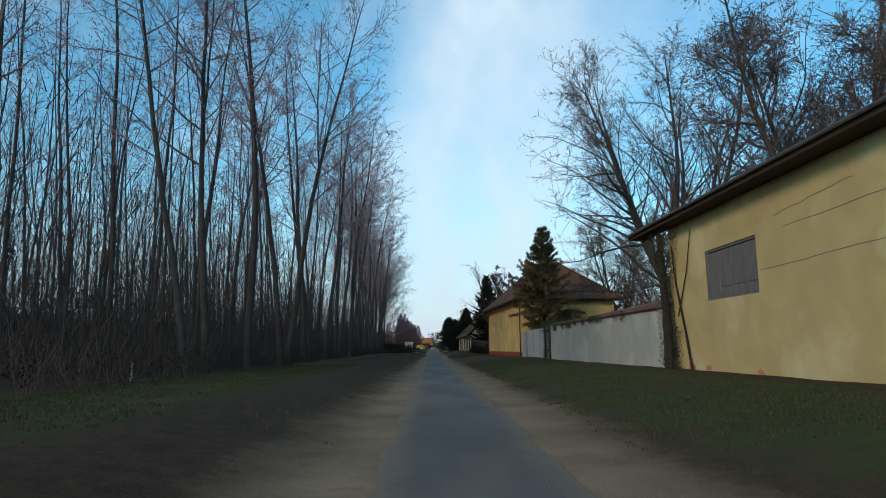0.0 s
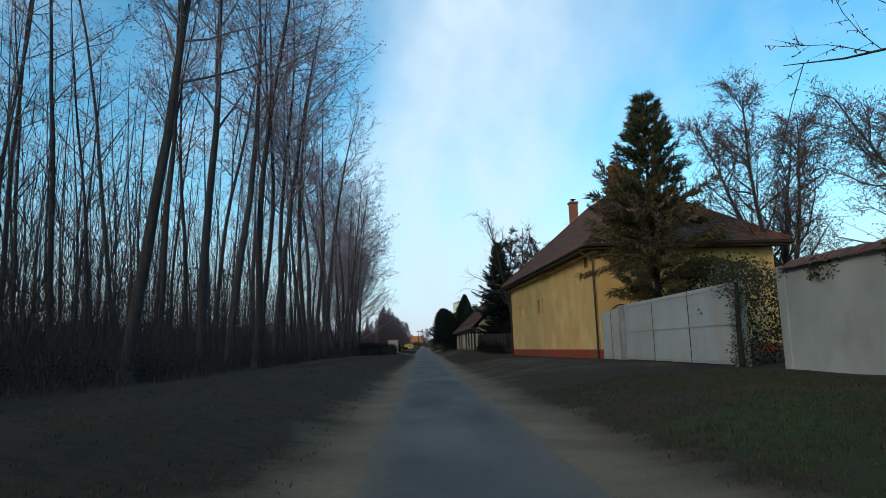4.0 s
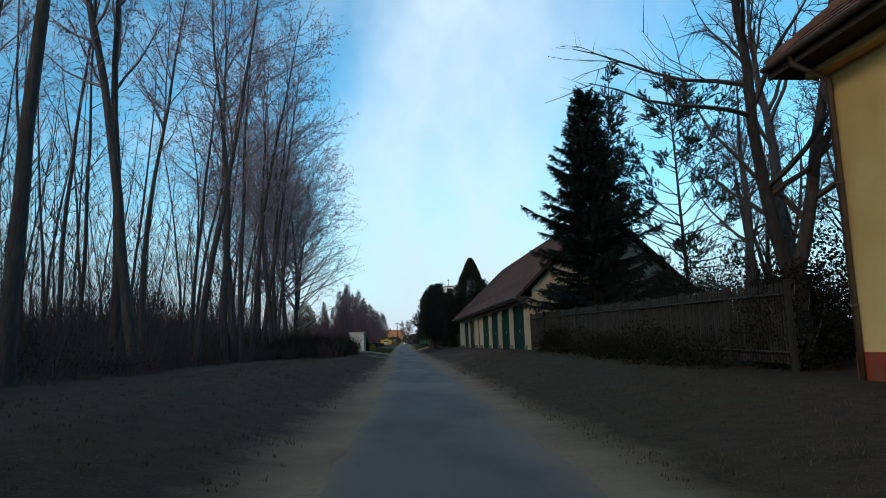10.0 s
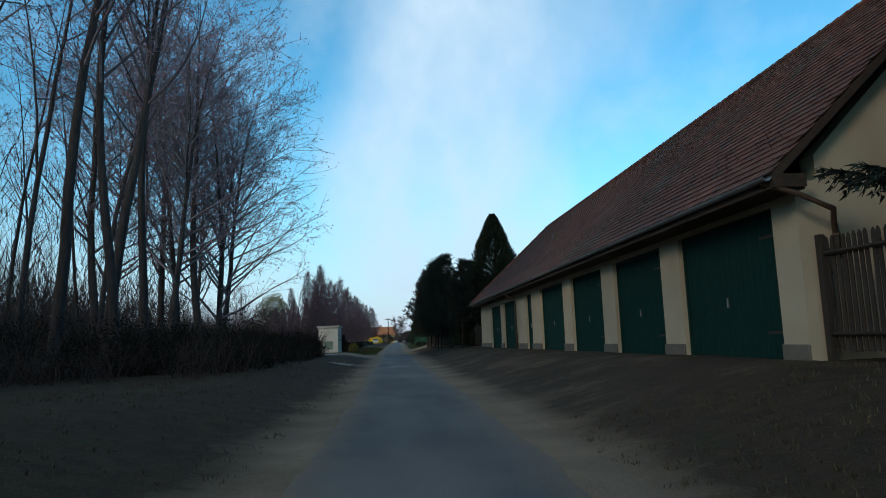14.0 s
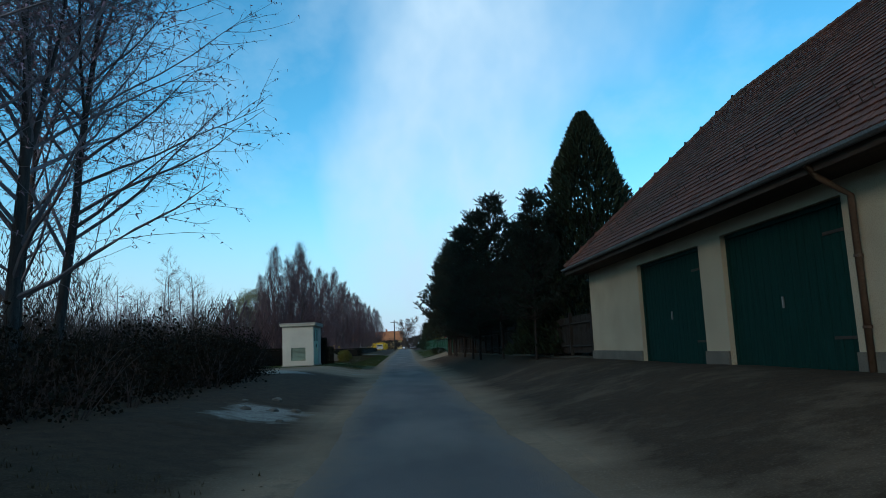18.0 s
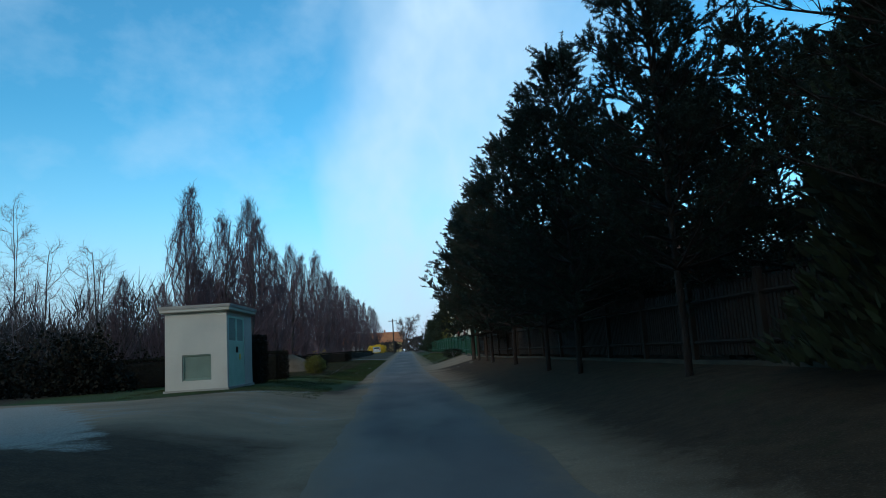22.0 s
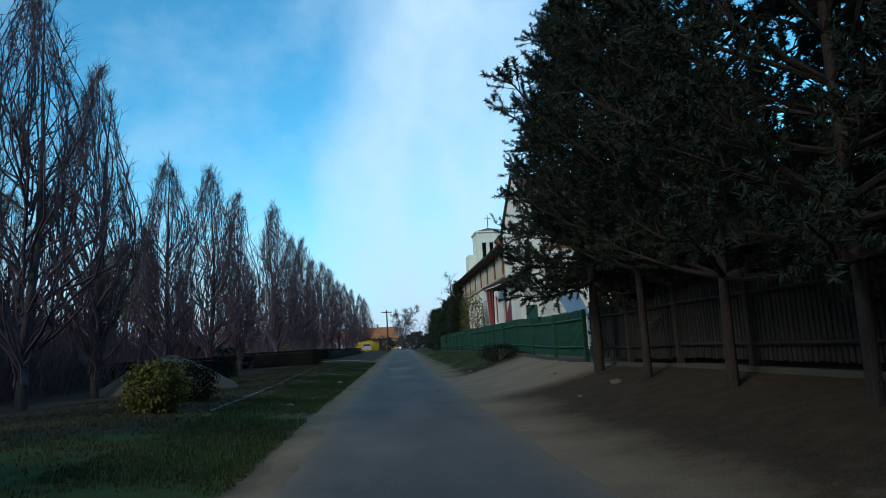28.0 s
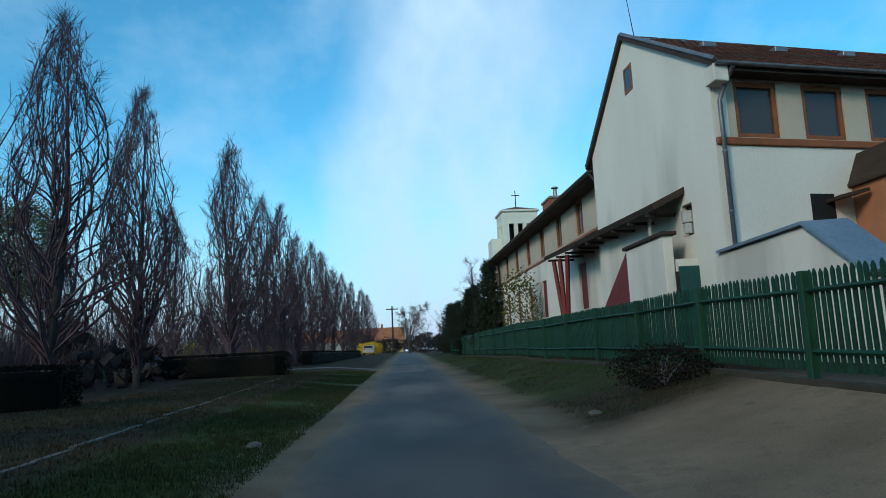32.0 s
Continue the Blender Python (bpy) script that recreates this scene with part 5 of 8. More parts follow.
def pine_meshes(seed, height, clear=0.2, radius=2.8, fill=1.0, stout=0.009, droop=0.0, tufted=False):
    """A garden pine: whorls of spreading branches, drooping low down, that carry foxtails of needles."""
    rnd = random.Random(seed)
    trunk, crown, needles = Geo(), Geo(), Geo()
    r = stout * height
    pts, dirs = limb(trunk, (0, 0, -0.2), (0, 0, 1), height, r, 0.02, rnd, 10, 8, 0.035, 0.02)
    whorls = 13 if tufted else 19
    for wv in range(whorls):
        f = clear + (0.99 - clear) * (wv + rnd.uniform(-0.3, 0.3)) / whorls
        f = min(max(f, clear), 0.99)
        j = min(int(f * 10), 9)
        p = pts[j].lerp(pts[j + 1], f * 10 - j)
        reach = radius * min(1.0, (1 - f) * 1.6 + 0.1) * (0.8 + 0.2 * min(1, (f - clear) * 6 + 0.3))
        for b in range(6):
            w = 2 * math.pi * (b + rnd.random()) / 6
            if tufted:
                w, p = rnd.uniform(0, 6.283), pts[j].lerp(pts[j + 1], rnd.random())
            d = Vector((math.cos(w), math.sin(w), rnd.uniform(-0.3, 0.25) + f * 0.8 - droop * (1 - f) ** 2))
            L = reach * (rnd.uniform(0.25, 1.3) if tufted else rnd.uniform(0.5, 1.18))
            bp, bd = limb(crown, p, d, L, 0.04 * (1 - f) + 0.015, 0.01, rnd, 4, 4, 0.16, 0.09)
            near = fill > 0.8
            foxtail(needles, bp[-1], bd[-1], 0.22, rnd, 75 if near else 30, 0.1, 0.0105 if near else 0.027, (30, 88))
            for k in range(int((9 + 4.5 * L) * fill)):
                u = 0.58 + 0.42 * rnd.random() if tufted else 0.2 + 0.8 * rnd.random() ** 0.8
                m = min(int(u * 4), 3)
                sp = bp[m].lerp(bp[m + 1], u * 4 - m)
                sd = around(bd[m], radians(rnd.uniform(25, 70)), rnd)
                sd = (sd + Vector((0, 0, 0.45))).normalized()
                sl = rnd.uniform(0.25, 0.7)
                wisp(crown, sp, sd, sl, 0.012, rnd)
                foxtail(needles, sp + sd * sl * 0.45, sd, sl * 0.5 + 0.06, rnd, 75 if near else 30, 0.1, 0.0105 if near else 0.028, (30, 88))
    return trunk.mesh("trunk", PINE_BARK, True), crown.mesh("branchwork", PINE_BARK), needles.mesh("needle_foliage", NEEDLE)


def spruce_meshes(seed, height, radius, material=None, fill=1.0, low=0.05):
    """A spruce: uneven tiers of drooping boughs whose tips turn up, hung with curtains of thin shoots."""
    rnd = random.Random(seed)
    trunk, crown, needles = Geo(), Geo(), Geo()
    limb(trunk, (0, 0, -0.2), (0, 0, 1), height, 0.016 * height, 0.015, rnd, 10, 8, 0.01, 0.02)
    tiers = 28
    for t in range(tiers):
        f = low + (0.99 - low) * (t + rnd.uniform(-0.3, 0.3)) / tiers
        reach = radius * (1 - f) ** 0.8 * rnd.uniform(0.75, 1.1) + 0.12
        for b in range(10):
            w = 2 * math.pi * (b + rnd.random() * 0.9) / 10
            d = Vector((math.cos(w), math.sin(w), 0.3 - 0.6 * (1 - f)))
            L = reach * rnd.uniform(0.55, 1.15)
            bp, bd = limb(crown, (0, 0, height * f + rnd.uniform(-0.2, 0.2)), d, L, 0.03 * (1 - f) + 0.01, 0.006, rnd, 5, 3, 0.08, 0.1)
            m = int((8 + L * 14) * fill)
            for k in range(m):
                u = 0.1 + 0.9 * k / m
                q = min(int(u * 5), 4)
                sp = bp[q].lerp(bp[q + 1], u * 5 - q)
                for side in (-1, 1):
                    lat = bd[q].cross(Vector((0, 0, 1))).normalized() * side
                    sd = (bd[q] * 0.8 + lat * rnd.uniform(0.3, 0.9) + Vector((0, 0, rnd.uniform(-1.1, 0.1)))).normalized()
                    sl = (0.32 + 0.25 * (1 - u)) * rnd.uniform(0.6, 1.3) * min(1.0, 0.5 + L / 3)
                    foxtail(needles, sp, sd, sl, rnd, 4, 0.14, 0.026, (15, 50))
                    wisp(needles, sp, sd, sl, 0.028, rnd)
            foxtail(needles, bp[-1], bd[-1], 0.2, rnd, 9, 0.14, 0.018, (15, 50))
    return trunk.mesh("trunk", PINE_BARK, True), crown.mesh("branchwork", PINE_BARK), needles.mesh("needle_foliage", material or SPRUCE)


def thuja_meshes(seed, height, radius, material, count=9000, base=0.0, power=0.75):
    """A dense cone of upright flat sprays with an uneven outline, round a trunk."""
    rnd = random.Random(seed)
    trunk, spray = Geo(), Geo()
    limb(trunk, (0, 0, -0.2), (0, 0, 1), height * 0.92, 0.018 * height, 0.02, rnd, 8, 7, 0.02)
    for i in range(count):
        f = base + (1 - base) * rnd.random() ** 1.35
        w = rnd.uniform(0, 2 * math.pi)
        bulge = 1 + 0.2 * noise.noise((math.cos(w) * 1.6, math.sin(w) * 1.6, f * height * 0.55 + seed))
        rr = radius * (1 - f) ** power * bulge * rnd.uniform(0.62, 1.03) + 0.05
        p = Vector((math.cos(w) * rr, math.sin(w) * rr, f * height))
        d = Vector((math.cos(w) * 0.55, math.sin(w) * 0.55, rnd.uniform(0.3, 1.1))).normalized()
        d = (d + unit(rnd) * 0.3).normalized()
        L = rnd.uniform(0.12, 0.26)
        s = d.cross(unit(rnd)).normalized() * L * 0.2
        n = len(spray.v)
        spray.v += [tuple(p - d * L * 0.3), tuple(p + s), tuple(p + d * L * 0.5 + s * 0.6), tuple(p + d * L), tuple(p + d * L * 0.4 - s * 0.8), tuple(p - s)]
        spray.f += [(n, n + 1, n + 2, n + 3, n + 4, n + 5)]
    return trunk.mesh("trunk", PINE_BARK, True), spray.mesh("foliage", material)


def juniper_meshes(seed, height, radius):
    """A ragged juniper with open upper sprays and a bulging brown lower half that starts above the ground."""
    rnd = random.Random(seed)
    trunk, green, brown = Geo(), Geo(), Geo()
    pts, dirs = limb(trunk, (0, 0, -0.2), (0, 0, 1), height * 0.97, 0.016 * height, 0.02, rnd, 10, 8, 0.02)
    for i in range(230):
        f = 0.2 + 0.79 * (i + rnd.random()) / 230
        w = rnd.uniform(0, 2 * math.pi)
        shape = min(1.0, (f - 0.12) * 4.2) * (1 - f) ** 0.62 / 0.78 * (1.0 if f < 0.55 else 0.72)
        L = max(0.3, radius * shape * rnd.uniform(0.6, 1.18))
        d = Vector((math.cos(w), math.sin(w), rnd.uniform(0.1, 0.9)))
        g = green if f > 0.62 + rnd.uniform(-0.08, 0.06) else brown
        bp, bd = limb(trunk, (0, 0, height * f), d, L, 0.02, 0.006, rnd, 4, 3, 0.16, 0.02 if f > 0.5 else -0.05)
        for k in range(int(10 + L * 34)):
            u = 0.15 + 0.85 * rnd.random() ** 0.7
            m = min(int(u * 4), 3)
            sp = bp[m].lerp(bp[m + 1], u * 4 - m) + unit(rnd) * 0.12
            sd = (bd[m] + unit(rnd) * 0.8 + Vector((0, 0, 0.3 if f > 0.5 else -0.5))).normalized()
            wisp(g, sp, sd, rnd.uniform(0.2, 0.5), 0.035, rnd)
            wisp(g, sp + sd * 0.12, around(sd, radians(35), rnd), rnd.uniform(0.15, 0.3), 0.03, rnd)
    return trunk.mesh("trunk", PINE_BARK, True), green.mesh("foliage", JUNIPER), brown.mesh("brown_foliage", BROWN_JUNIPER)


def leaf_mass(lo, hi, n, size, rnd, shape="box", ragged=0.1):
    """Leaves filling the outer skin of a hedge or a bush."""
    g = Geo()
    c = [(a + b) / 2 for a, b in zip(lo, hi)]
    h = [(b - a) / 2 for a, b in zip(lo, hi)]
    for i in range(n):
        if shape == "box":
            q = [rnd.uniform(-1, 1) for _ in range(3)]
            k = rnd.choice((0, 1, 2, 2))
            q[k] = rnd.choice((-1, 1)) if k < 2 else 1
            q = [v * (1 + rnd.uniform(-ragged, ragged) * 0.6) for v in q]
        else:
            u = unit(rnd)
            s = rnd.uniform(0.6, 1.0) * (1 + ragged * noise.noise((u.x * 2, u.y * 2, u.z * 2 + n)))
            q = [u.x * s, u.y * s, u.z * s]
        p = Vector([c[i] + h[i] * q[i] for i in range(3)])
        if p.z < lo[2]:
            continue
        leaf(g, p, rnd, size * rnd.uniform(0.6, 1.4))
    return g


def twig_bush(g, buds, at, rnd, height, n, spread=0.6):
    """A clump of bare arching stems."""
    at = Vector(at)
    for i in range(n):
        w = rnd.uniform(0, 2 * math.pi)
        d = Vector((math.cos(w) * spread * rnd.random(), math.sin(w) * spread * rnd.random(), 1))
        pts, dirs = limb(g, at + Vector((math.cos(w), math.sin(w), 0)) * rnd.uniform(0, 0.25), d, height * rnd.uniform(0.6, 1.15), 0.012, 0.004, rnd, 4, 3, 0.22, -0.04)
        for k in range(4):
            m = rnd.randrange(1, 4)
            xd = around(dirs[m], radians(rnd.uniform(25, 70)), rnd)
            sliver(g, pts[m], xd, height * rnd.uniform(0.15, 0.4), 0.005, rnd)
            if buds is not None:
                for c in range(3):
                    leaf(buds, pts[m] + xd * rnd.uniform(0.0, 0.35), rnd, rnd.uniform(0.03, 0.07))


forest()

# right of the road: garden trees behind the white wall
plant("old_tree", spreading_meshes(40, 23.5, 8, 0.8, 3, 1.0), ("trunk", "crown", "bud_foliage"), "huge bare tree with many arching stems behind the wall", "tree", (15.8, 46.4, 0.45), 30)
g_mid = [spreading_meshes(41, 13, 2, 0.35, 2, 0.6), spreading_meshes(42, 12, 1, 0.3, 2, 0.6), spreading_meshes(43, 14, 3, 0.3, 2, 0.8)]
g_full = [spreading_meshes(141, 13, 3, 0.4, 3, 1.0), spreading_meshes(142, 12, 2, 0.4, 3, 1.0), spreading_meshes(143, 14, 4, 0.4, 3, 1.0)]
for k, (x, y, s, tr) in enumerate(((20.5, 62, 1.0, 10), (25, 60, 1.05, 80), (28, 72, 1.0, 200), (24, 52, 1.1, 150), (31, 56, 1.15, 20), (22, 38, 1.15, 260), (27, 30, 1.1, 60), (19, 22, 1.25, 130), (17.5, 31, 1.4, 10), (23, 16, 1.3, 90), (30, 40, 1.3, 300), (21, 78, 1.15, 40), (27, 90, 1.0, 140))):
    plant("garden_tree", g_full[k % 3], ("trunk", "crown", "bud_foliage"), "bare garden tree with dark upright limbs", "tree", (x, y, 0.4), tr, s, "garden trees")
plant("juniper_tree", juniper_meshes(50, 13.6, 4.1), ("trunk", "foliage", "brown_foliage"), "tall ragged juniper, green above and brown below, before the ochre house", "tree", (10.9, 71.3, 0.4))
# between the ochre house and the garages
plant("walnut_tree", spreading_meshes(44, 14.5, 3, 0.35, 2, 0.5), ("trunk", "crown", "bud_foliage"), "gaunt bare tree with twisted open limbs", "tree", (9.3, 105.6, 0.5), 75)
plant("young_tree", spreading_meshes(45, 10.5, 1, 0.5, 2, 0.5), ("trunk", "crown", "bud_foliage"), "bare young tree behind the picket fence", "tree", (12.6, 113.5, 0.6), 15)
plant("young_tree", spreading_meshes(46, 11.5, 1, 0.4, 2, 0.5), ("trunk", "crown", "bud_foliage"), "bare young tree in the yard", "tree", (16.5, 112.5, 0.6), 160)
plant("yard_tree", g_mid[0], ("trunk", "crown", "bud_foliage"), "bare forked tree at the back of the yard", "tree", (22, 120, 0.7), 220)
plant("yard_tree", g_mid[2], ("trunk", "crown", "bud_foliage"), "bare forked tree at the back of the yard", "tree", (19, 105, 0.7), 20)
for x, y, s, tr in ((15.2, 117.6, 0.8, 30), (18.6, 122.5, 0.85, 100), (21.5, 114.0, 1.0, 190), (14.2, 107.0, 0.7, 280)):
    plant("yard_tree", g_mid[2 if tr > 99 else 1], ("trunk", "crown", "bud_foliage"), "bare forked tree in the overgrown yard", "tree", (x, y, 0.6), tr, s, "yard trees")
plant("spruce_tree", spruce_meshes(51, 14.0, 4.7, None, 1.65, 0.17), ("trunk", "branchwork", "needle_foliage"), "dark Norway spruce beside the garage gable", "tree", (10.1, 124.2, 0.65))
plant("spruce_tree", spruce_meshes(52, 3.4, 1.4, None, 0.7), ("trunk", "branchwork", "needle_foliage"), "smaller dark spruce behind the picket fence", "tree", (11.6, 119.0, 0.6), 60)
plant("yard_pine", pine_meshes(60, 15.5, 0.42, 3.0, 1.0, tufted=True), ("trunk", "branchwork", "needle_foliage"), "tall open-crowned pine close behind the spruce", "tree", (11.4, 126.2, 0.6))
plant("yard_pine", pine_meshes(67, 14.0, 0.28, 4.6, 1.0, tufted=True), ("trunk", "branchwork", "needle_foliage"), "open-crowned dark pine in the yard", "tree", (14.0, 121.6, 0.6))
plant("backyard_tree", spreading_meshes(47, 13, 1, 0.3, 2, 0.6), ("trunk", "crown", "bud_foliage"), "bare treetop showing over the garage roof", "tree", (20, 157, 0.7), 15)
# pines and thuja past the garages
plant("thuja_tree", thuja_meshes(53, 10.7, 3.6, THUJA, 38000, 0.02, 0.72), ("trunk", "foliage"), "broad dark cone of thuja behind the fence", "tree", (9.6, 172.6, 0.7))
p_mesh = [pine_meshes(61, 10, 0.19, 3.1), pine_meshes(62, 10, 0.24, 3.2), pine_meshes(63, 10, 0.17, 3.2)]
d_mesh = pine_meshes(66, 10, 0.25, 2.85, 1.9, 0.014, 0.7)
y_mesh = pine_meshes(68, 5, 0.04, 2.1, 0.6)
g_mesh = [pine_meshes(64, 8.4, 0.16, 2.9, 0.6), pine_meshes(65, 8.4, 0.14, 2.8, 0.6)]
rnd_p = random.Random(9)
for x, y, h in ((6.6, 171.2, 7.0), (6.3, 177.5, 8.2), (5.9, 183.1, 8.8), (5.9, 186.6, 8.6), (6.1, 193.2, 9.6), (6.1, 199.3, 9.2), (6.25, 202.4, 9.8), (6.25, 205.6, 9.0)):
    plant("pine_tree", p_mesh[rnd_p.randrange(3)], ("trunk", "branchwork", "needle_foliage"), "dark pine standing on the verge before the fence", "tree", (x, y, ground_z(x, y)), rnd_p.uniform(0, 360), h / 10, "roadside pines")
for x, y, h, turn in ((6.35, 208.9, 9.3, 40), (8.5, 209.6, 9.4, 200), (9.6, 212.6, 7.5, 110)):
    plant("pine_tree", d_mesh, ("trunk", "branchwork", "needle_foliage"), "dense dark pine at the end of the grove fence", "tree", (x, y, ground_z(x, y)), turn, h / 10, "roadside pines")
for x, y, h in ((9.2, 178.5, 8.6), (9.8, 184, 9.8), (12.5, 181, 9.5), (9.6, 190, 10.6), (13, 189, 11.5), (9.7, 196, 11), (13, 197, 12), (9.4, 202.5, 10.5), (12.8, 204.5, 11), (16, 193, 12), (16, 202, 12), (15.5, 184, 10), (9.8, 208.5, 9.6), (19, 188, 12), (19, 198, 12.5), (19.5, 178, 9), (16.5, 208, 10), (8.7, 205.8, 8.6), (11.2, 210.6, 9.4), (13.6, 210.2, 9.0), (8.8, 199.5, 9.5), (8.6, 193.0, 9.0), (8.8, 187, 8.5)):
    plant("pine_tree", g_mesh[rnd_p.randrange(2)], ("trunk", "branchwork", "needle_foliage"), "dark pine in the grove behind the fence", "tree", (x, y, ground_z(x, y)), rnd_p.uniform(0, 360), h * (0.8 if y > 190 else 1.0) / 10, "pine grove")
for x, y, h, turn in ((9.2, 207.0, 4.6, 0), (11.4, 207.4, 5.0, 100), (13.6, 207.2, 4.8, 220), (9.6, 202.6, 4.4, 300), (9.5, 198.0, 4.8, 60), (9.7, 192.6, 4.6, 170), (15.4, 206.0, 5.0, 20), (8.35, 211.0, 4.0, 250)):
    plant("young_pine", y_mesh, ("trunk", "branchwork", "needle_foliage"), "bushy young pine branched to the ground behind the fence", "tree", (x, y, ground_z(x, y)), turn, h / 5, "pine grove")
# beyond the white house
for x, y, h, r, m in ((8.5, 257, 6.2, 1.9, FIR), (8.2, 266, 5.2, 1.9, FIR), (8.2, 276, 4.8, 2.1, FIR), (9.4, 272, 6.0, 2.2, SPRUCE), (8.6, 288, 5.4, 2.4, FIR)):
    plant("fir_tree", spruce_meshes(int(y), h, r, m, 0.45), ("trunk", "branchwork", "needle_foliage"), "dark fir beyond the green fence", "tree", (x, y, ground_z(x, y)), y, 1.0, "firs by the house")
# left: columnar poplars
c_mesh = [columnar_meshes(70, 12), columnar_meshes(71, 12), columnar_meshes(72, 12, 2.4)]
rnd_c = random.Random(4)
for i, (x, y, h) in enumerate(((-8.3, 199.2, 9.4), (-8.1, 204.7, 9.5), (-7.9, 211.2, 11.6), (-8.3, 216.6, 11.3), (-8.6, 225.4, 10.7), (-7.9, 230.3, 11.3), (-7.5, 235.8, 11.0), (-7.4, 250.0, 13.6), (-6.9, 257, 11.6), (-6.7, 264, 12.4), (-6.4, 271, 11.6), (-5.8, 278, 11.6), (-5.4, 284, 11.4), (-5.0, 293, 11), (-4.6, 303, 11), (-4, 315, 11), (-3, 330, 11.5), (-2.4, 346, 11.5))):
    if i < 14:
        plant("columnar_poplar", c_mesh[(i + 1) % 3], ("trunk", "crown"), "bare columnar poplar in the row behind", "tree", (x - 4.2, y + 2.8, ground_z(x - 4.2, y)), rnd_c.uniform(0, 360), h * rnd_c.uniform(0.6, 0.8) / 12, "poplar row")
    plant("columnar_poplar", c_mesh[i % 3], ("trunk", "crown"), "bare columnar poplar with steep brushy branches", "tree", (x, y, ground_z(x, y)), rnd_c.uniform(0, 360), h / 12, "poplar row")


# ---------------------------------------------------------------- fences
def picket_fence(name, label, pts, pitch, height, width, material, post_every, post_h, near=(0, 0), plinth=None, seed=0):
    """Pickets on two rails between posts, along straight runs; those of the near stretch (by y) as parts, the rest joined."""
    rnd = random.Random(seed)
    t = thing(name, label, "fence")
    shape = Geo()
    w, d = width / 2, 0.011
    prof = [(-w, 0), (w, 0), (w, height - width * 0.8), (0, height), (-w, height - width * 0.8)]
    shape.prism([(a, b) for a, b in prof], 1, -d, d)
    mesh = shape.mesh("picket", material)
    rest, count = [], 0
    for (x0, y0), (x1, y1) in zip(pts, pts[1:]):
        L = math.hypot(x1 - x0, y1 - y0)
        ang = math.atan2(y1 - y0, x1 - x0)
        n = int(L / pitch)
        for i in range(n):
            u = (i + 0.5) / n
            x, y = x0 + (x1 - x0) * u, y0 + (y1 - y0) * u
            m = pose(x + 0.05 * math.sin(ang), y - 0.05 * math.cos(ang), ground_z(x, y) + 0.16 + rnd.uniform(-0.012, 0.012), 0, rnd.uniform(-0.8, 0.8), math.degrees(ang))
            if near[0] <= y <= near[1] and count < 295:
                ob = part("picket", mesh, material, t)
                ob.matrix_basis = m
                count += 1
            else:
                rest.append((mesh, m))
        k = max(1, int(round(L / post_every)))
        for i in range(k + 1):
            u = i / k
            x, y = x0 + (x1 - x0) * u, y0 + (y1 - y0) * u
            z = ground_z(x, y)
            p = part("post", soft_box((-0.06, -0.06, z - 0.3), (0.06, 0.06, z + post_h), 0.012), material, t)
            p.matrix_basis = pose(x, y, 0, 0, 0, math.degrees(ang))
        for h in (0.42, height - 0.12):
            for i in range(k):
                g = Geo()
                a, b = i / k, (i + 1) / k
                xa, ya, xb, yb = x0 + (x1 - x0) * a, y0 + (y1 - y0) * a, x0 + (x1 - x0) * b, y0 + (y1 - y0) * b
                g.tube([(xa, ya, ground_z(xa, ya) + h), (xb, yb, ground_z(xb, yb) + h)], [0.035, 0.035], 4)
                part("rail", g, material, t)
        if plinth:
            g = Geo()
            m2 = max(2, int(L / 2))
            nx, ny = -math.sin(ang) * 0.09, math.cos(ang) * 0.09
            for i in range(m2):
                a, b = i / m2, (i + 1) / m2
                xa, ya, xb, yb = x0 + (x1 - x0) * a, y0 + (y1 - y0) * a, x0 + (x1 - x0) * b, y0 + (y1 - y0) * b
                za, zb2 = ground_z(xa, ya), ground_z(xb, yb)
                q = [(xa - nx, ya - ny, za - 0.2), (xa + nx, ya + ny, za - 0.2), (xa + nx, ya + ny, za + 0.07), (xa - nx, ya - ny, za + 0.07)]
                r = [(xb - nx, yb - ny, zb2 - 0.2), (xb + nx, yb + ny, zb2 - 0.2), (xb + nx, yb + ny, zb2 + 0.07), (xb - nx, yb - ny, zb2 + 0.07)]
                for e in range(4):
                    g.face(q[e], q[(e + 1) % 4], r[(e + 1) % 4], r[e])
            part("footing", g, plinth, t)
    if rest:
        vs, fs, base = [], [], 0
        co = [v.co.copy() for v in mesh.vertices]
        pl = [tuple(p.vertices) for p in mesh.polygons]
        for _, m in rest:
            vs += [tuple(m @ c) for c in co]
            fs += [tuple(base + i for i in p) for p in pl]
            base += len(co)
        g = Geo()
        g.v, g.f = vs, fs
        part("picket_run", g, material, t, "", False, "stuff")
    return t


picket_fence("yard_fence", "weathered grey-brown picket fence with uneven pales", [(8.32, 104.3), (8.2, 115.0), (7.5, 128.15)], 0.125, 1.85, 0.075, BROWN_FENCE, 2.6, 2.05, (103, 128), None, 1)
# The grove fence carries the pines' shade in its wood colour.
picket_fence("grove_fence", "weathered dark-brown picket fence before the pines, with their shade painted in", [(7.45, 166.1), (7.2, 190.0), (7.0, 211.2)], 0.12, 1.35, 0.075, SHADED_FENCE, 2.55, 1.65, (182, 211), DARK_FOOTING, 2)
picket_fence("green_fence", "green painted picket fence on a concrete footing", [(7.0, 212.0), (7.05, 219.2), (7.1, 235.0), (7.3, 276.0)], 0.125, 1.35, 0.07, GREEN_FENCE, 3.05, 1.5, (212, 240), DARK_FOOTING, 3)


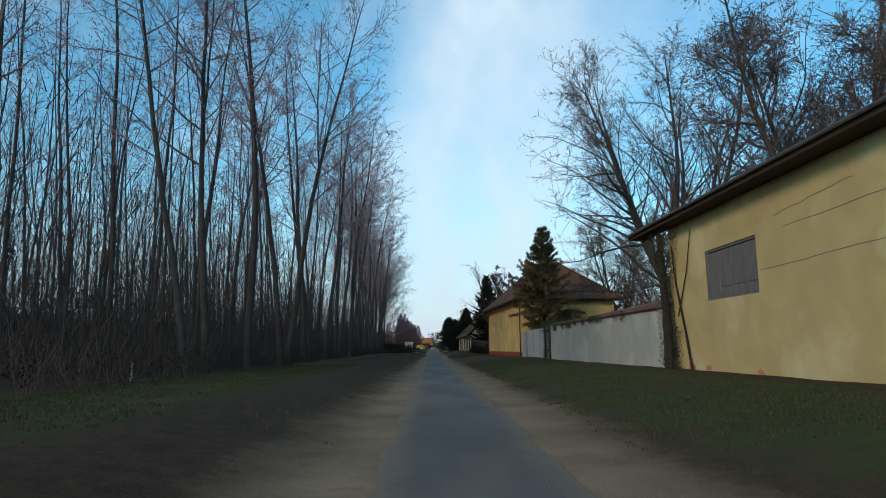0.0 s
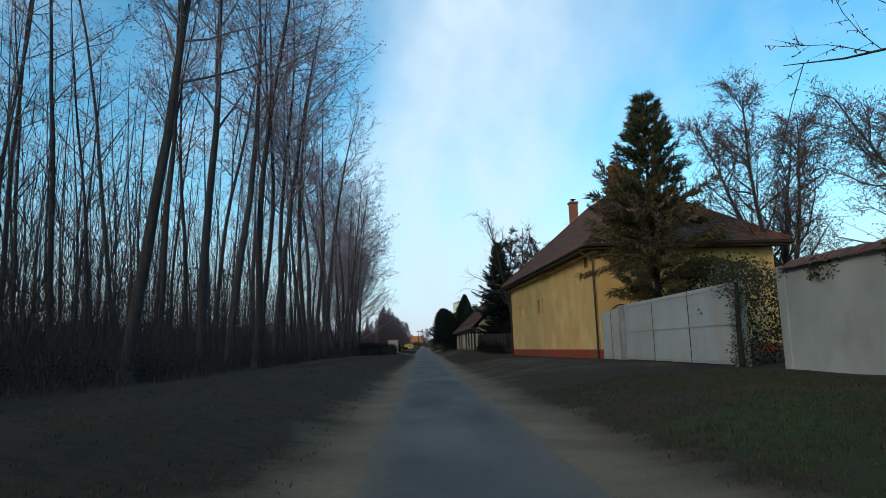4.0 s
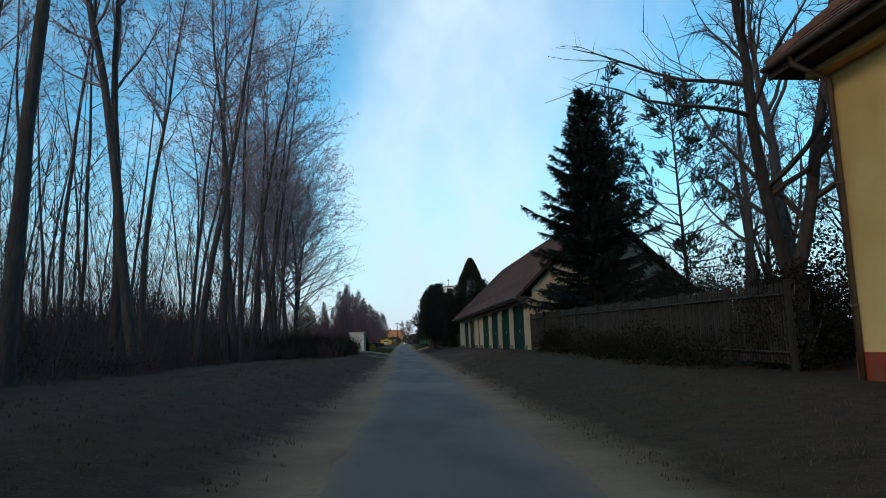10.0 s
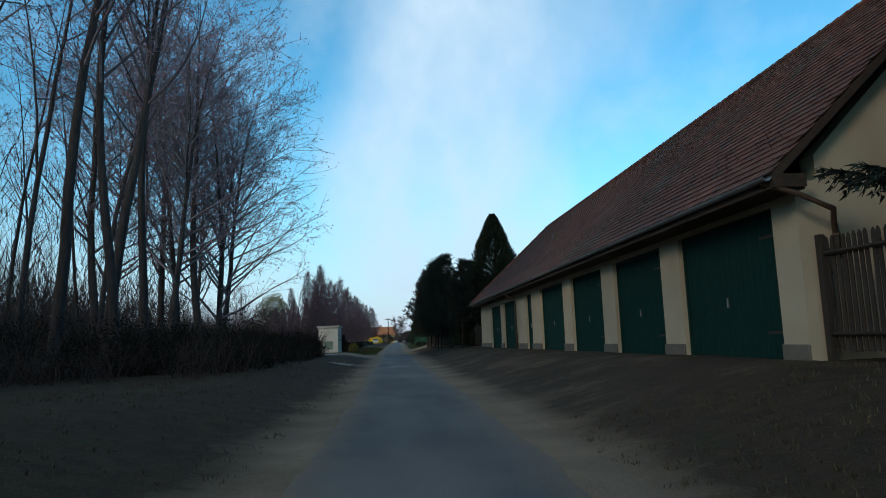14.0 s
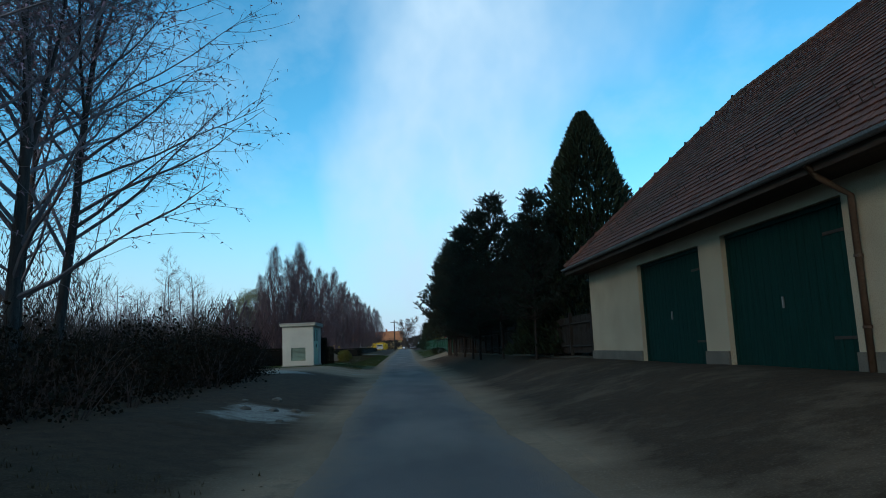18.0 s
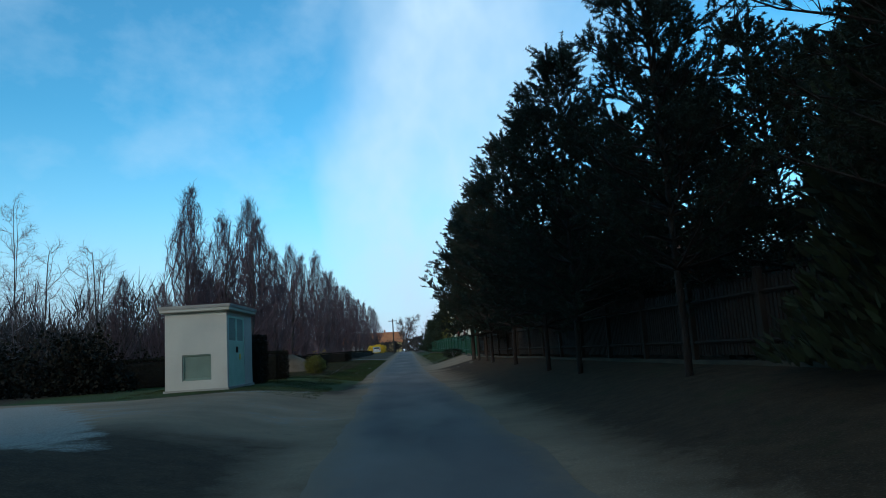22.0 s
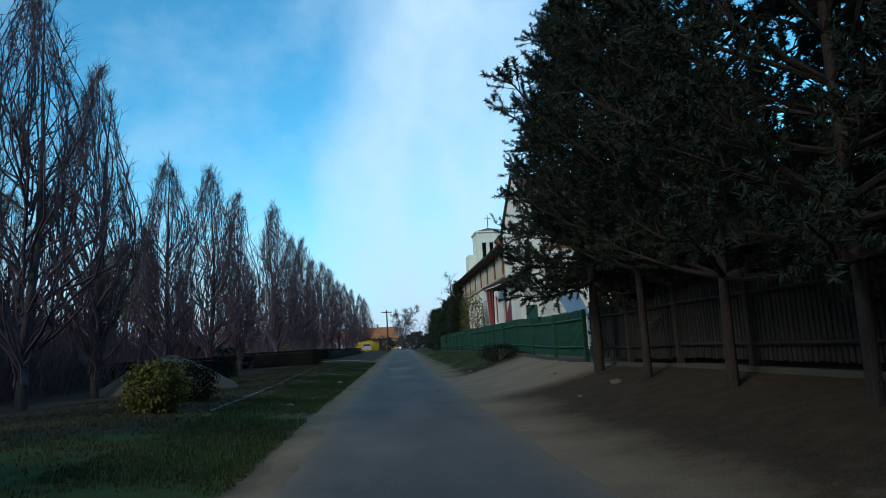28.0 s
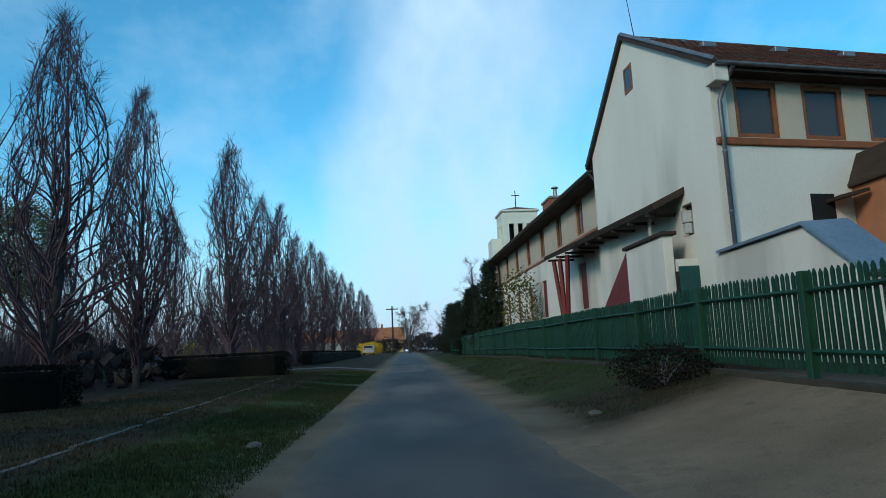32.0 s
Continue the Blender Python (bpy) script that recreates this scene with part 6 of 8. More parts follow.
# ---------------------------------------------------------------- transformer kiosk
def kiosk():
    t = thing("transformer_kiosk", "white rendered transformer kiosk with pale green louvred doors", "kiosk", (-6.12, 188.38, 0.0), -2.5)
    W, D, zb, zt = 1.97, 3.3, 0.56, 3.02
    g = Geo()
    g.wall((0, 0, zb), (1, 0, 0), W, zt - zb, 0.15, [(0.54, 1.46, 0.28, 1.1)], (0, 1, 0))
    part("front_wall", g, KIOSK_WHITE, t)
    part("side_wall", box((0, 0.152, zb), (0.15, D, zt)), KIOSK_WHITE, t)
    part("rear_wall", box((0.152, D - 0.15, zb), (W, D, zt)), KIOSK_WHITE, t)
    g = Geo()
    g.wall((W, 0.152, zb), (0, 1, 0), D - 0.304, zt - zb, 0.15, [(0.05, 2.1, 0.02, 2.33)], (-1, 0, 0))
    part("side_wall", g, KIOSK_WHITE, t)
    # Dark block painted as the shade inside the kiosk.
    part("core", box((0.3, 0.3, zb), (W - 0.3, D - 0.3, zt - 0.05)), ROOM_SHADE, t)
    part("plinth", box((-0.05, -0.05, 0.1), (W + 0.05, D + 0.05, zb - 0.001)), CONCRETE, t)
    roof = part("roof", soft_box((-0.14, -0.14, zt + 0.002), (W + 0.14, D + 0.14, zt + 0.2), 0.03), KIOSK_WHITE, t, "flat overhanging roof slab")
    part("drip_edge", box((-0.17, -0.17, zt + 0.12), (W + 0.17, -0.141, zt + 0.22)), CONCRETE, roof)
    part("drip_edge", box((W + 0.141, -0.17, zt + 0.12), (W + 0.17, D + 0.17, zt + 0.22)), CONCRETE, roof)
    v = part("vent", frame_ring("y", 0.03, 0.545, 1.455, zb + 0.285, zb + 1.095, 0.04, 0.05), LOUVRE, t, "grey-green louvred vent")
    for k in range(9):
        z = zb + 0.33 + k * 0.08
        q = Geo()
        q.face((0.58, 0.05, z), (1.42, 0.05, z), (1.42, 0.1, z + 0.09), (0.58, 0.1, z + 0.09))
        q.face((0.58, 0.055, z - 0.008), (0.58, 0.105, z + 0.082), (1.42, 0.105, z + 0.082), (1.42, 0.055, z - 0.008))
        part("slat", q, LOUVRE, v)
    for k in range(2):
        a = 0.203 + k * 1.024
        d = part("door", box((W - 0.06, a, zb - 0.1 + 0.11), (W - 0.02, a + 1.02, zb - 0.1 + 1.5)), KIOSK_GREEN, t, "pale green steel door")
        part("stile", frame_ring("x", W - 0.055, a, a + 1.02, zb - 0.1 + 1.502, zb - 0.1 + 2.44, 0.1, 0.04), KIOSK_GREEN, d)
        for m in range(9):
            z = zb - 0.1 + 1.59 + m * 0.085
            q = Geo()
            q.face((W - 0.02, a + 0.1, z), (W - 0.02, a + 0.92, z), (W - 0.06, a + 0.92, z + 0.1), (W - 0.06, a + 0.1, z + 0.1))
            part("slat", q, LOUVRE, d)
        part("louvre_back", box((W - 0.085, a + 0.1, zb + 1.41), (W - 0.075, a + 0.92, zb + 2.33)), LOUVRE, d)
        part("handle", soft_box((W - 0.018, a + (0.93 if k == 0 else 0.05), zb - 0.1 + 1.2), (W + 0.02, a + (0.97 if k == 0 else 0.09), zb - 0.1 + 1.4), 0.008), IRON, d)
    part("warning_sign", box((W - 0.0198, 1.56, zb + 0.86), (W - 0.012, 1.74, zb + 1.06)), CAR_YELLOW, t, "small yellow warning sign")
    return t


kiosk()


# ---------------------------------------------------------------- white two-storey house with a road-facing gable
def framed_window(owner, axis, at, a0, a1, z0, z1, mullion=True, sign=1):
    """A casement with a brown frame and dark panes, set into a wall opening."""
    w = part("window", frame_ring(axis, at, a0, a1, z0, z1, 0.11, 0.12), FRAME, owner)
    mid = (a0 + a1) / 2
    cells = ((a0 + 0.11, mid - 0.04), (mid + 0.04, a1 - 0.11)) if mullion else ((a0 + 0.11, a1 - 0.11),)
    for a, b in cells:
        lo, hi = ((at + 0.05, a, z0 + 0.11), (at + 0.06, b, z1 - 0.11)) if axis == "x" else ((a, at + 0.05, z0 + 0.11), (b, at + 0.06, z1 - 0.11))
        part("pane", box(lo, hi), GLASS, w)
    if mullion:
        lo, hi = ((at + 0.02, mid - 0.04, z0 + 0.11), (at + 0.1, mid + 0.04, z1 - 0.11)) if axis == "x" else ((mid - 0.04, at + 0.02, z0 + 0.11), (mid + 0.04, at + 0.1, z1 - 0.11))
        part("mullion", box(lo, hi), FRAME, w)
    return w


def white_house():
    t = thing("white_house", "white two-storey house with brown windows and red tiled roof", "house")
    turn = Matrix.Translation((9.02, 224.9, 0)) @ pose(0, 0, 0, 0, 0, 2.0) @ Matrix.Translation((-9.3, -225.3, 0))
    t.matrix_basis = turn
    x0, y0, y1 = 9.3, 225.3, 233.4
    xe, zb, zt, za = 34.0, 0.5, 7.75, 10.5
    ym = (y0 + y1) / 2 + 0.6
    # road-facing gable, cut out for two small windows
    g = Geo()
    g.wall((x0, y0, zb), (0, 1, 0), y1 - y0, zt - zb, 0.4, [(1.4, 1.95, 3.9 - zb, 4.7 - zb)], (1, 0, 0))
    g.prism([(y0, zt), (y1, zt), (ym, za)], 0, x0, x0 + 0.4)
    part("gable_wall", g, GREY_PLASTER, t, "streaked white gable wall")
    small = part("window", frame_ring("x", x0 - 0.02, 229.5, 230.1, 8.75, 9.55, 0.08, 0.1), FRAME, t)
    part("pane", box((x0 - 0.008, 229.58, 8.83), (x0 - 0.003, 230.02, 9.47)), GLASS, small)
    recessed_window(t, y0 + 1.4, y0 + 1.95, 3.9, 4.7, x0, SOFFIT, 1, 0.15)
    # long wall that faces down the road: white below, beige above a brown band
    wins = [(9.92 + 1.85 * k, 11.08 + 1.85 * k) for k in range(12)]
    g = Geo()
    g.wall((x0 + 0.402, y0, zb), (1, 0, 0), xe - x0 - 0.402, 5.72 - zb, 0.4, [], (0, 1, 0))
    part("lower_wall", g, GREY_PLASTER, t)
    g = Geo()
    g.wall((x0 + 0.402, y0 + 0.02, 5.9), (1, 0, 0), xe - x0 - 0.402, zt - 5.9, 0.4, [(a - x0 - 0.402, b - x0 - 0.402, 0.03, 1.38) for a, b in wins], (0, 1, 0))
    part("upper_wall", g, UPPER_PLASTER, t, "beige plastered upper storey")
    part("string_course", soft_box((x0 + 0.02, y0 - 0.07, 5.722), (xe, y0 + 0.3, 5.898), 0.02), FRAME, t, "brown painted string course")
    for a, b in wins:
        framed_window(t, "y", y0 + 0.06, a + 0.004, b - 0.004, 5.934, 7.276, False)
        part("curtain", box((a + 0.15, y0 + 0.2, 5.95), (b - 0.15, y0 + 0.21, 7.25)), GREY_PLASTER, t)
    # Dark slab painted as room shade behind the upper windows.
    part("back_shade", box((x0 + 0.41, y0 + 0.5, zb), (xe, y0 + 0.55, zt)), ROOM_SHADE, t)
    part("rear_wall", box((x0 + 0.402, y1 - 0.4, zb), (xe, y1, zt)), GREY_PLASTER, t)
    # main roof
    ov = 0.45
    ze = zt - 0.05
    A, B = (x0 - 0.12, y0 - ov, ze - 0.18), (xe, y0 - ov, ze - 0.18)
    R0, R1 = (x0 - 0.12, ym, za + 0.08), (xe, ym, za + 0.08)
    C, E = (x0 - 0.12, y1 + ov, ze - 0.2), (xe, y1 + ov, ze - 0.2)
    slope_sheet(t, "roof", [A, B, R1, R0], SOFFIT, 0.1)
    slope_sheet(t, "roof", [E, C, R0, R1], SOFFIT, 0.1)
    tile_slope(t, "roof_tiles", A, B, R1, R0, 0.32, 0.26, TILE_RED, None, 11)
    for k in range(9):
        x = x0 + 1.4 + k * 2.3
        p = Vector((x, y0 + 2.6, 0))
        s = (p.y - A[1]) / (R0[1] - A[1])
        z = A[2] + (R0[2] - A[2]) * s + 0.06
        part("roof_vent", soft_box((x, y0 + 2.4, z - 0.1), (x + 0.42, y0 + 2.72, z + 0.06), 0.015), ZINC, t)
    verge = Geo()
    for p, q in ((A, R0), (R0, C)):
        p, q = Vector(p), Vector(q)
        verge.tube([p + Vector((0.05, 0, 0.06)), q + Vector((0.05, 0, 0.06))], [0.07, 0.07], 4)
    part("verge_flashing", verge, ZINC, t)
    rod = Geo()
    rod.tube([(x0 + 0.3, ym - 0.2, za), (x0 + 0.1, ym - 0.3, za + 1.2)], [0.015, 0.01], 5)
    part("lightning_rod", rod, IRON, t)
    part("eave_box", soft_box((x0 - 0.12, y0 - ov, ze - 0.62), (x0 + 0.25, y0 - 0.003, ze - 0.2), 0.02), GREY_PLASTER, t)
    part("soffit", box((x0 + 0.252, y0 - ov + 0.02, ze - 0.36), (xe, y0 - 0.003, ze - 0.3)), SOFFIT, t)
    gutter(t, (x0 - 0.1, y0 - ov - 0.08, ze - 0.2), (xe, y0 - ov - 0.08, ze - 0.2), ZINC, 0.07)
    downpipe(t, [(x0 + 0.32, y0 - ov - 0.08, ze - 0.3), (x0 + 0.28, y0 - 0.3, ze - 0.5), (x0 + 0.16, y0 - 0.1, ze - 0.95), (x0 + 0.16, y0 - 0.1, 3.3)], ZINC, 0.055)
    # Flat dark panel on the wall, painted as a doorway's shade.
    d = part("door", box((x0 + 2.35, y0 - 0.02, 2.4), (x0 + 3.0, y0 - 0.004, 4.6)), ROOM_SHADE, t, "near-black panel painted as the shade in an open doorway")
    low = part("window", frame_ring("y", y0 - 0.05, x0 + 5.6, x0 + 6.6, 2.5, 4.4, 0.09, 0.08), FRAME, t)
    part("pane", box((x0 + 5.69, y0 - 0.012, 2.59), (x0 + 6.51, y0 - 0.004, 4.31)), GLASS, low)
    # the long wall is not square to the gable: it runs back by seven degrees more
    def skew(ob):
        if ob.data.users > 1 or ob.location.length > 0.01:
            ob.location.y += 0.12 * (ob.location.x - x0)
        else:
            for v in ob.data.vertices:
                v.co.y += 0.12 * max(0.0, v.co.x - x0)
        for ch in ob.children:
            skew(ch)
    for ob in t.children:
        skew(ob)
    # north wing along the road
    t = thing("house_wing", "long two-storey wing with dark red shutters along the road", "house")
    y1, xn, yn = 233.0, 9.4, 262.0
    nw = [(236.9 + 3.45 * k, 238.0 + 3.45 * k) for k in range(7)]
    g = Geo()
    g.wall((xn, y1 + 0.003, zb), (0, 1, 0), yn - y1, 5.55 - zb, 0.4, [(a - y1, b - y1, 2.75 - zb, 4.6 - zb) for a, b in nw], (1, 0, 0))
    part("wing_lower_wall", g, GREY_PLASTER, t)
    g = Geo()
    g.wall((xn + 0.02, y1 + 0.003, 5.68), (0, 1, 0), yn - y1, 7.5 - 5.68, 0.4, [(a - y1, b - y1, 0.1, 1.55) for a, b in nw], (1, 0, 0))
    part("wing_upper_wall", g, UPPER_PLASTER, t, "beige plastered upper storey of the wing")
    part("wing_string_course", soft_box((xn - 0.06, y1 + 0.01, 5.552), (xn + 0.3, yn, 5.678), 0.02), FRAME, t)
    for a, b in nw:
        framed_window(t, "x", xn + 0.08, a + 0.004, b - 0.004, 5.784, 7.226, True)
        d = part("shutter_door", box((xn + 0.1, a + 0.006, 2.752), (xn + 0.16, b - 0.006, 4.596)), REDWOOD, t, "dark red boarded shutter")
        part("panel", soft_box((xn + 0.07, a + 0.15, 2.95), (xn + 0.099, b - 0.15, 4.4), 0.01), REDWOOD, d)
    # Dark slab painted as room shade behind the wing windows.
    part("wing_back_shade", box((xn + 0.5, y1 + 0.1, zb), (xn + 0.55, yn, 7.4)), ROOM_SHADE, t)
    part("wing_end_wall", box((xn + 0.402, yn - 0.4, zb), (xn + 9, yn, 7.5)), GREY_PLASTER, t)
    wa, wb = (xn - 0.65, y1 + 0.1, 7.42), (xn - 0.65, yn + 0.4, 7.42)
    wr0, wr1 = (xn + 4.6, y1 + 0.1, 10.1), (xn + 4.6, yn + 0.4, 10.1)
    slope_sheet(t, "wing_roof", [wa, wb, wr1, wr0], SOFFIT, 0.16)
    tile_slope(t, "wing_roof_tiles", wa, wb, wr1, wr0, 0.32, 0.26, TILE_BROWN, None, 12)
    part("wing_soffit", box((xn - 0.62, y1 + 0.12, 7.2), (xn - 0.003, yn + 0.35, 7.25)), SOFFIT, t)
    gutter(t, (xn - 0.74, y1 + 0.1, 7.36), (xn - 0.74, yn + 0.4, 7.36), PIPE_BROWN, 0.08)
    downpipe(t, [(xn - 0.74, y1 + 0.3, 7.28), (xn - 0.55, y1 + 0.25, 7.0), (xn - 0.1, y1 + 0.2, 6.5), (xn - 0.1, y1 + 0.2, 4.8)], ZINC, 0.055)
    c = part("chimney", box((xn + 2.6, 252.2, 8.6), (xn + 3.7, 254.4, 10.6)), BRICK, t)
    part("chimney_cap", soft_box((xn + 2.5, 252.1, 10.602), (xn + 3.8, 254.5, 10.75), 0.03), CONCRETE, c)
    pot = Geo()
    pot.tube([(xn + 3.1, 252.8, 10.75), (xn + 3.1, 252.8, 11.3)], [0.14, 0.12], 8)
    pot.tube([(xn + 3.1, 252.8, 11.36), (xn + 3.1, 252.8, 11.45)], [0.26, 0.2], 8)
    part("flue", pot, ZINC, c)
    return t


def porch():
    t = thing("porch", "timber porch canopy on splayed dark red posts over steps", "porch")
    slope_sheet(t, "canopy", [(8.1, 226.6, 4.75), (8.1, 238.6, 5.05), (9.5, 238.6, 5.6), (9.25, 226.6, 5.3)], SOFFIT, 0.16)
    for k in range(9):
        y = 227.2 + k * 1.35
        part("rafter", box((8.15, y - 0.04, 4.5 + 0.025 * (y - 226.6)), (9.25, y + 0.04, 4.58 + 0.025 * (y - 226.6))), SOFFIT, t)
    for dy in (-0.9, 0.0, 0.75):
        g = Geo()
        g.tube([(8.35, 236.4, 1.2), (8.35, 236.9 + dy * 1.3, 4.75)], [0.09, 0.09], 4)
        part("post", g, REDWOOD, t)
    g = Geo()
    g.tube([(8.6, 228.1, 3.9), (8.6, 228.1, 4.85)], [0.06, 0.06], 8)
    part("post", g, GATE_WHITE, t)
    w = part("parapet", soft_box((8.2, 226.4, 0.7), (8.45, 229.0, 3.9), 0.02), GREY_PLASTER, t, "white stair parapet")
    part("coping", soft_box((8.12, 226.3, 3.902), (8.53, 229.1, 4.0), 0.02), SOFFIT, w)
    g = Geo()
    g.prism([(229.0, 0.7), (233.2, 0.7), (233.2, 1.3), (229.0, 3.9)], 0, 8.22, 8.42)
    part("stair_wall", g, REDWOOD, t, "dark red sloping stair wall")
    for k in range(12):
        part("step", box((8.45, 229.1 + k * 0.32, 0.6), (9.28, 229.42 + k * 0.32, 3.3 - k * 0.2)), CONCRETE, t)
    v = Geo()
    v.tube([(8.95, 226.5, 3.95), (8.95, 226.5, 4.2), (8.95, 226.5, 4.22), (8.95, 226.5, 4.5)], [0.12, 0.12, 0.17, 0.17], 10)
    part("flue_pot", v, GATE_WHITE, t)
    return t


def cellar_entry():
    t = thing("cellar_entry", "low white cellar entrance with a grey-blue sheet roof and green door", "shed")
    # sloping white wall towards the road
    g = Geo()
    g.prism([(220.6, 0.6), (226.3, 0.6), (226.3, 3.2), (221.9, 3.3), (220.6, 2.3)], 0, 9.0, 9.28)
    part("side_wall", g, GREY_PLASTER, t)
    slope_sheet(t, "roof", [(8.9, 220.45, 2.33), (9.8, 220.45, 2.33), (9.8, 221.95, 3.42), (8.9, 221.95, 3.38)], BLUE_SHEET, 0.06)
    slope_sheet(t, "roof", [(8.9, 221.96, 3.385), (9.8, 221.96, 3.42), (9.8, 225.2, 3.4), (8.9, 225.2, 3.32)], BLUE_SHEET, 0.06)
    part("front_wall", box((9.29, 220.7, 0.6), (9.75, 220.9, 2.3)), GREY_PLASTER, t)
    d = part("door", soft_box((8.47, 226.22, 1.1), (8.985, 226.27, 3.12), 0.01), TEAL_DOOR, t, "dark green door")
    part("handle", soft_box((8.53, 226.18, 2.05), (8.57, 226.219, 2.2), 0.008), ZINC, d)
    part("lintel", box((8.46, 226.271, 3.0), (8.99, 226.4, 3.3)), GREY_PLASTER, t)
    part("jamb_wall", box((9.0, 226.302, 0.6), (9.28, 227.4, 3.4)), GREY_PLASTER, t)
    return t


def brick_annex():
    t = thing("brick_annex", "small orange brick porch with a dark hipped roof", "porch")
    x0, x1, y0, y1, zb, zt = 12.55, 13.85, 224.2, 225.85, 0.6, 4.75
    front = part("front_wall", box((x0, y0, zb), (x1, y0 + 0.24, zt)), BRICK_PALE, t)
    side = part("side_wall", box((x0, y0 + 0.242, zb), (x0 + 0.24, y1, zt)), BRICK_PALE, t)
    part("side_wall", box((x1 - 0.24, y0 + 0.242, zb), (x1, y1, zt)), BRICK_PALE, t)
    course = None
    for r in range(44):
        for i in range(5):
            u = x0 + 0.008 + (i + (0.5 if r % 2 else 0)) * 0.25
            if u + 0.24 > x1 + 0.01:
                continue
            if course is None:
                course = box((0, -0.012, 0), (0.238, 0.0, 0.083)).mesh("brick", BRICK_PALE)
            b = part("brick", course, BRICK_PALE, front)
            b.location = (u, y0, 0.75 + r * 0.0905)
    # Flat dark panel on the bricks, painted as the shade of a recess.
    part("niche", box((x0 + 0.85, y0 - 0.02, 3.05), (x0 + 1.25, y0 - 0.013, 3.55)), ROOM_SHADE, t)
    part("eave", soft_box((x0 - 0.12, y0 - 0.12, zt + 0.002), (x1 + 0.12, y1, zt + 0.1), 0.02), SOFFIT, t)
    g = Geo()
    a, b = (x0 - 0.1, y0 - 0.1, zt + 0.1), (x1 + 0.1, y0 - 0.1, zt + 0.1)
    c, d = (x1 + 0.1, y1, zt + 0.1), (x0 - 0.1, y1, zt + 0.1)
    e, f, h, k = (x0 + 0.25, y0 + 0.3, zt + 0.85), (x1 - 0.25, y0 + 0.3, zt + 0.85), (x1 - 0.25, y1, zt + 0.85), (x0 + 0.25, y1, zt + 0.85)
    for q in ((a, b, f, e), (b, c, h, f), (d, a, e, k), (e, f, h, k)):
        g.face(*q)
    part("roof", g, SOFFIT, t, "dark louvred roof")
    for m in range(6):
        z = zt + 0.18 + m * 0.11
        s = (z - zt - 0.1) / 0.75
        part("slat", box((x0 + 0.0 + 0.3 * s, y0 - 0.1 + 0.4 * s - 0.025, z), (x1 - 0.3 * s, y0 - 0.1 + 0.4 * s, z + 0.03)), SOFFIT, t)
    slope_sheet(t, "side_canopy", [(x0 - 0.8, y0 + 0.5, 4.45), (x0 - 0.8, y1 - 0.2, 4.45), (x0 - 0.13, y1 - 0.2, 4.6), (x0 - 0.13, y0 + 0.5, 4.6)], SOFFIT, 0.08)
    return t


def church_tower():
    t = thing("church_tower", "pale square church tower with tall dark openings and a cross", "tower")
    x0, y0, s, zt = 15.2, 288.0, 4.2, 17.0
    g = Geo()
    slots = [(0.75 + k * 1.05, 1.35 + k * 1.05, 12.2, 15.6) for k in range(3)]
    g.wall((x0, y0, 0.5), (1, 0, 0), s, zt - 0.5, 0.4, [(a, b, c - 0.5, d - 0.5) for a, b, c, d in slots], (0, 1, 0))
    part("front_wall", g, TOWER, t)
    g = Geo()
    g.wall((x0, y0 + 0.402, 0.5), (0, 1, 0), s - 0.4, zt - 0.5, 0.4, [(a - 0.3, b - 0.3, c - 0.5, d - 0.5) for a, b, c, d in slots], (1, 0, 0))
    part("side_wall", g, TOWER, t)
    part("rear_wall", box((x0 + 0.402, y0 + s - 0.4, 0.5), (x0 + s, y0 + s, zt)), TOWER, t)
    part("side_wall", box((x0 + s - 0.4, y0 + 0.402, 0.5), (x0 + s, y0 + s - 0.402, zt)), TOWER, t)
    # Dark block painted as the shade seen through the tower slots.
    part("core", box((x0 + 1.2, y0 + 1.2, 0.5), (x0 + s - 1, y0 + s - 1, zt - 0.2)), ROOM_SHADE, t)
    part("cornice", soft_box((x0 - 0.2, y0 - 0.2, zt + 0.002), (x0 + s + 0.2, y0 + s + 0.2, zt + 0.25), 0.04), TOWER, t)
    g = Geo()
    b = [(x0 - 0.1, y0 - 0.1, zt + 0.25), (x0 + s + 0.1, y0 - 0.1, zt + 0.25), (x0 + s + 0.1, y0 + s + 0.1, zt + 0.25), (x0 - 0.1, y0 + s + 0.1, zt + 0.25)]
    top = (x0 + s / 2, y0 + s / 2, zt + 1.0)
    for i in range(4):
        g.face(b[i], b[(i + 1) % 4], top)
    part("roof", g, TILE_BROWN, t)
    g = Geo()
    g.tube([top, (top[0], top[1], zt + 3.0)], [0.06, 0.05], 5)
    g.tube([(top[0] - 0.5, top[1], zt + 2.4), (top[0] + 0.5, top[1], zt + 2.4)], [0.05, 0.05], 5)
    part("cross", g, IRON, t)
    part("annex_wall", box((x0 - 1.2, y0 + 1.0, 0.5), (x0 - 0.003, y0 + s, 14.0)), TOWER, t)
    part("nave_wall", box((x0 + s + 0.003, y0 + 0.8, 0.5), (x0 + 16, y0 + 9, 13.6)), TOWER, t)
    return t


white_house()
porch()
cellar_entry()
brick_annex()
church_tower()

# ---------------------------------------------------------------- hedges, bushes, mound
rnd_h = random.Random(12)


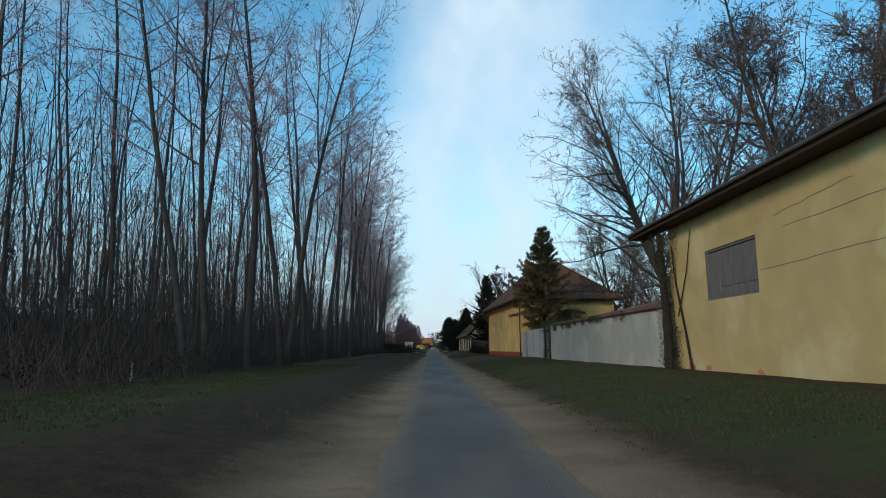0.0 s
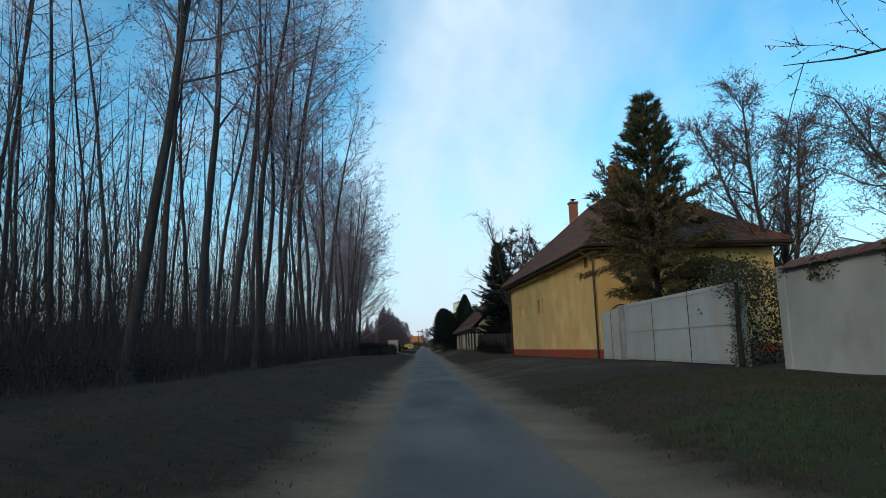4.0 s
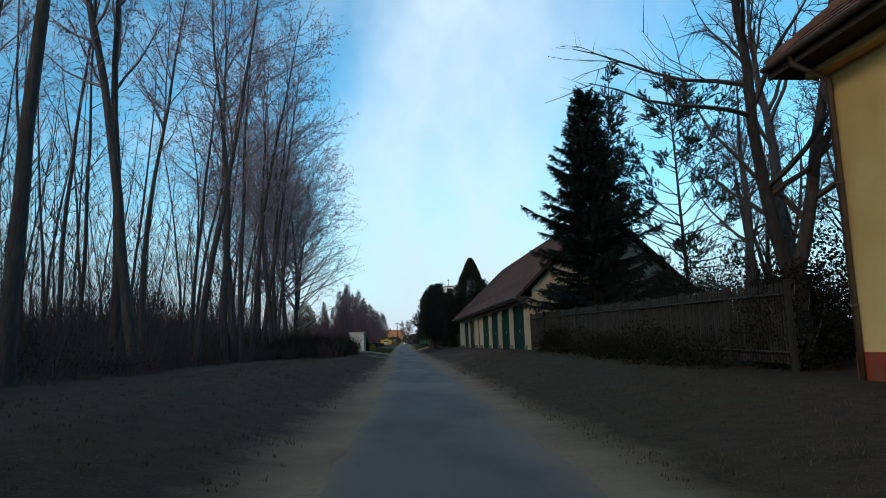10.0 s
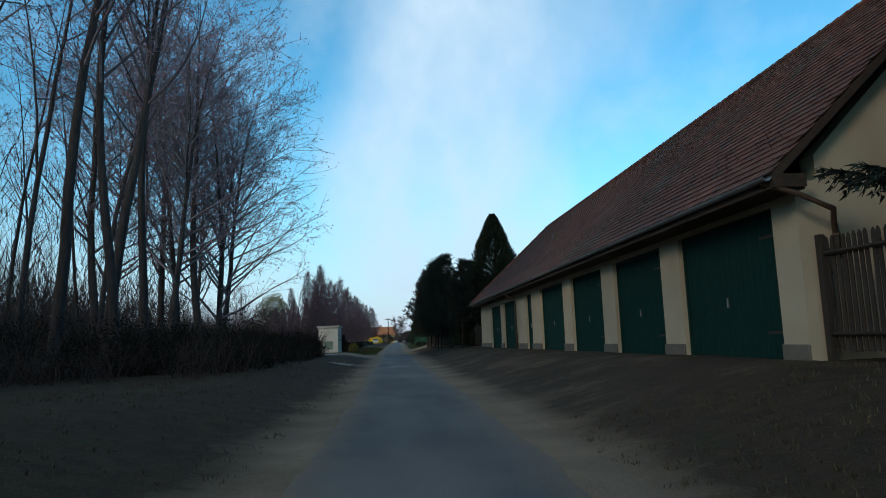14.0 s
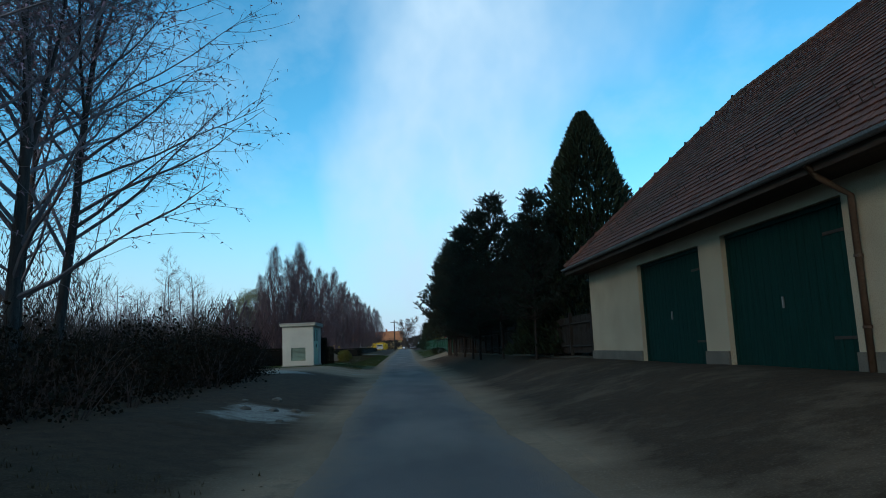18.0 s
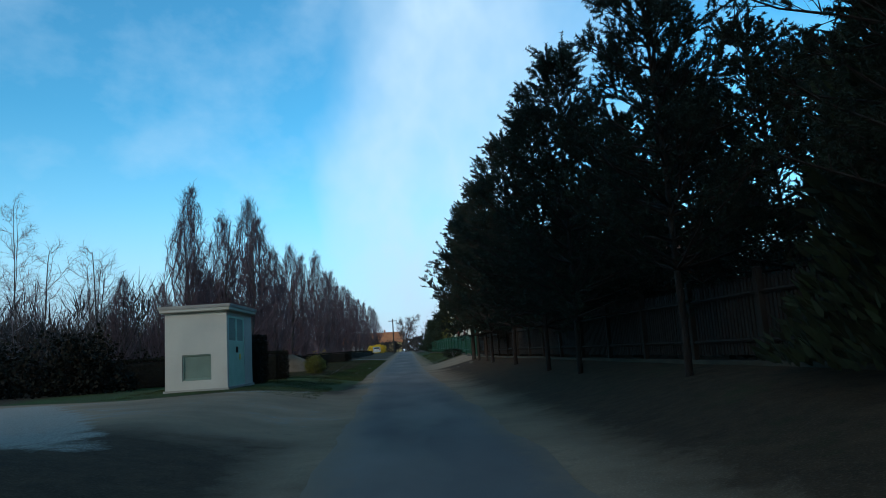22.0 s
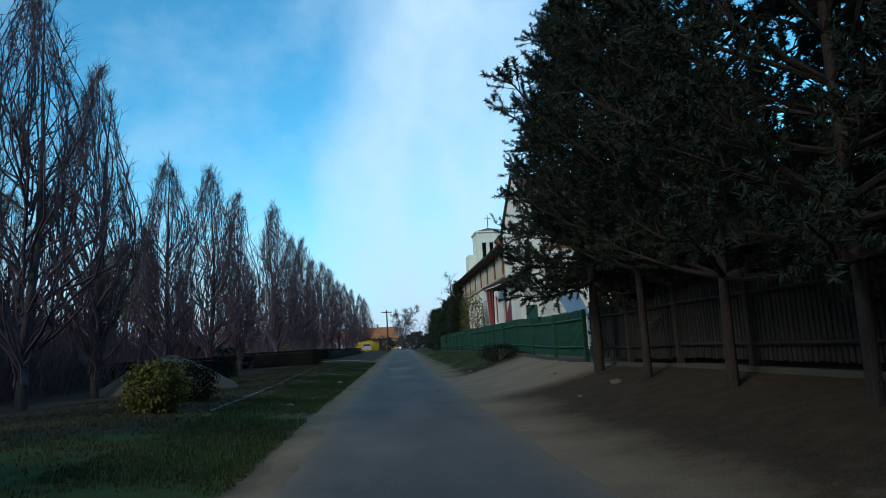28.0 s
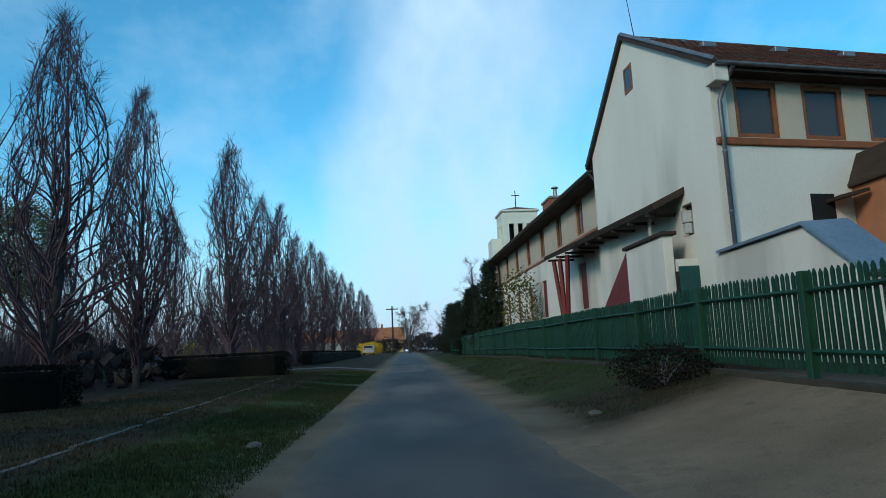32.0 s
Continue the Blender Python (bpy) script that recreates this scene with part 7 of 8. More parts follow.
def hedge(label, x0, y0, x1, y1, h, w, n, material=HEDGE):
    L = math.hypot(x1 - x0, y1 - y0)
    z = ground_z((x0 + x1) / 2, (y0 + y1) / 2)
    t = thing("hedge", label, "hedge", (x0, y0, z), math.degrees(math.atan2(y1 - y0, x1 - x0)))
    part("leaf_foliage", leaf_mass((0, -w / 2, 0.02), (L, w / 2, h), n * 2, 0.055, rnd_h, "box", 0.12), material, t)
    # Added inner block whose black colour stands for shade behind the leaves.
    part("core", soft_box((0.1, -w / 2 + 0.1, -0.05), (L - 0.1, w / 2 - 0.1, h - 0.1), 0.1), HEDGE_SHADE, t)
    return t


hedge("tall dark clipped hedge across the lawn", -20.0, 244.0, -9.8, 244.4, 1.55, 1.2, 9000)
hedge("dark clipped hedge crossing the lawn", -9.7, 246.0, -3.5, 243.4, 1.05, 1.0, 6000)
hedge("low dark hedge near the road", -4.6, 262.0, -2.6, 300.0, 0.9, 1.0, 9000)
hedge("tall dark clipped evergreen beside the kiosk", -6.0, 192.9, -3.8, 192.9, 1.8, 1.1, 5000)
hedge("dark hedge behind the kiosk", -13.0, 197.6, -4.0, 198.4, 1.25, 1.3, 13000)
hedge("dark hedge behind the earth heap", -15.0, 224.5, -6.4, 228.0, 1.0, 1.0, 6000)


def bush(name, label, at, size, n, material, leafsize=0.07):
    x, y = at
    z = ground_z(x, y)
    t = thing(name, label, "bush", (x, y, z))
    a, b, h = size
    part("leaf_foliage", leaf_mass((-a, -b, -h * 0.1), (a, b, h), n, leafsize, rnd_h, "ball", 0.35), material, t)
    for k in range(7):
        g = Geo()
        limb(g, (0, 0, -0.05), Vector((rnd_h.uniform(-0.5, 0.5), rnd_h.uniform(-0.5, 0.5), 1)), h * 0.8, 0.02, 0.006, rnd_h, 4, 4, 0.2)
        part("stem", g, TWIG, t)
    return t


bush("dark_bush", "dark round bush beside the golden thuja", (-3.6, 210.6), (0.7, 0.7, 1.0), 6500, HEDGE, 0.04)
bush("golden_thuja", "small round golden-green thuja on the lawn", (-3.4, 207.4), (0.62, 0.62, 1.1), 5200, GOLDBUSH, 0.06)
bush("forsythia", "forsythia bush in full yellow bloom", (-12.6, 262.0), (1.4, 1.2, 2.2), 3200, FORSYTHIA, 0.1)
bush("forsythia", "forsythia bush in full yellow bloom", (-9.0, 268.0), (1.2, 1.2, 1.8), 2600, FORSYTHIA, 0.1)
bush("forsythia", "large forsythia in bloom at the end of the road", (-1.6, 326.0), (2.2, 1.8, 2.1), 2600, FORSYTHIA, 0.16)
bush("dark_bush", "low dark leafless bush before the fence", (6.3, 222.4), (1.0, 0.8, 0.75), 4200, HEDGE, 0.04)
ball_trunk, ball_twigs = Geo(), Geo()
limb(ball_trunk, (0, 0, -0.2), (0, 0, 1), 6.2, 0.2, 0.12, rnd_h, 6, 8, 0.04)
for k in range(170):
    d = unit(rnd_h)
    d.z = abs(d.z) * 1.1 - 0.25
    limb(ball_twigs, (0, 0, rnd_h.uniform(5.4, 7.6)), d, rnd_h.uniform(2.0, 3.4), 0.04, 0.008, rnd_h, 4, 3, 0.15, 0.03)
willow = thing("willow_tree", "ball-headed willow with young brown-green leaves", "tree", (-20.6, 253.0, 0.3))
part("trunk", ball_trunk, BARK, willow, "", True)
part("branchwork", ball_twigs, BRAMBLE, willow)
part("leaf_foliage", leaf_mass((-2.9, -2.9, 4.6), (2.9, 2.9, 11.4), 15000, 0.13, rnd_h, "ball", 0.3), WILLOW, willow)
bush("leafing_shrub", "slender shrub with fresh yellow-green leaves", (8.3, 245.0), (1.1, 1.3, 4.4), 2600, GOLDBUSH, 0.1)


def soil_mound():
    g = Geo()
    n, rings = 26, 9
    for r in range(rings + 1):
        f = r / rings
        for k in range(n):
            w = 2 * math.pi * k / n
            rr = (1 - f) * (1 + 0.16 * noise.noise((math.cos(w) * 1.3, math.sin(w) * 1.3, 5)))
            x, y = -6.5 + 2.6 * rr * math.cos(w), 218.4 + 2.0 * rr * math.sin(w)
            z = ground_z(x, y) - 0.05 + 1.3 * (1 - (1 - f) ** 1.5) + 0.08 * noise.noise((x * 2.2, y * 2.2, 0)) * min(1, r)
            g.v.append((x, y, z))
    g.f = [(r * n + k, r * n + (k + 1) % n, (r + 1) * n + (k + 1) % n, (r + 1) * n + k) for r in range(rings) for k in range(n)]
    solid("soil_mound", g, EARTH, "heap of bare brown excavated earth on the lawn", "heap", "", "", True)


soil_mound()


def undergrowth():
    stems, buds = Geo(), Geo()
    rnd = random.Random(31)
    for i in range(760):
        y = rnd.uniform(2, 163)
        x = -9.0 - abs(rnd.gauss(0, 3.0)) + lerp(ROAD_X, y) * 0.3
        if i > 480:
            y = rnd.uniform(136, 172)
            x = rnd.uniform(-17, -4.2)
        twig_bush(stems, buds if i % 2 else None, (x, y, ground_z(x, y)), rnd, rnd.uniform(0.7, 1.7), 9, 0.8)
    for i in range(420):
        y = rnd.uniform(14, 146)
        x = -11.0 - rnd.random() * 26 + lerp(ROAD_X, y) * 0.6
        twig_bush(stems, None, (x, y, ground_z(x, y)), rnd, rnd.uniform(1.6, 4.2), 6, 0.35)
    ob = solid("undergrowth", stems, BRAMBLE, "tangled bare brambles and saplings at the wood's edge", "undergrowth", "stuff")
    part("bramble_foliage", buds, HEDGE, ob, "", False, "stuff")


def wood_twigs():
    """Countless thin saplings and low branches that fill the depth of the wood."""
    g = Geo()
    rnd = random.Random(91)
    for i in range(135000):
        y = rnd.uniform(12, 166)
        x = -12.0 - rnd.random() * 48
        z = ground_z(x, y) + 9.0 * rnd.random() ** 1.7
        wisp(g, Vector((x, y, z)), (unit(rnd) * 0.55 + Vector((0, 0, 1))).normalized(), rnd.uniform(0.8, 2.2), rnd.uniform(0.01, 0.024), rnd)
    solid("wood_saplings", g, BRAMBLE, "thin saplings and low branches in the depth of the wood", "undergrowth", "stuff")


undergrowth()
wood_twigs()
# distant scrub and woods on the open left side
s_mesh = [poplar_meshes(48, 7, 2, 0.05, 0.009, 0.06, 0, 1.9), poplar_meshes(49, 8, 2, 0.05, 0.009, 0.05, 0, 1.7)]
items_t, items_c = [], []
rnd_s = random.Random(77)
for i in range(230):
    x, y = (rnd_s.uniform(-70, -19), rnd_s.uniform(196, 275)) if i < 150 else (rnd_s.uniform(-60, -15), rnd_s.uniform(214, 232))
    m = pose(x, y, 0.3, 0, 0, rnd_s.uniform(0, 360)) @ Matrix.Scale(rnd_s.uniform(0.65, 1.2), 4)
    k = rnd_s.randrange(2)
    items_t.append((s_mesh[k][0], m))
    items_c.append((s_mesh[k][1], m))
joined("scrub_trunks", items_t, BARK, "trunks of the distant bare scrub wood", "woodland")
joined("scrub_branches", items_c, TWIG, "branches of the distant bare scrub wood", "woodland")
birch = [poplar_meshes(54, 20, 3, 0.02, 0.006, 0.14, 0.0, 0.85)[:2], poplar_meshes(56, 20, 2, 0.03, 0.006, 0.1, 0.0, 1.2)[:2]]
plant("lone_tree", birch[0], ("trunk", "crown"), "slender bare tree alone on the open ground", "tree", (-16.7, 199.9, 0.4), 0, 0.47)
for x, y, s, tr in ((-27.5, 214.0, 1.0, 20), (-24.6, 217.0, 0.95, 130), (-19.0, 214.5, 0.82, 210), (-31.5, 215.0, 0.88, 300), (-35.5, 221.0, 1.05, 70), (-21.8, 222.0, 0.9, 160)):
    plant("field_tree", birch[1], ("trunk", "crown"), "pale bare young tree beyond the side road", "tree", (x, y, 0.35), tr, s * 0.42, "field trees")


# ---------------------------------------------------------------- ivy
def ivy(name, label, boxes, n, seed, stems=()):
    rnd = random.Random(seed)
    t = thing(name, label, "ivy")
    g = Geo()
    for lo, hi, k in boxes:
        for i in range(int(n * k * 1.6)):
            p = Vector([rnd.uniform(a, b) for a, b in zip(lo, hi)])
            leaf(g, p, rnd, rnd.uniform(0.035, 0.08))
    part("leaf_foliage", g, IVY, t)
    s = Geo()
    for pts, r in stems:
        s.tube(pts, [r * (1 - 0.6 * i / len(pts)) for i in range(len(pts))], 6)
    if s.f:
        part("stem", s, PINE_BARK, t)
    return t


ivy("ivy_climber", "thick ivy-clad trunk growing against the barn corner", [((8.0, 28.2, 0.35), (8.7, 29.4, 2.2), 0.8), ((8.05, 28.6, 2.0), (8.6, 29.5, 4.6), 1.0), ((7.9, 28.2, 4.4), (8.7, 30.0, 6.2), 1.1)], 900, 1,
    [([(8.25, 28.7, 0.2), (8.3, 28.8, 1.4), (8.35, 29.0, 3.0), (8.3, 29.2, 4.6), (8.4, 29.5, 6.2)], 0.24), ([(8.6, 27.2, 0.3), (8.68, 27.9, 2.0), (8.66, 28.6, 4.0), (8.6, 28.7, 5.6)], 0.05), ([(8.66, 28.5, 2.6), (8.68, 27.4, 4.4), (8.68, 26.8, 6.0)], 0.03)])
rnd_i = random.Random(3)
wall_ivy = []
for k in range(24):
    y = 34 + 22 * rnd_i.random() ** 0.8
    d = rnd_i.uniform(0.12, 0.4)
    wall_ivy.append(((8.42, y, 3.05 - d), (8.58, y + rnd_i.uniform(0.3, 1.0), 3.22), rnd_i.uniform(0.03, 0.1)))
ivy("wall_ivy", "brown ivy hanging over the coping of the white wall", wall_ivy, 900, 2)
ivy("gate_ivy", "bushy dark ivy on the gate post", [((8.3, 57.6, 0.35), (8.8, 59.0, 1.2), 0.5), ((8.35, 58.0, 1.0), (8.8, 58.9, 2.8), 0.6), ((8.2, 57.0, 2.6), (9.0, 59.6, 3.6), 1.2)], 800, 3,
    [([(8.45, 58.3, 0.3), (8.5, 58.4, 1.6), (8.45, 58.2, 3.0)], 0.1)])
bush("ivy_mass", "brown-green ivy sprawling over the house end", (13.6, 72.4), (2.2, 1.2, 5.2), 6000, IVY, 0.13)
bush("ivy_mass", "brown ivy thicket at the garden gate", (10.4, 61.5), (1.6, 2.2, 3.9), 4200, IVY, 0.1)
bush("evergreen_shrub", "dark shrub against the house end wall", (9.0, 105.2), (1.0, 1.6, 2.6), 6000, HEDGE, 0.06)
bush("evergreen_shrub", "dark tall shrub behind the picket fence", (11.2, 115.5), (1.8, 2.0, 2.0), 12000, HEDGE, 0.045)
bush("evergreen_shrub", "dark shrub behind the picket fence", (10.6, 107.8), (1.3, 1.6, 2.4), 5600, HEDGE, 0.06)


# ---------------------------------------------------------------- dark thicket behind the grove
def thicket(name, label, lo, hi, n, size, material):
    g = leaf_mass(lo, hi, n, size, random.Random(int(lo[1])), "box", 0.25)
    z0 = lo[2]
    g.v = [(x, y, z0 + (z - z0) * max(0.35, 0.8 + 0.75 * noise.noise((x * 0.28, y * 0.28, 7)) + 0.3 * noise.noise((x * 1.1, y * 1.1, 2)))) for x, y, z in g.v]
    ob = solid(name, g, material, label, "thicket", "stuff")
    return ob


def twig_mass(name, label, lo, hi, n, width, material, length=(0.6, 1.6)):
    """A far bare thicket of thin upright twigs with an uneven top."""
    rnd = random.Random(int(abs(lo[0]) * 7 + hi[1]))
    g = Geo()
    for i in range(n):
        x, y = rnd.uniform(lo[0], hi[0]), rnd.uniform(lo[1], hi[1])
        top = (hi[2] - lo[2]) * max(0.2, 0.7 + 0.9 * noise.noise((x * 0.16, y * 0.16, 5)) + 0.3 * noise.noise((x * 0.7, y * 0.7, 1)))
        z = lo[2] + top * rnd.random() ** 1.25
        wisp(g, Vector((x, y, z - 0.3)), (unit(rnd) * 0.6 + Vector((0, 0, 1))).normalized(), rnd.uniform(*length), width, rnd)
    return solid(name, g, material, label, "thicket", "stuff")


def scrub(name, label, x0, x1, y0, y1, n, height, material, leaves=560, size=1.0):
    """Low bramble clumps, each a ragged dome of small leaves and stems."""
    rnd = random.Random(int(y0 * 3 + n))
    g = Geo()
    for i in range(n):
        x, y = rnd.uniform(x0, x1), rnd.uniform(y0, y1)
        r, h, z = rnd.uniform(0.6, 1.3), height * rnd.uniform(0.35, 1.4), ground_z(x, y)
        for k in range(leaves):
            u = unit(rnd)
            s = rnd.uniform(0.75, 1.05) * (1 + 0.25 * noise.noise((u.x * 2 + i, u.y * 2, u.z * 2)))
            leaf(g, Vector((x + u.x * r * s, y + u.y * r * s, z + abs(u.z) * h * s)), rnd, size * rnd.uniform(0.045, 0.095))
        for k in range(26):
            w = rnd.uniform(0, 6.283)
            wisp(g, Vector((x + math.cos(w) * r * 0.6, y + math.sin(w) * r * 0.6, z + h * 0.4)), Vector((math.cos(w) * 0.5, math.sin(w) * 0.5, 1)).normalized(), h * rnd.uniform(0.5, 1.1), 0.008, rnd)
    return solid(name, g, material, label, "thicket", "stuff")


# Added backdrop, not a known hedge: keeps sky light out of the grove.
thicket("thicket", "added dark evergreen backdrop that blocks the sky behind the pine grove", (20.5, 166.0, 0.5), (23.0, 213.0, 4.5), 9000, 0.4, SPRUCE)
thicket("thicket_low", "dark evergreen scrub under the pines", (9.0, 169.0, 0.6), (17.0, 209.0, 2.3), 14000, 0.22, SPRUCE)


# ---------------------------------------------------------------- the far end of the road
def utility_pole(x, y, h):
    z = ground_z(x, y)
    t = thing("utility_pole", "wooden utility pole with a crossarm", "pole", (x, y, z))
    g = Geo()
    g.tube([(0, 0, -0.3), (0, 0, h)], [0.15, 0.11], 8)
    part("pole", g, BROWN_FENCE, t)
    part("crossarm", soft_box((-0.95, -0.06, h - 0.55), (0.95, 0.06, h - 0.4), 0.02), BROWN_FENCE, t)
    for dx in (-0.8, -0.3, 0.3, 0.8):
        q = Geo()
        q.tube([(dx, 0, h - 0.4), (dx, 0, h - 0.22)], [0.04, 0.05], 6)
        part("insulator", q, GATE_WHITE, t)
    return t


utility_pole(2.2, 318.0, 7.6)


def cottage(x, y, turn, L, D, wall_h, ridge, wall_mat, label):
    z = ground_z(x, y) - 0.1
    t = thing("cottage", label, "house", (x, y, z), turn)
    wins = [(1.0 + k * 2.4, 2.0 + k * 2.4) for k in range(int((L - 1) / 2.4))]
    g = Geo()
    g.wall((0, 0, 0), (1, 0, 0), L, wall_h, 0.3, [(a, b, 1.0, 2.2) for a, b in wins], (0, 1, 0))
    part("front_wall", g, wall_mat, t)
    part("rear_wall", box((0, D - 0.3, 0), (L, D, wall_h)), wall_mat, t)
    for xx in (0, L - 0.3):
        g = Geo()
        g.prism([(0.302, 0), (D - 0.302, 0), (D - 0.302, wall_h), (D / 2, ridge - 0.1), (0.302, wall_h)], 0, xx, xx + 0.3)
        part("gable_wall", g, wall_mat, t)
    for a, b in wins:
        w = part("window", frame_ring("y", 0.08, a, b, 1.0, 2.2, 0.08, 0.06), GATE_WHITE, t)
        part("pane", box((a + 0.08, 0.11, 1.08), (b - 0.08, 0.12, 2.12)), GLASS, w)
    slope_sheet(t, "roof", [(-0.4, -0.4, wall_h - 0.15), (L + 0.4, -0.4, wall_h - 0.15), (L + 0.4, D / 2, ridge), (-0.4, D / 2, ridge)], ORANGE_ROOF, 0.12)
    slope_sheet(t, "roof", [(-0.4, D + 0.4, wall_h - 0.15), (L + 0.4, D + 0.4, wall_h - 0.15), (L + 0.4, D / 2, ridge + 0.003), (-0.4, D / 2, ridge + 0.003)], ORANGE_ROOF, 0.12)
    part("chimney", box((L * 0.6, D / 2 - 0.3, ridge - 0.6), (L * 0.6 + 0.5, D / 2 + 0.2, ridge + 0.8)), BRICK, t)
    return t


cottage(-8.0, 372.0, 0, 13.0, 8.0, 3.0, 6.0, CREAM, "far cottage with an orange tiled roof")
cottage(-16.0, 352.0, -8, 9.0, 7.0, 2.8, 5.2, WHITE, "white far cottage with an orange roof")
plant("round_tree", spreading_meshes(55, 9.5, 3, 0.35, 2, 1.0), ("trunk", "crown", "bud_foliage"), "round-headed bare tree at the end of the road", "tree", (5.2, 335, ground_z(5.2, 335)), 40)
plant("far_tree", g_mid[1], ("trunk", "crown", "bud_foliage"), "bare tree leaning out beyond the firs", "tree", (10.5, 279, ground_z(10.5, 279)), 40, 0.85)
for k, (x, y) in enumerate(((1.5, 352), (8, 345), (13, 340), (-4, 340), (18, 330))):
    bush("far_bush", "dark bare shrubbery closing the road's end", (x, y), (3.5, 2.5, 3.2 + (k % 2)), 2600, BRAMBLE, 0.25)


def parked_car(x, y, turn, paint, label):
    """A small hatchback: body, cabin glass, lights, wheels."""
    z = ground_z(x, y)
    t = thing("parked_car", label, "car", (x, y, z), turn)
    g = Geo()
    prof = [(-2.0, 0.32), (1.98, 0.32), (2.05, 0.72), (1.85, 0.82), (1.05, 0.95), (0.5, 1.4), (-1.15, 1.46), (-1.75, 1.1), (-1.97, 0.95), (-2.05, 0.6)]
    g.prism(prof, 0, -0.8, 0.8)
    part("body", g, paint, t)
    part("rear_window", box((-0.62, -1.86, 1.02), (0.62, -1.6, 1.36)), GLASS, t)
    for sx in (-1, 1):
        for ya, yb in ((-1.2, -0.35), (-0.27, 0.55)):
            part("side_window", box((sx * 0.803 - 0.006, ya, 1.0), (sx * 0.803 + 0.006, yb, 1.34)), GLASS, t)
        part("tail_light", box((sx * 0.62 - 0.12, -2.07, 0.75), (sx * 0.62 + 0.12, -1.98, 0.94)), OXIDE, t)
        part("headlight", box((sx * 0.6 - 0.14, 1.93, 0.64), (sx * 0.6 + 0.14, 2.055, 0.78)), GATE_WHITE, t)
        for yy in (-1.25, 1.3):
            q = Geo()
            q.tube([(sx * 0.66, yy, 0.3), (sx * 0.82, yy, 0.3)], [0.3, 0.3], 14)
            w = part("wheel", q, RUBBER, t)
            q = Geo()
            q.tube([(sx * 0.82, yy, 0.3), (sx * 0.832, yy, 0.3)], [0.18, 0.18], 10)
            part("rim", q, ZINC, w)
    return t


parked_car(-1.6, 318.0, 0, GATE_WHITE, "small pale car parked at the far roadside")
parked_car(12.9, 112.2, 20, CAR_BLUE, "dark blue car parked in the yard behind the house")

# far woods that close the horizon
far_t, far_c = [], []
rnd_f = random.Random(15)
for i in range(150):
    if i < 70:
        x, y = rnd_f.uniform(-130, -22), rnd_f.uniform(215, 330)
    elif i < 110:
        x, y = rnd_f.uniform(-90, -6), rnd_f.uniform(380, 430)
    else:
        x, y = rnd_f.uniform(10, 90), rnd_f.uniform(345, 420)
    m = pose(x, y, 0.3, 0, 0, rnd_f.uniform(0, 360)) @ Matrix.Scale(rnd_f.uniform(0.7, 1.4), 4)
    k = rnd_f.randrange(2)
    far_t.append((s_mesh[k][0], m))
    far_c.append((s_mesh[k][1], m))
joined("far_wood_trunks", far_t, BARK, "trunks of the bare woods on the horizon", "woodland")
joined("far_wood_branches", far_c, TWIG, "branches of the bare woods on the horizon", "woodland")
thicket("far_thicket", "low dark scrub along the open ground", (-120.0, 236.0, 0.2), (-16.0, 246.0, 2.0), 9000, 0.5, BRAMBLE)
thicket("horizon_scrub", "low scrub on the horizon behind the cottages", (-160.0, 425.0, 0.8), (140.0, 440.0, 5.0), 9000, 1.3, BRAMBLE)
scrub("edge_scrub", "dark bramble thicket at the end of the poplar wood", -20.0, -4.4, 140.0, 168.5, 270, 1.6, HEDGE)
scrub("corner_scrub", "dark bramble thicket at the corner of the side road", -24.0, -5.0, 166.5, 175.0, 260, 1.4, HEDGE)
twig_mass("field_wood", "brown-grey bare wood beyond the side road", (-78.0, 202.0, 0.3), (-14.5, 240.0, 5.6), 140000, 0.036, BRAMBLE)
twig_mass("corner_wood", "brown-grey bare wood behind the end of the poplars", (-90.0, 168.0, 0.3), (-22.0, 202.0, 9.0), 130000, 0.036, BRAMBLE)
twig_mass("poplar_suckers", "bare suckers and brush along the poplar row", (-14.5, 206.0, 0.2), (-10.4, 243.0, 3.3), 18000, 0.012, PURPLE_TWIG)
twig_mass("poplar_brush", "bare brush along the far poplar row", (-13.5, 248.0, 0.2), (-5.4, 300.0, 3.6), 17000, 0.012, PURPLE_TWIG)
twig_mass("horizon_wood", "grey-brown bare wood on the horizon", (-150.0, 290.0, 0.3), (-16.0, 330.0, 9.0), 40000, 0.06, BRAMBLE, (1.2, 2.6))
twig_mass("near_wood_scrub", "tangled bare scrub among the poplar trunks", (-34.0, 22.0, 0.3), (-10.0, 162.0, 2.6), 95000, 0.012, BRAMBLE, (0.4, 1.2))
thicket("deep_scrub", "dark scrub far beyond the poplar wood", (-110.0, -20.0, 0.3), (-84.0, 190.0, 8.0), 16000, 1.0, HEDGE)
thicket("wood_floor_scrub", "brown bramble scrub between the poplar trunks", (-34.0, 20.0, 0.3), (-31.0, 160.0, 1.9), 12000, 0.3, BRAMBLE)
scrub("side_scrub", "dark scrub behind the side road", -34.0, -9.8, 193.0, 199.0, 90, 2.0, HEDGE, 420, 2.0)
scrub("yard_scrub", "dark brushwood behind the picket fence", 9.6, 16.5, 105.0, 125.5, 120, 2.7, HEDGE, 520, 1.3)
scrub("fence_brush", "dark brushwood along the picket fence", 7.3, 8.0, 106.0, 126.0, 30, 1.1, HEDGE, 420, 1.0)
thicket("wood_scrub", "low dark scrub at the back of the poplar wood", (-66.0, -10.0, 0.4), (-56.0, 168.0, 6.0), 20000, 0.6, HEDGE)


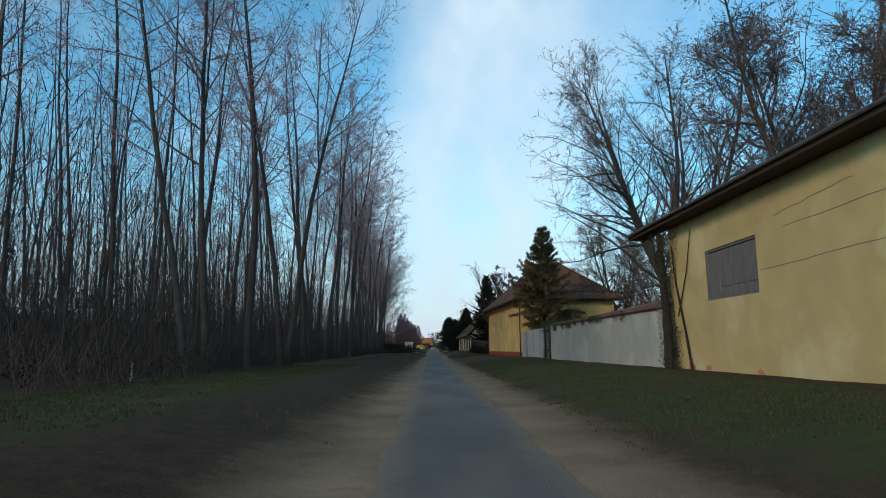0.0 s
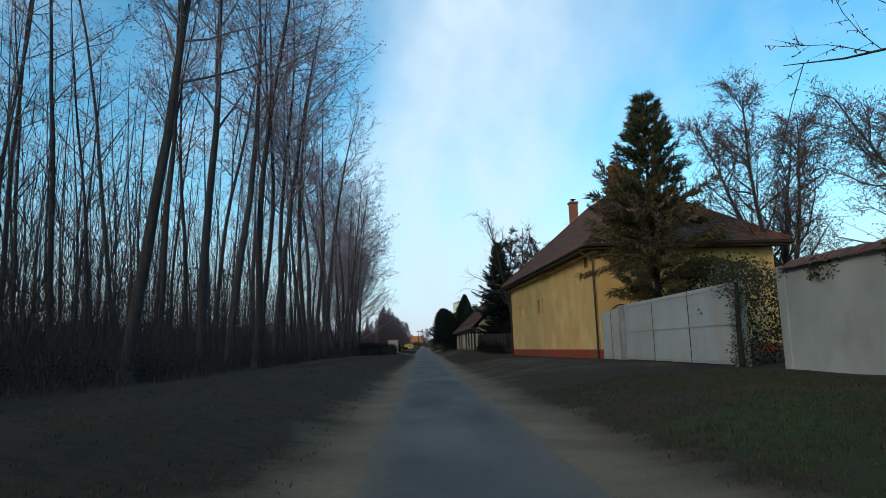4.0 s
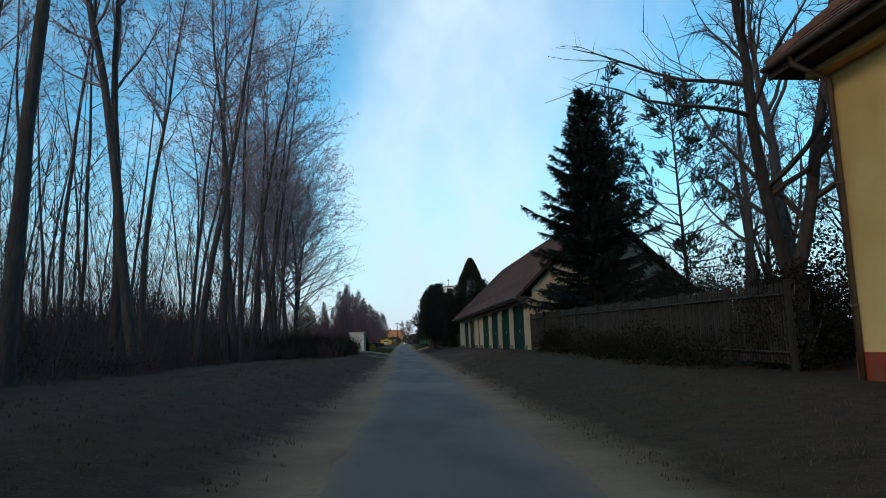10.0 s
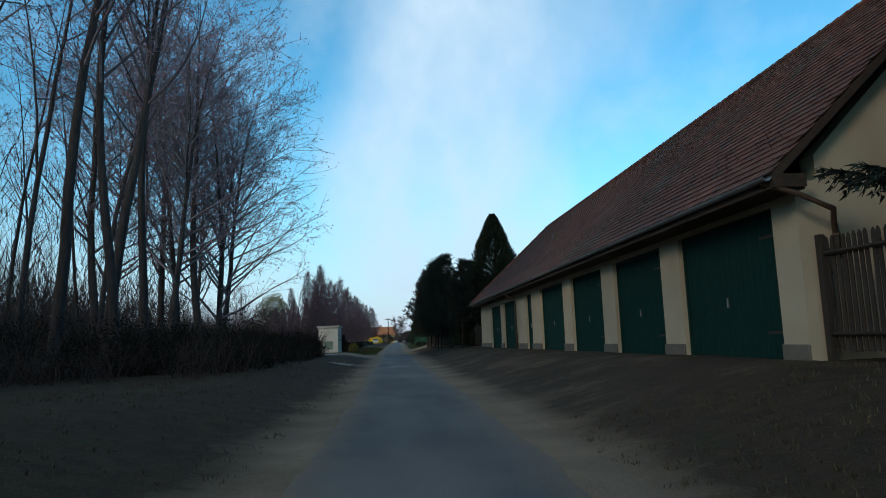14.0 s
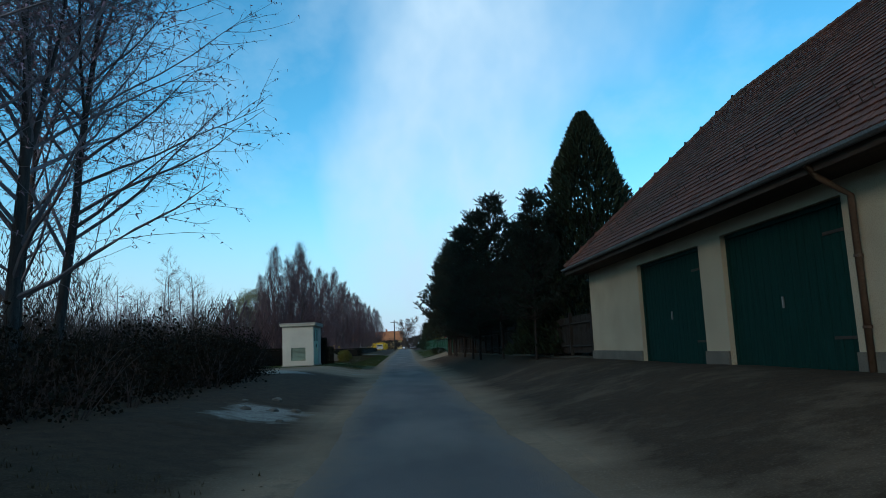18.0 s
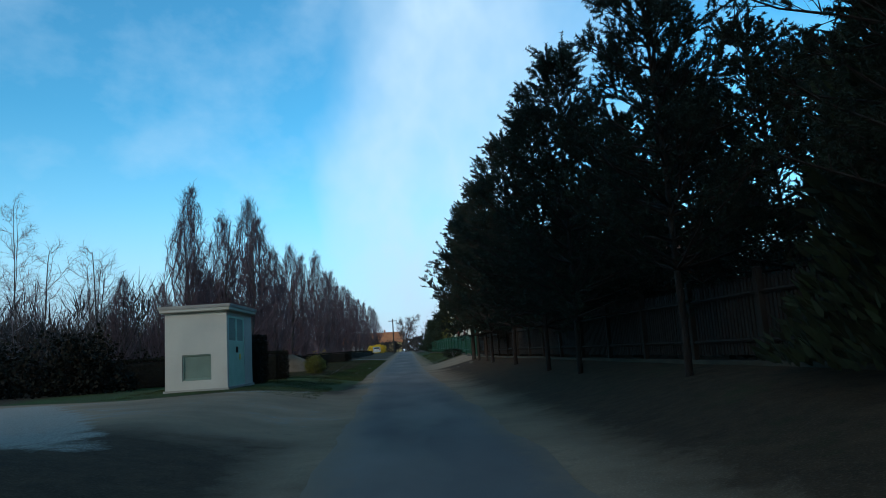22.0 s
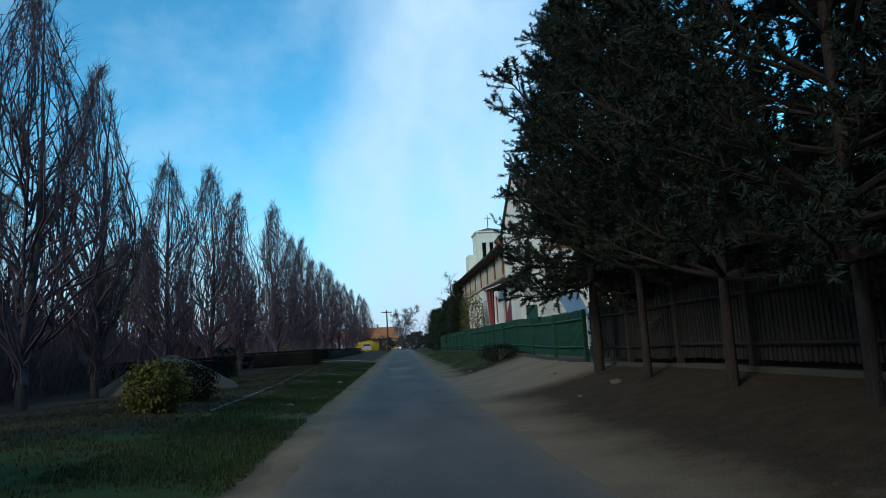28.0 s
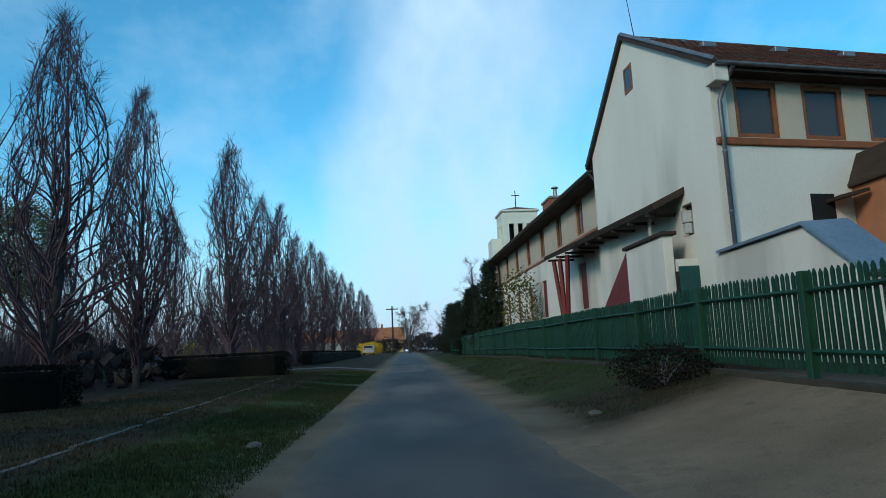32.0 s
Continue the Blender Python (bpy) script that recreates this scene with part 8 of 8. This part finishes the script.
# ---------------------------------------------------------------- grass, litter, stones
def grass(name, label, areas, material, seed, h=0.16):
    rnd = random.Random(seed)
    g = Geo()
    for (x0, x1, y0, y1, n) in areas:
        for i in range(n):
            y = rnd.uniform(y0, y1)
            x = lerp(ROAD_X, y) + rnd.uniform(x0, x1)
            if noise.noise((x * 0.45, y * 0.45, seed)) < -0.25 + 0.5 * (rnd.random() - 0.5):
                continue
            z = ground_z(x, y)
            for b in range(5):
                w = rnd.uniform(0, 6.283)
                p = Vector((x + rnd.uniform(-0.07, 0.07), y + rnd.uniform(-0.07, 0.07), z - 0.01))
                d = Vector((math.cos(w) * 0.5, math.sin(w) * 0.5, 1)).normalized() * h * rnd.uniform(0.5, 1.3)
                s = Vector((-math.sin(w), math.cos(w), 0)) * 0.008
                n0 = len(g.v)
                g.v += [tuple(p - s), tuple(p + s), tuple(p + d)]
                g.f.append((n0, n0 + 1, n0 + 2))
    return solid(name, g, material, label, "grass", "stuff")


grass("green_grass", "short green spring grass on the verges", [(2.4, 8.5, 8, 56, 16000), (-8.5, -4.5, 8, 40, 8000), (-9, -2.8, 186.2, 200, 8000), (-4.0, -2.1, 200, 250, 34000), (-8, -4.0, 200, 250, 9000), (2.6, 5.0, 221, 262, 7000)], GRASS, 1, 0.06)
grass("dry_grass", "dry pale grass and weeds along the road", [(-7.5, -1.9, 10, 152, 9000), (1.9, 6.5, 88, 128, 4000), (-9, -3.8, 202, 246, 14000), (2.2, 8.0, 8, 56, 7000)], DRYGRASS, 2, 0.07)


def litter():
    g = Geo()
    rnd = random.Random(44)
    for i in range(4200):
        y = rnd.uniform(4, 168)
        x = lerp(ROAD_X, y) + (rnd.uniform(-11, -1.7) if rnd.random() < 0.6 else rnd.uniform(1.9, 7) if y < 126 else -8)
        w, r, z = rnd.uniform(0, 6.283), rnd.uniform(0.012, 0.028), ground_z(x, y) + 0.015
        c, q = math.cos(w) * r, math.sin(w) * r
        g.face((x - c, y - q, z), (x + q * 0.6, y - c * 0.6, z + 0.006), (x + c, y + q, z), (x - q * 0.6, y + c * 0.6, z + 0.01))
    solid("leaf_litter", g, LITTER, "dead leaves scattered over the verges", "leaves", "stuff")


litter()


def stone(x, y, r, seed, material, label):
    rnd = random.Random(seed)
    bm = bmesh.new()
    bmesh.ops.create_icosphere(bm, subdivisions=2, radius=r)
    for v in bm.verts:
        v.co *= 1 + 0.35 * noise.noise(v.co * (1.6 / r) + Vector((seed, 0, 0)))
        v.co.z *= 0.55
    g = Geo()
    bm.verts.index_update()
    g.v = [(v.co.x + x, v.co.y + y, v.co.z + ground_z(x, y) + r * 0.2) for v in bm.verts]
    g.f = [tuple(v.index for v in f.verts) for f in bm.faces]
    bm.free()
    solid("stone", g, material, label, "stone", "", "verge stones")


rnd_st = random.Random(66)
for k in range(16):
    y = (158 + rnd_st.uniform(-2, 3)) if k < 8 else rnd_st.uniform(205, 225)
    x = rnd_st.uniform(-2.8, -0.9) if k < 8 else lerp(ROAD_X, y) + rnd_st.choice((-1, 1)) * rnd_st.uniform(2.2, 4.2)
    stone(x, y, rnd_st.uniform(0.05, 0.13), k, GRAVEL, "pale broken stone lying on the verge")
g = Geo()
for k in range(-8, 24):
    y = 216 + k
    x = -2.65 - 0.5 * k / 24
    g.box((x - 0.04, y + 0.01, ground_z(x, y) - 0.1), (x + 0.04, y + 0.99, ground_z(x, y) + 0.02))
solid("lawn_edging", g, PAVING, "narrow concrete edging strip along the lawn", "edging", "structure")
patch("cross_path", PAVING, [(-10, 253.6), (0.8, 253.2), (0.8, 254.6), (-10, 255.0)], "pale concrete path crossing the lawn", "path", 0.03, 14, 0.03, 12)
g = Geo()
g.tube([(-10.4, 20.0, 0.3), (-10.4, 20.0, 1.1)], [0.03, 0.03], 6)
solid("marker_stake", g, GATE_WHITE, "white marker stake at the wood's edge", "stake")
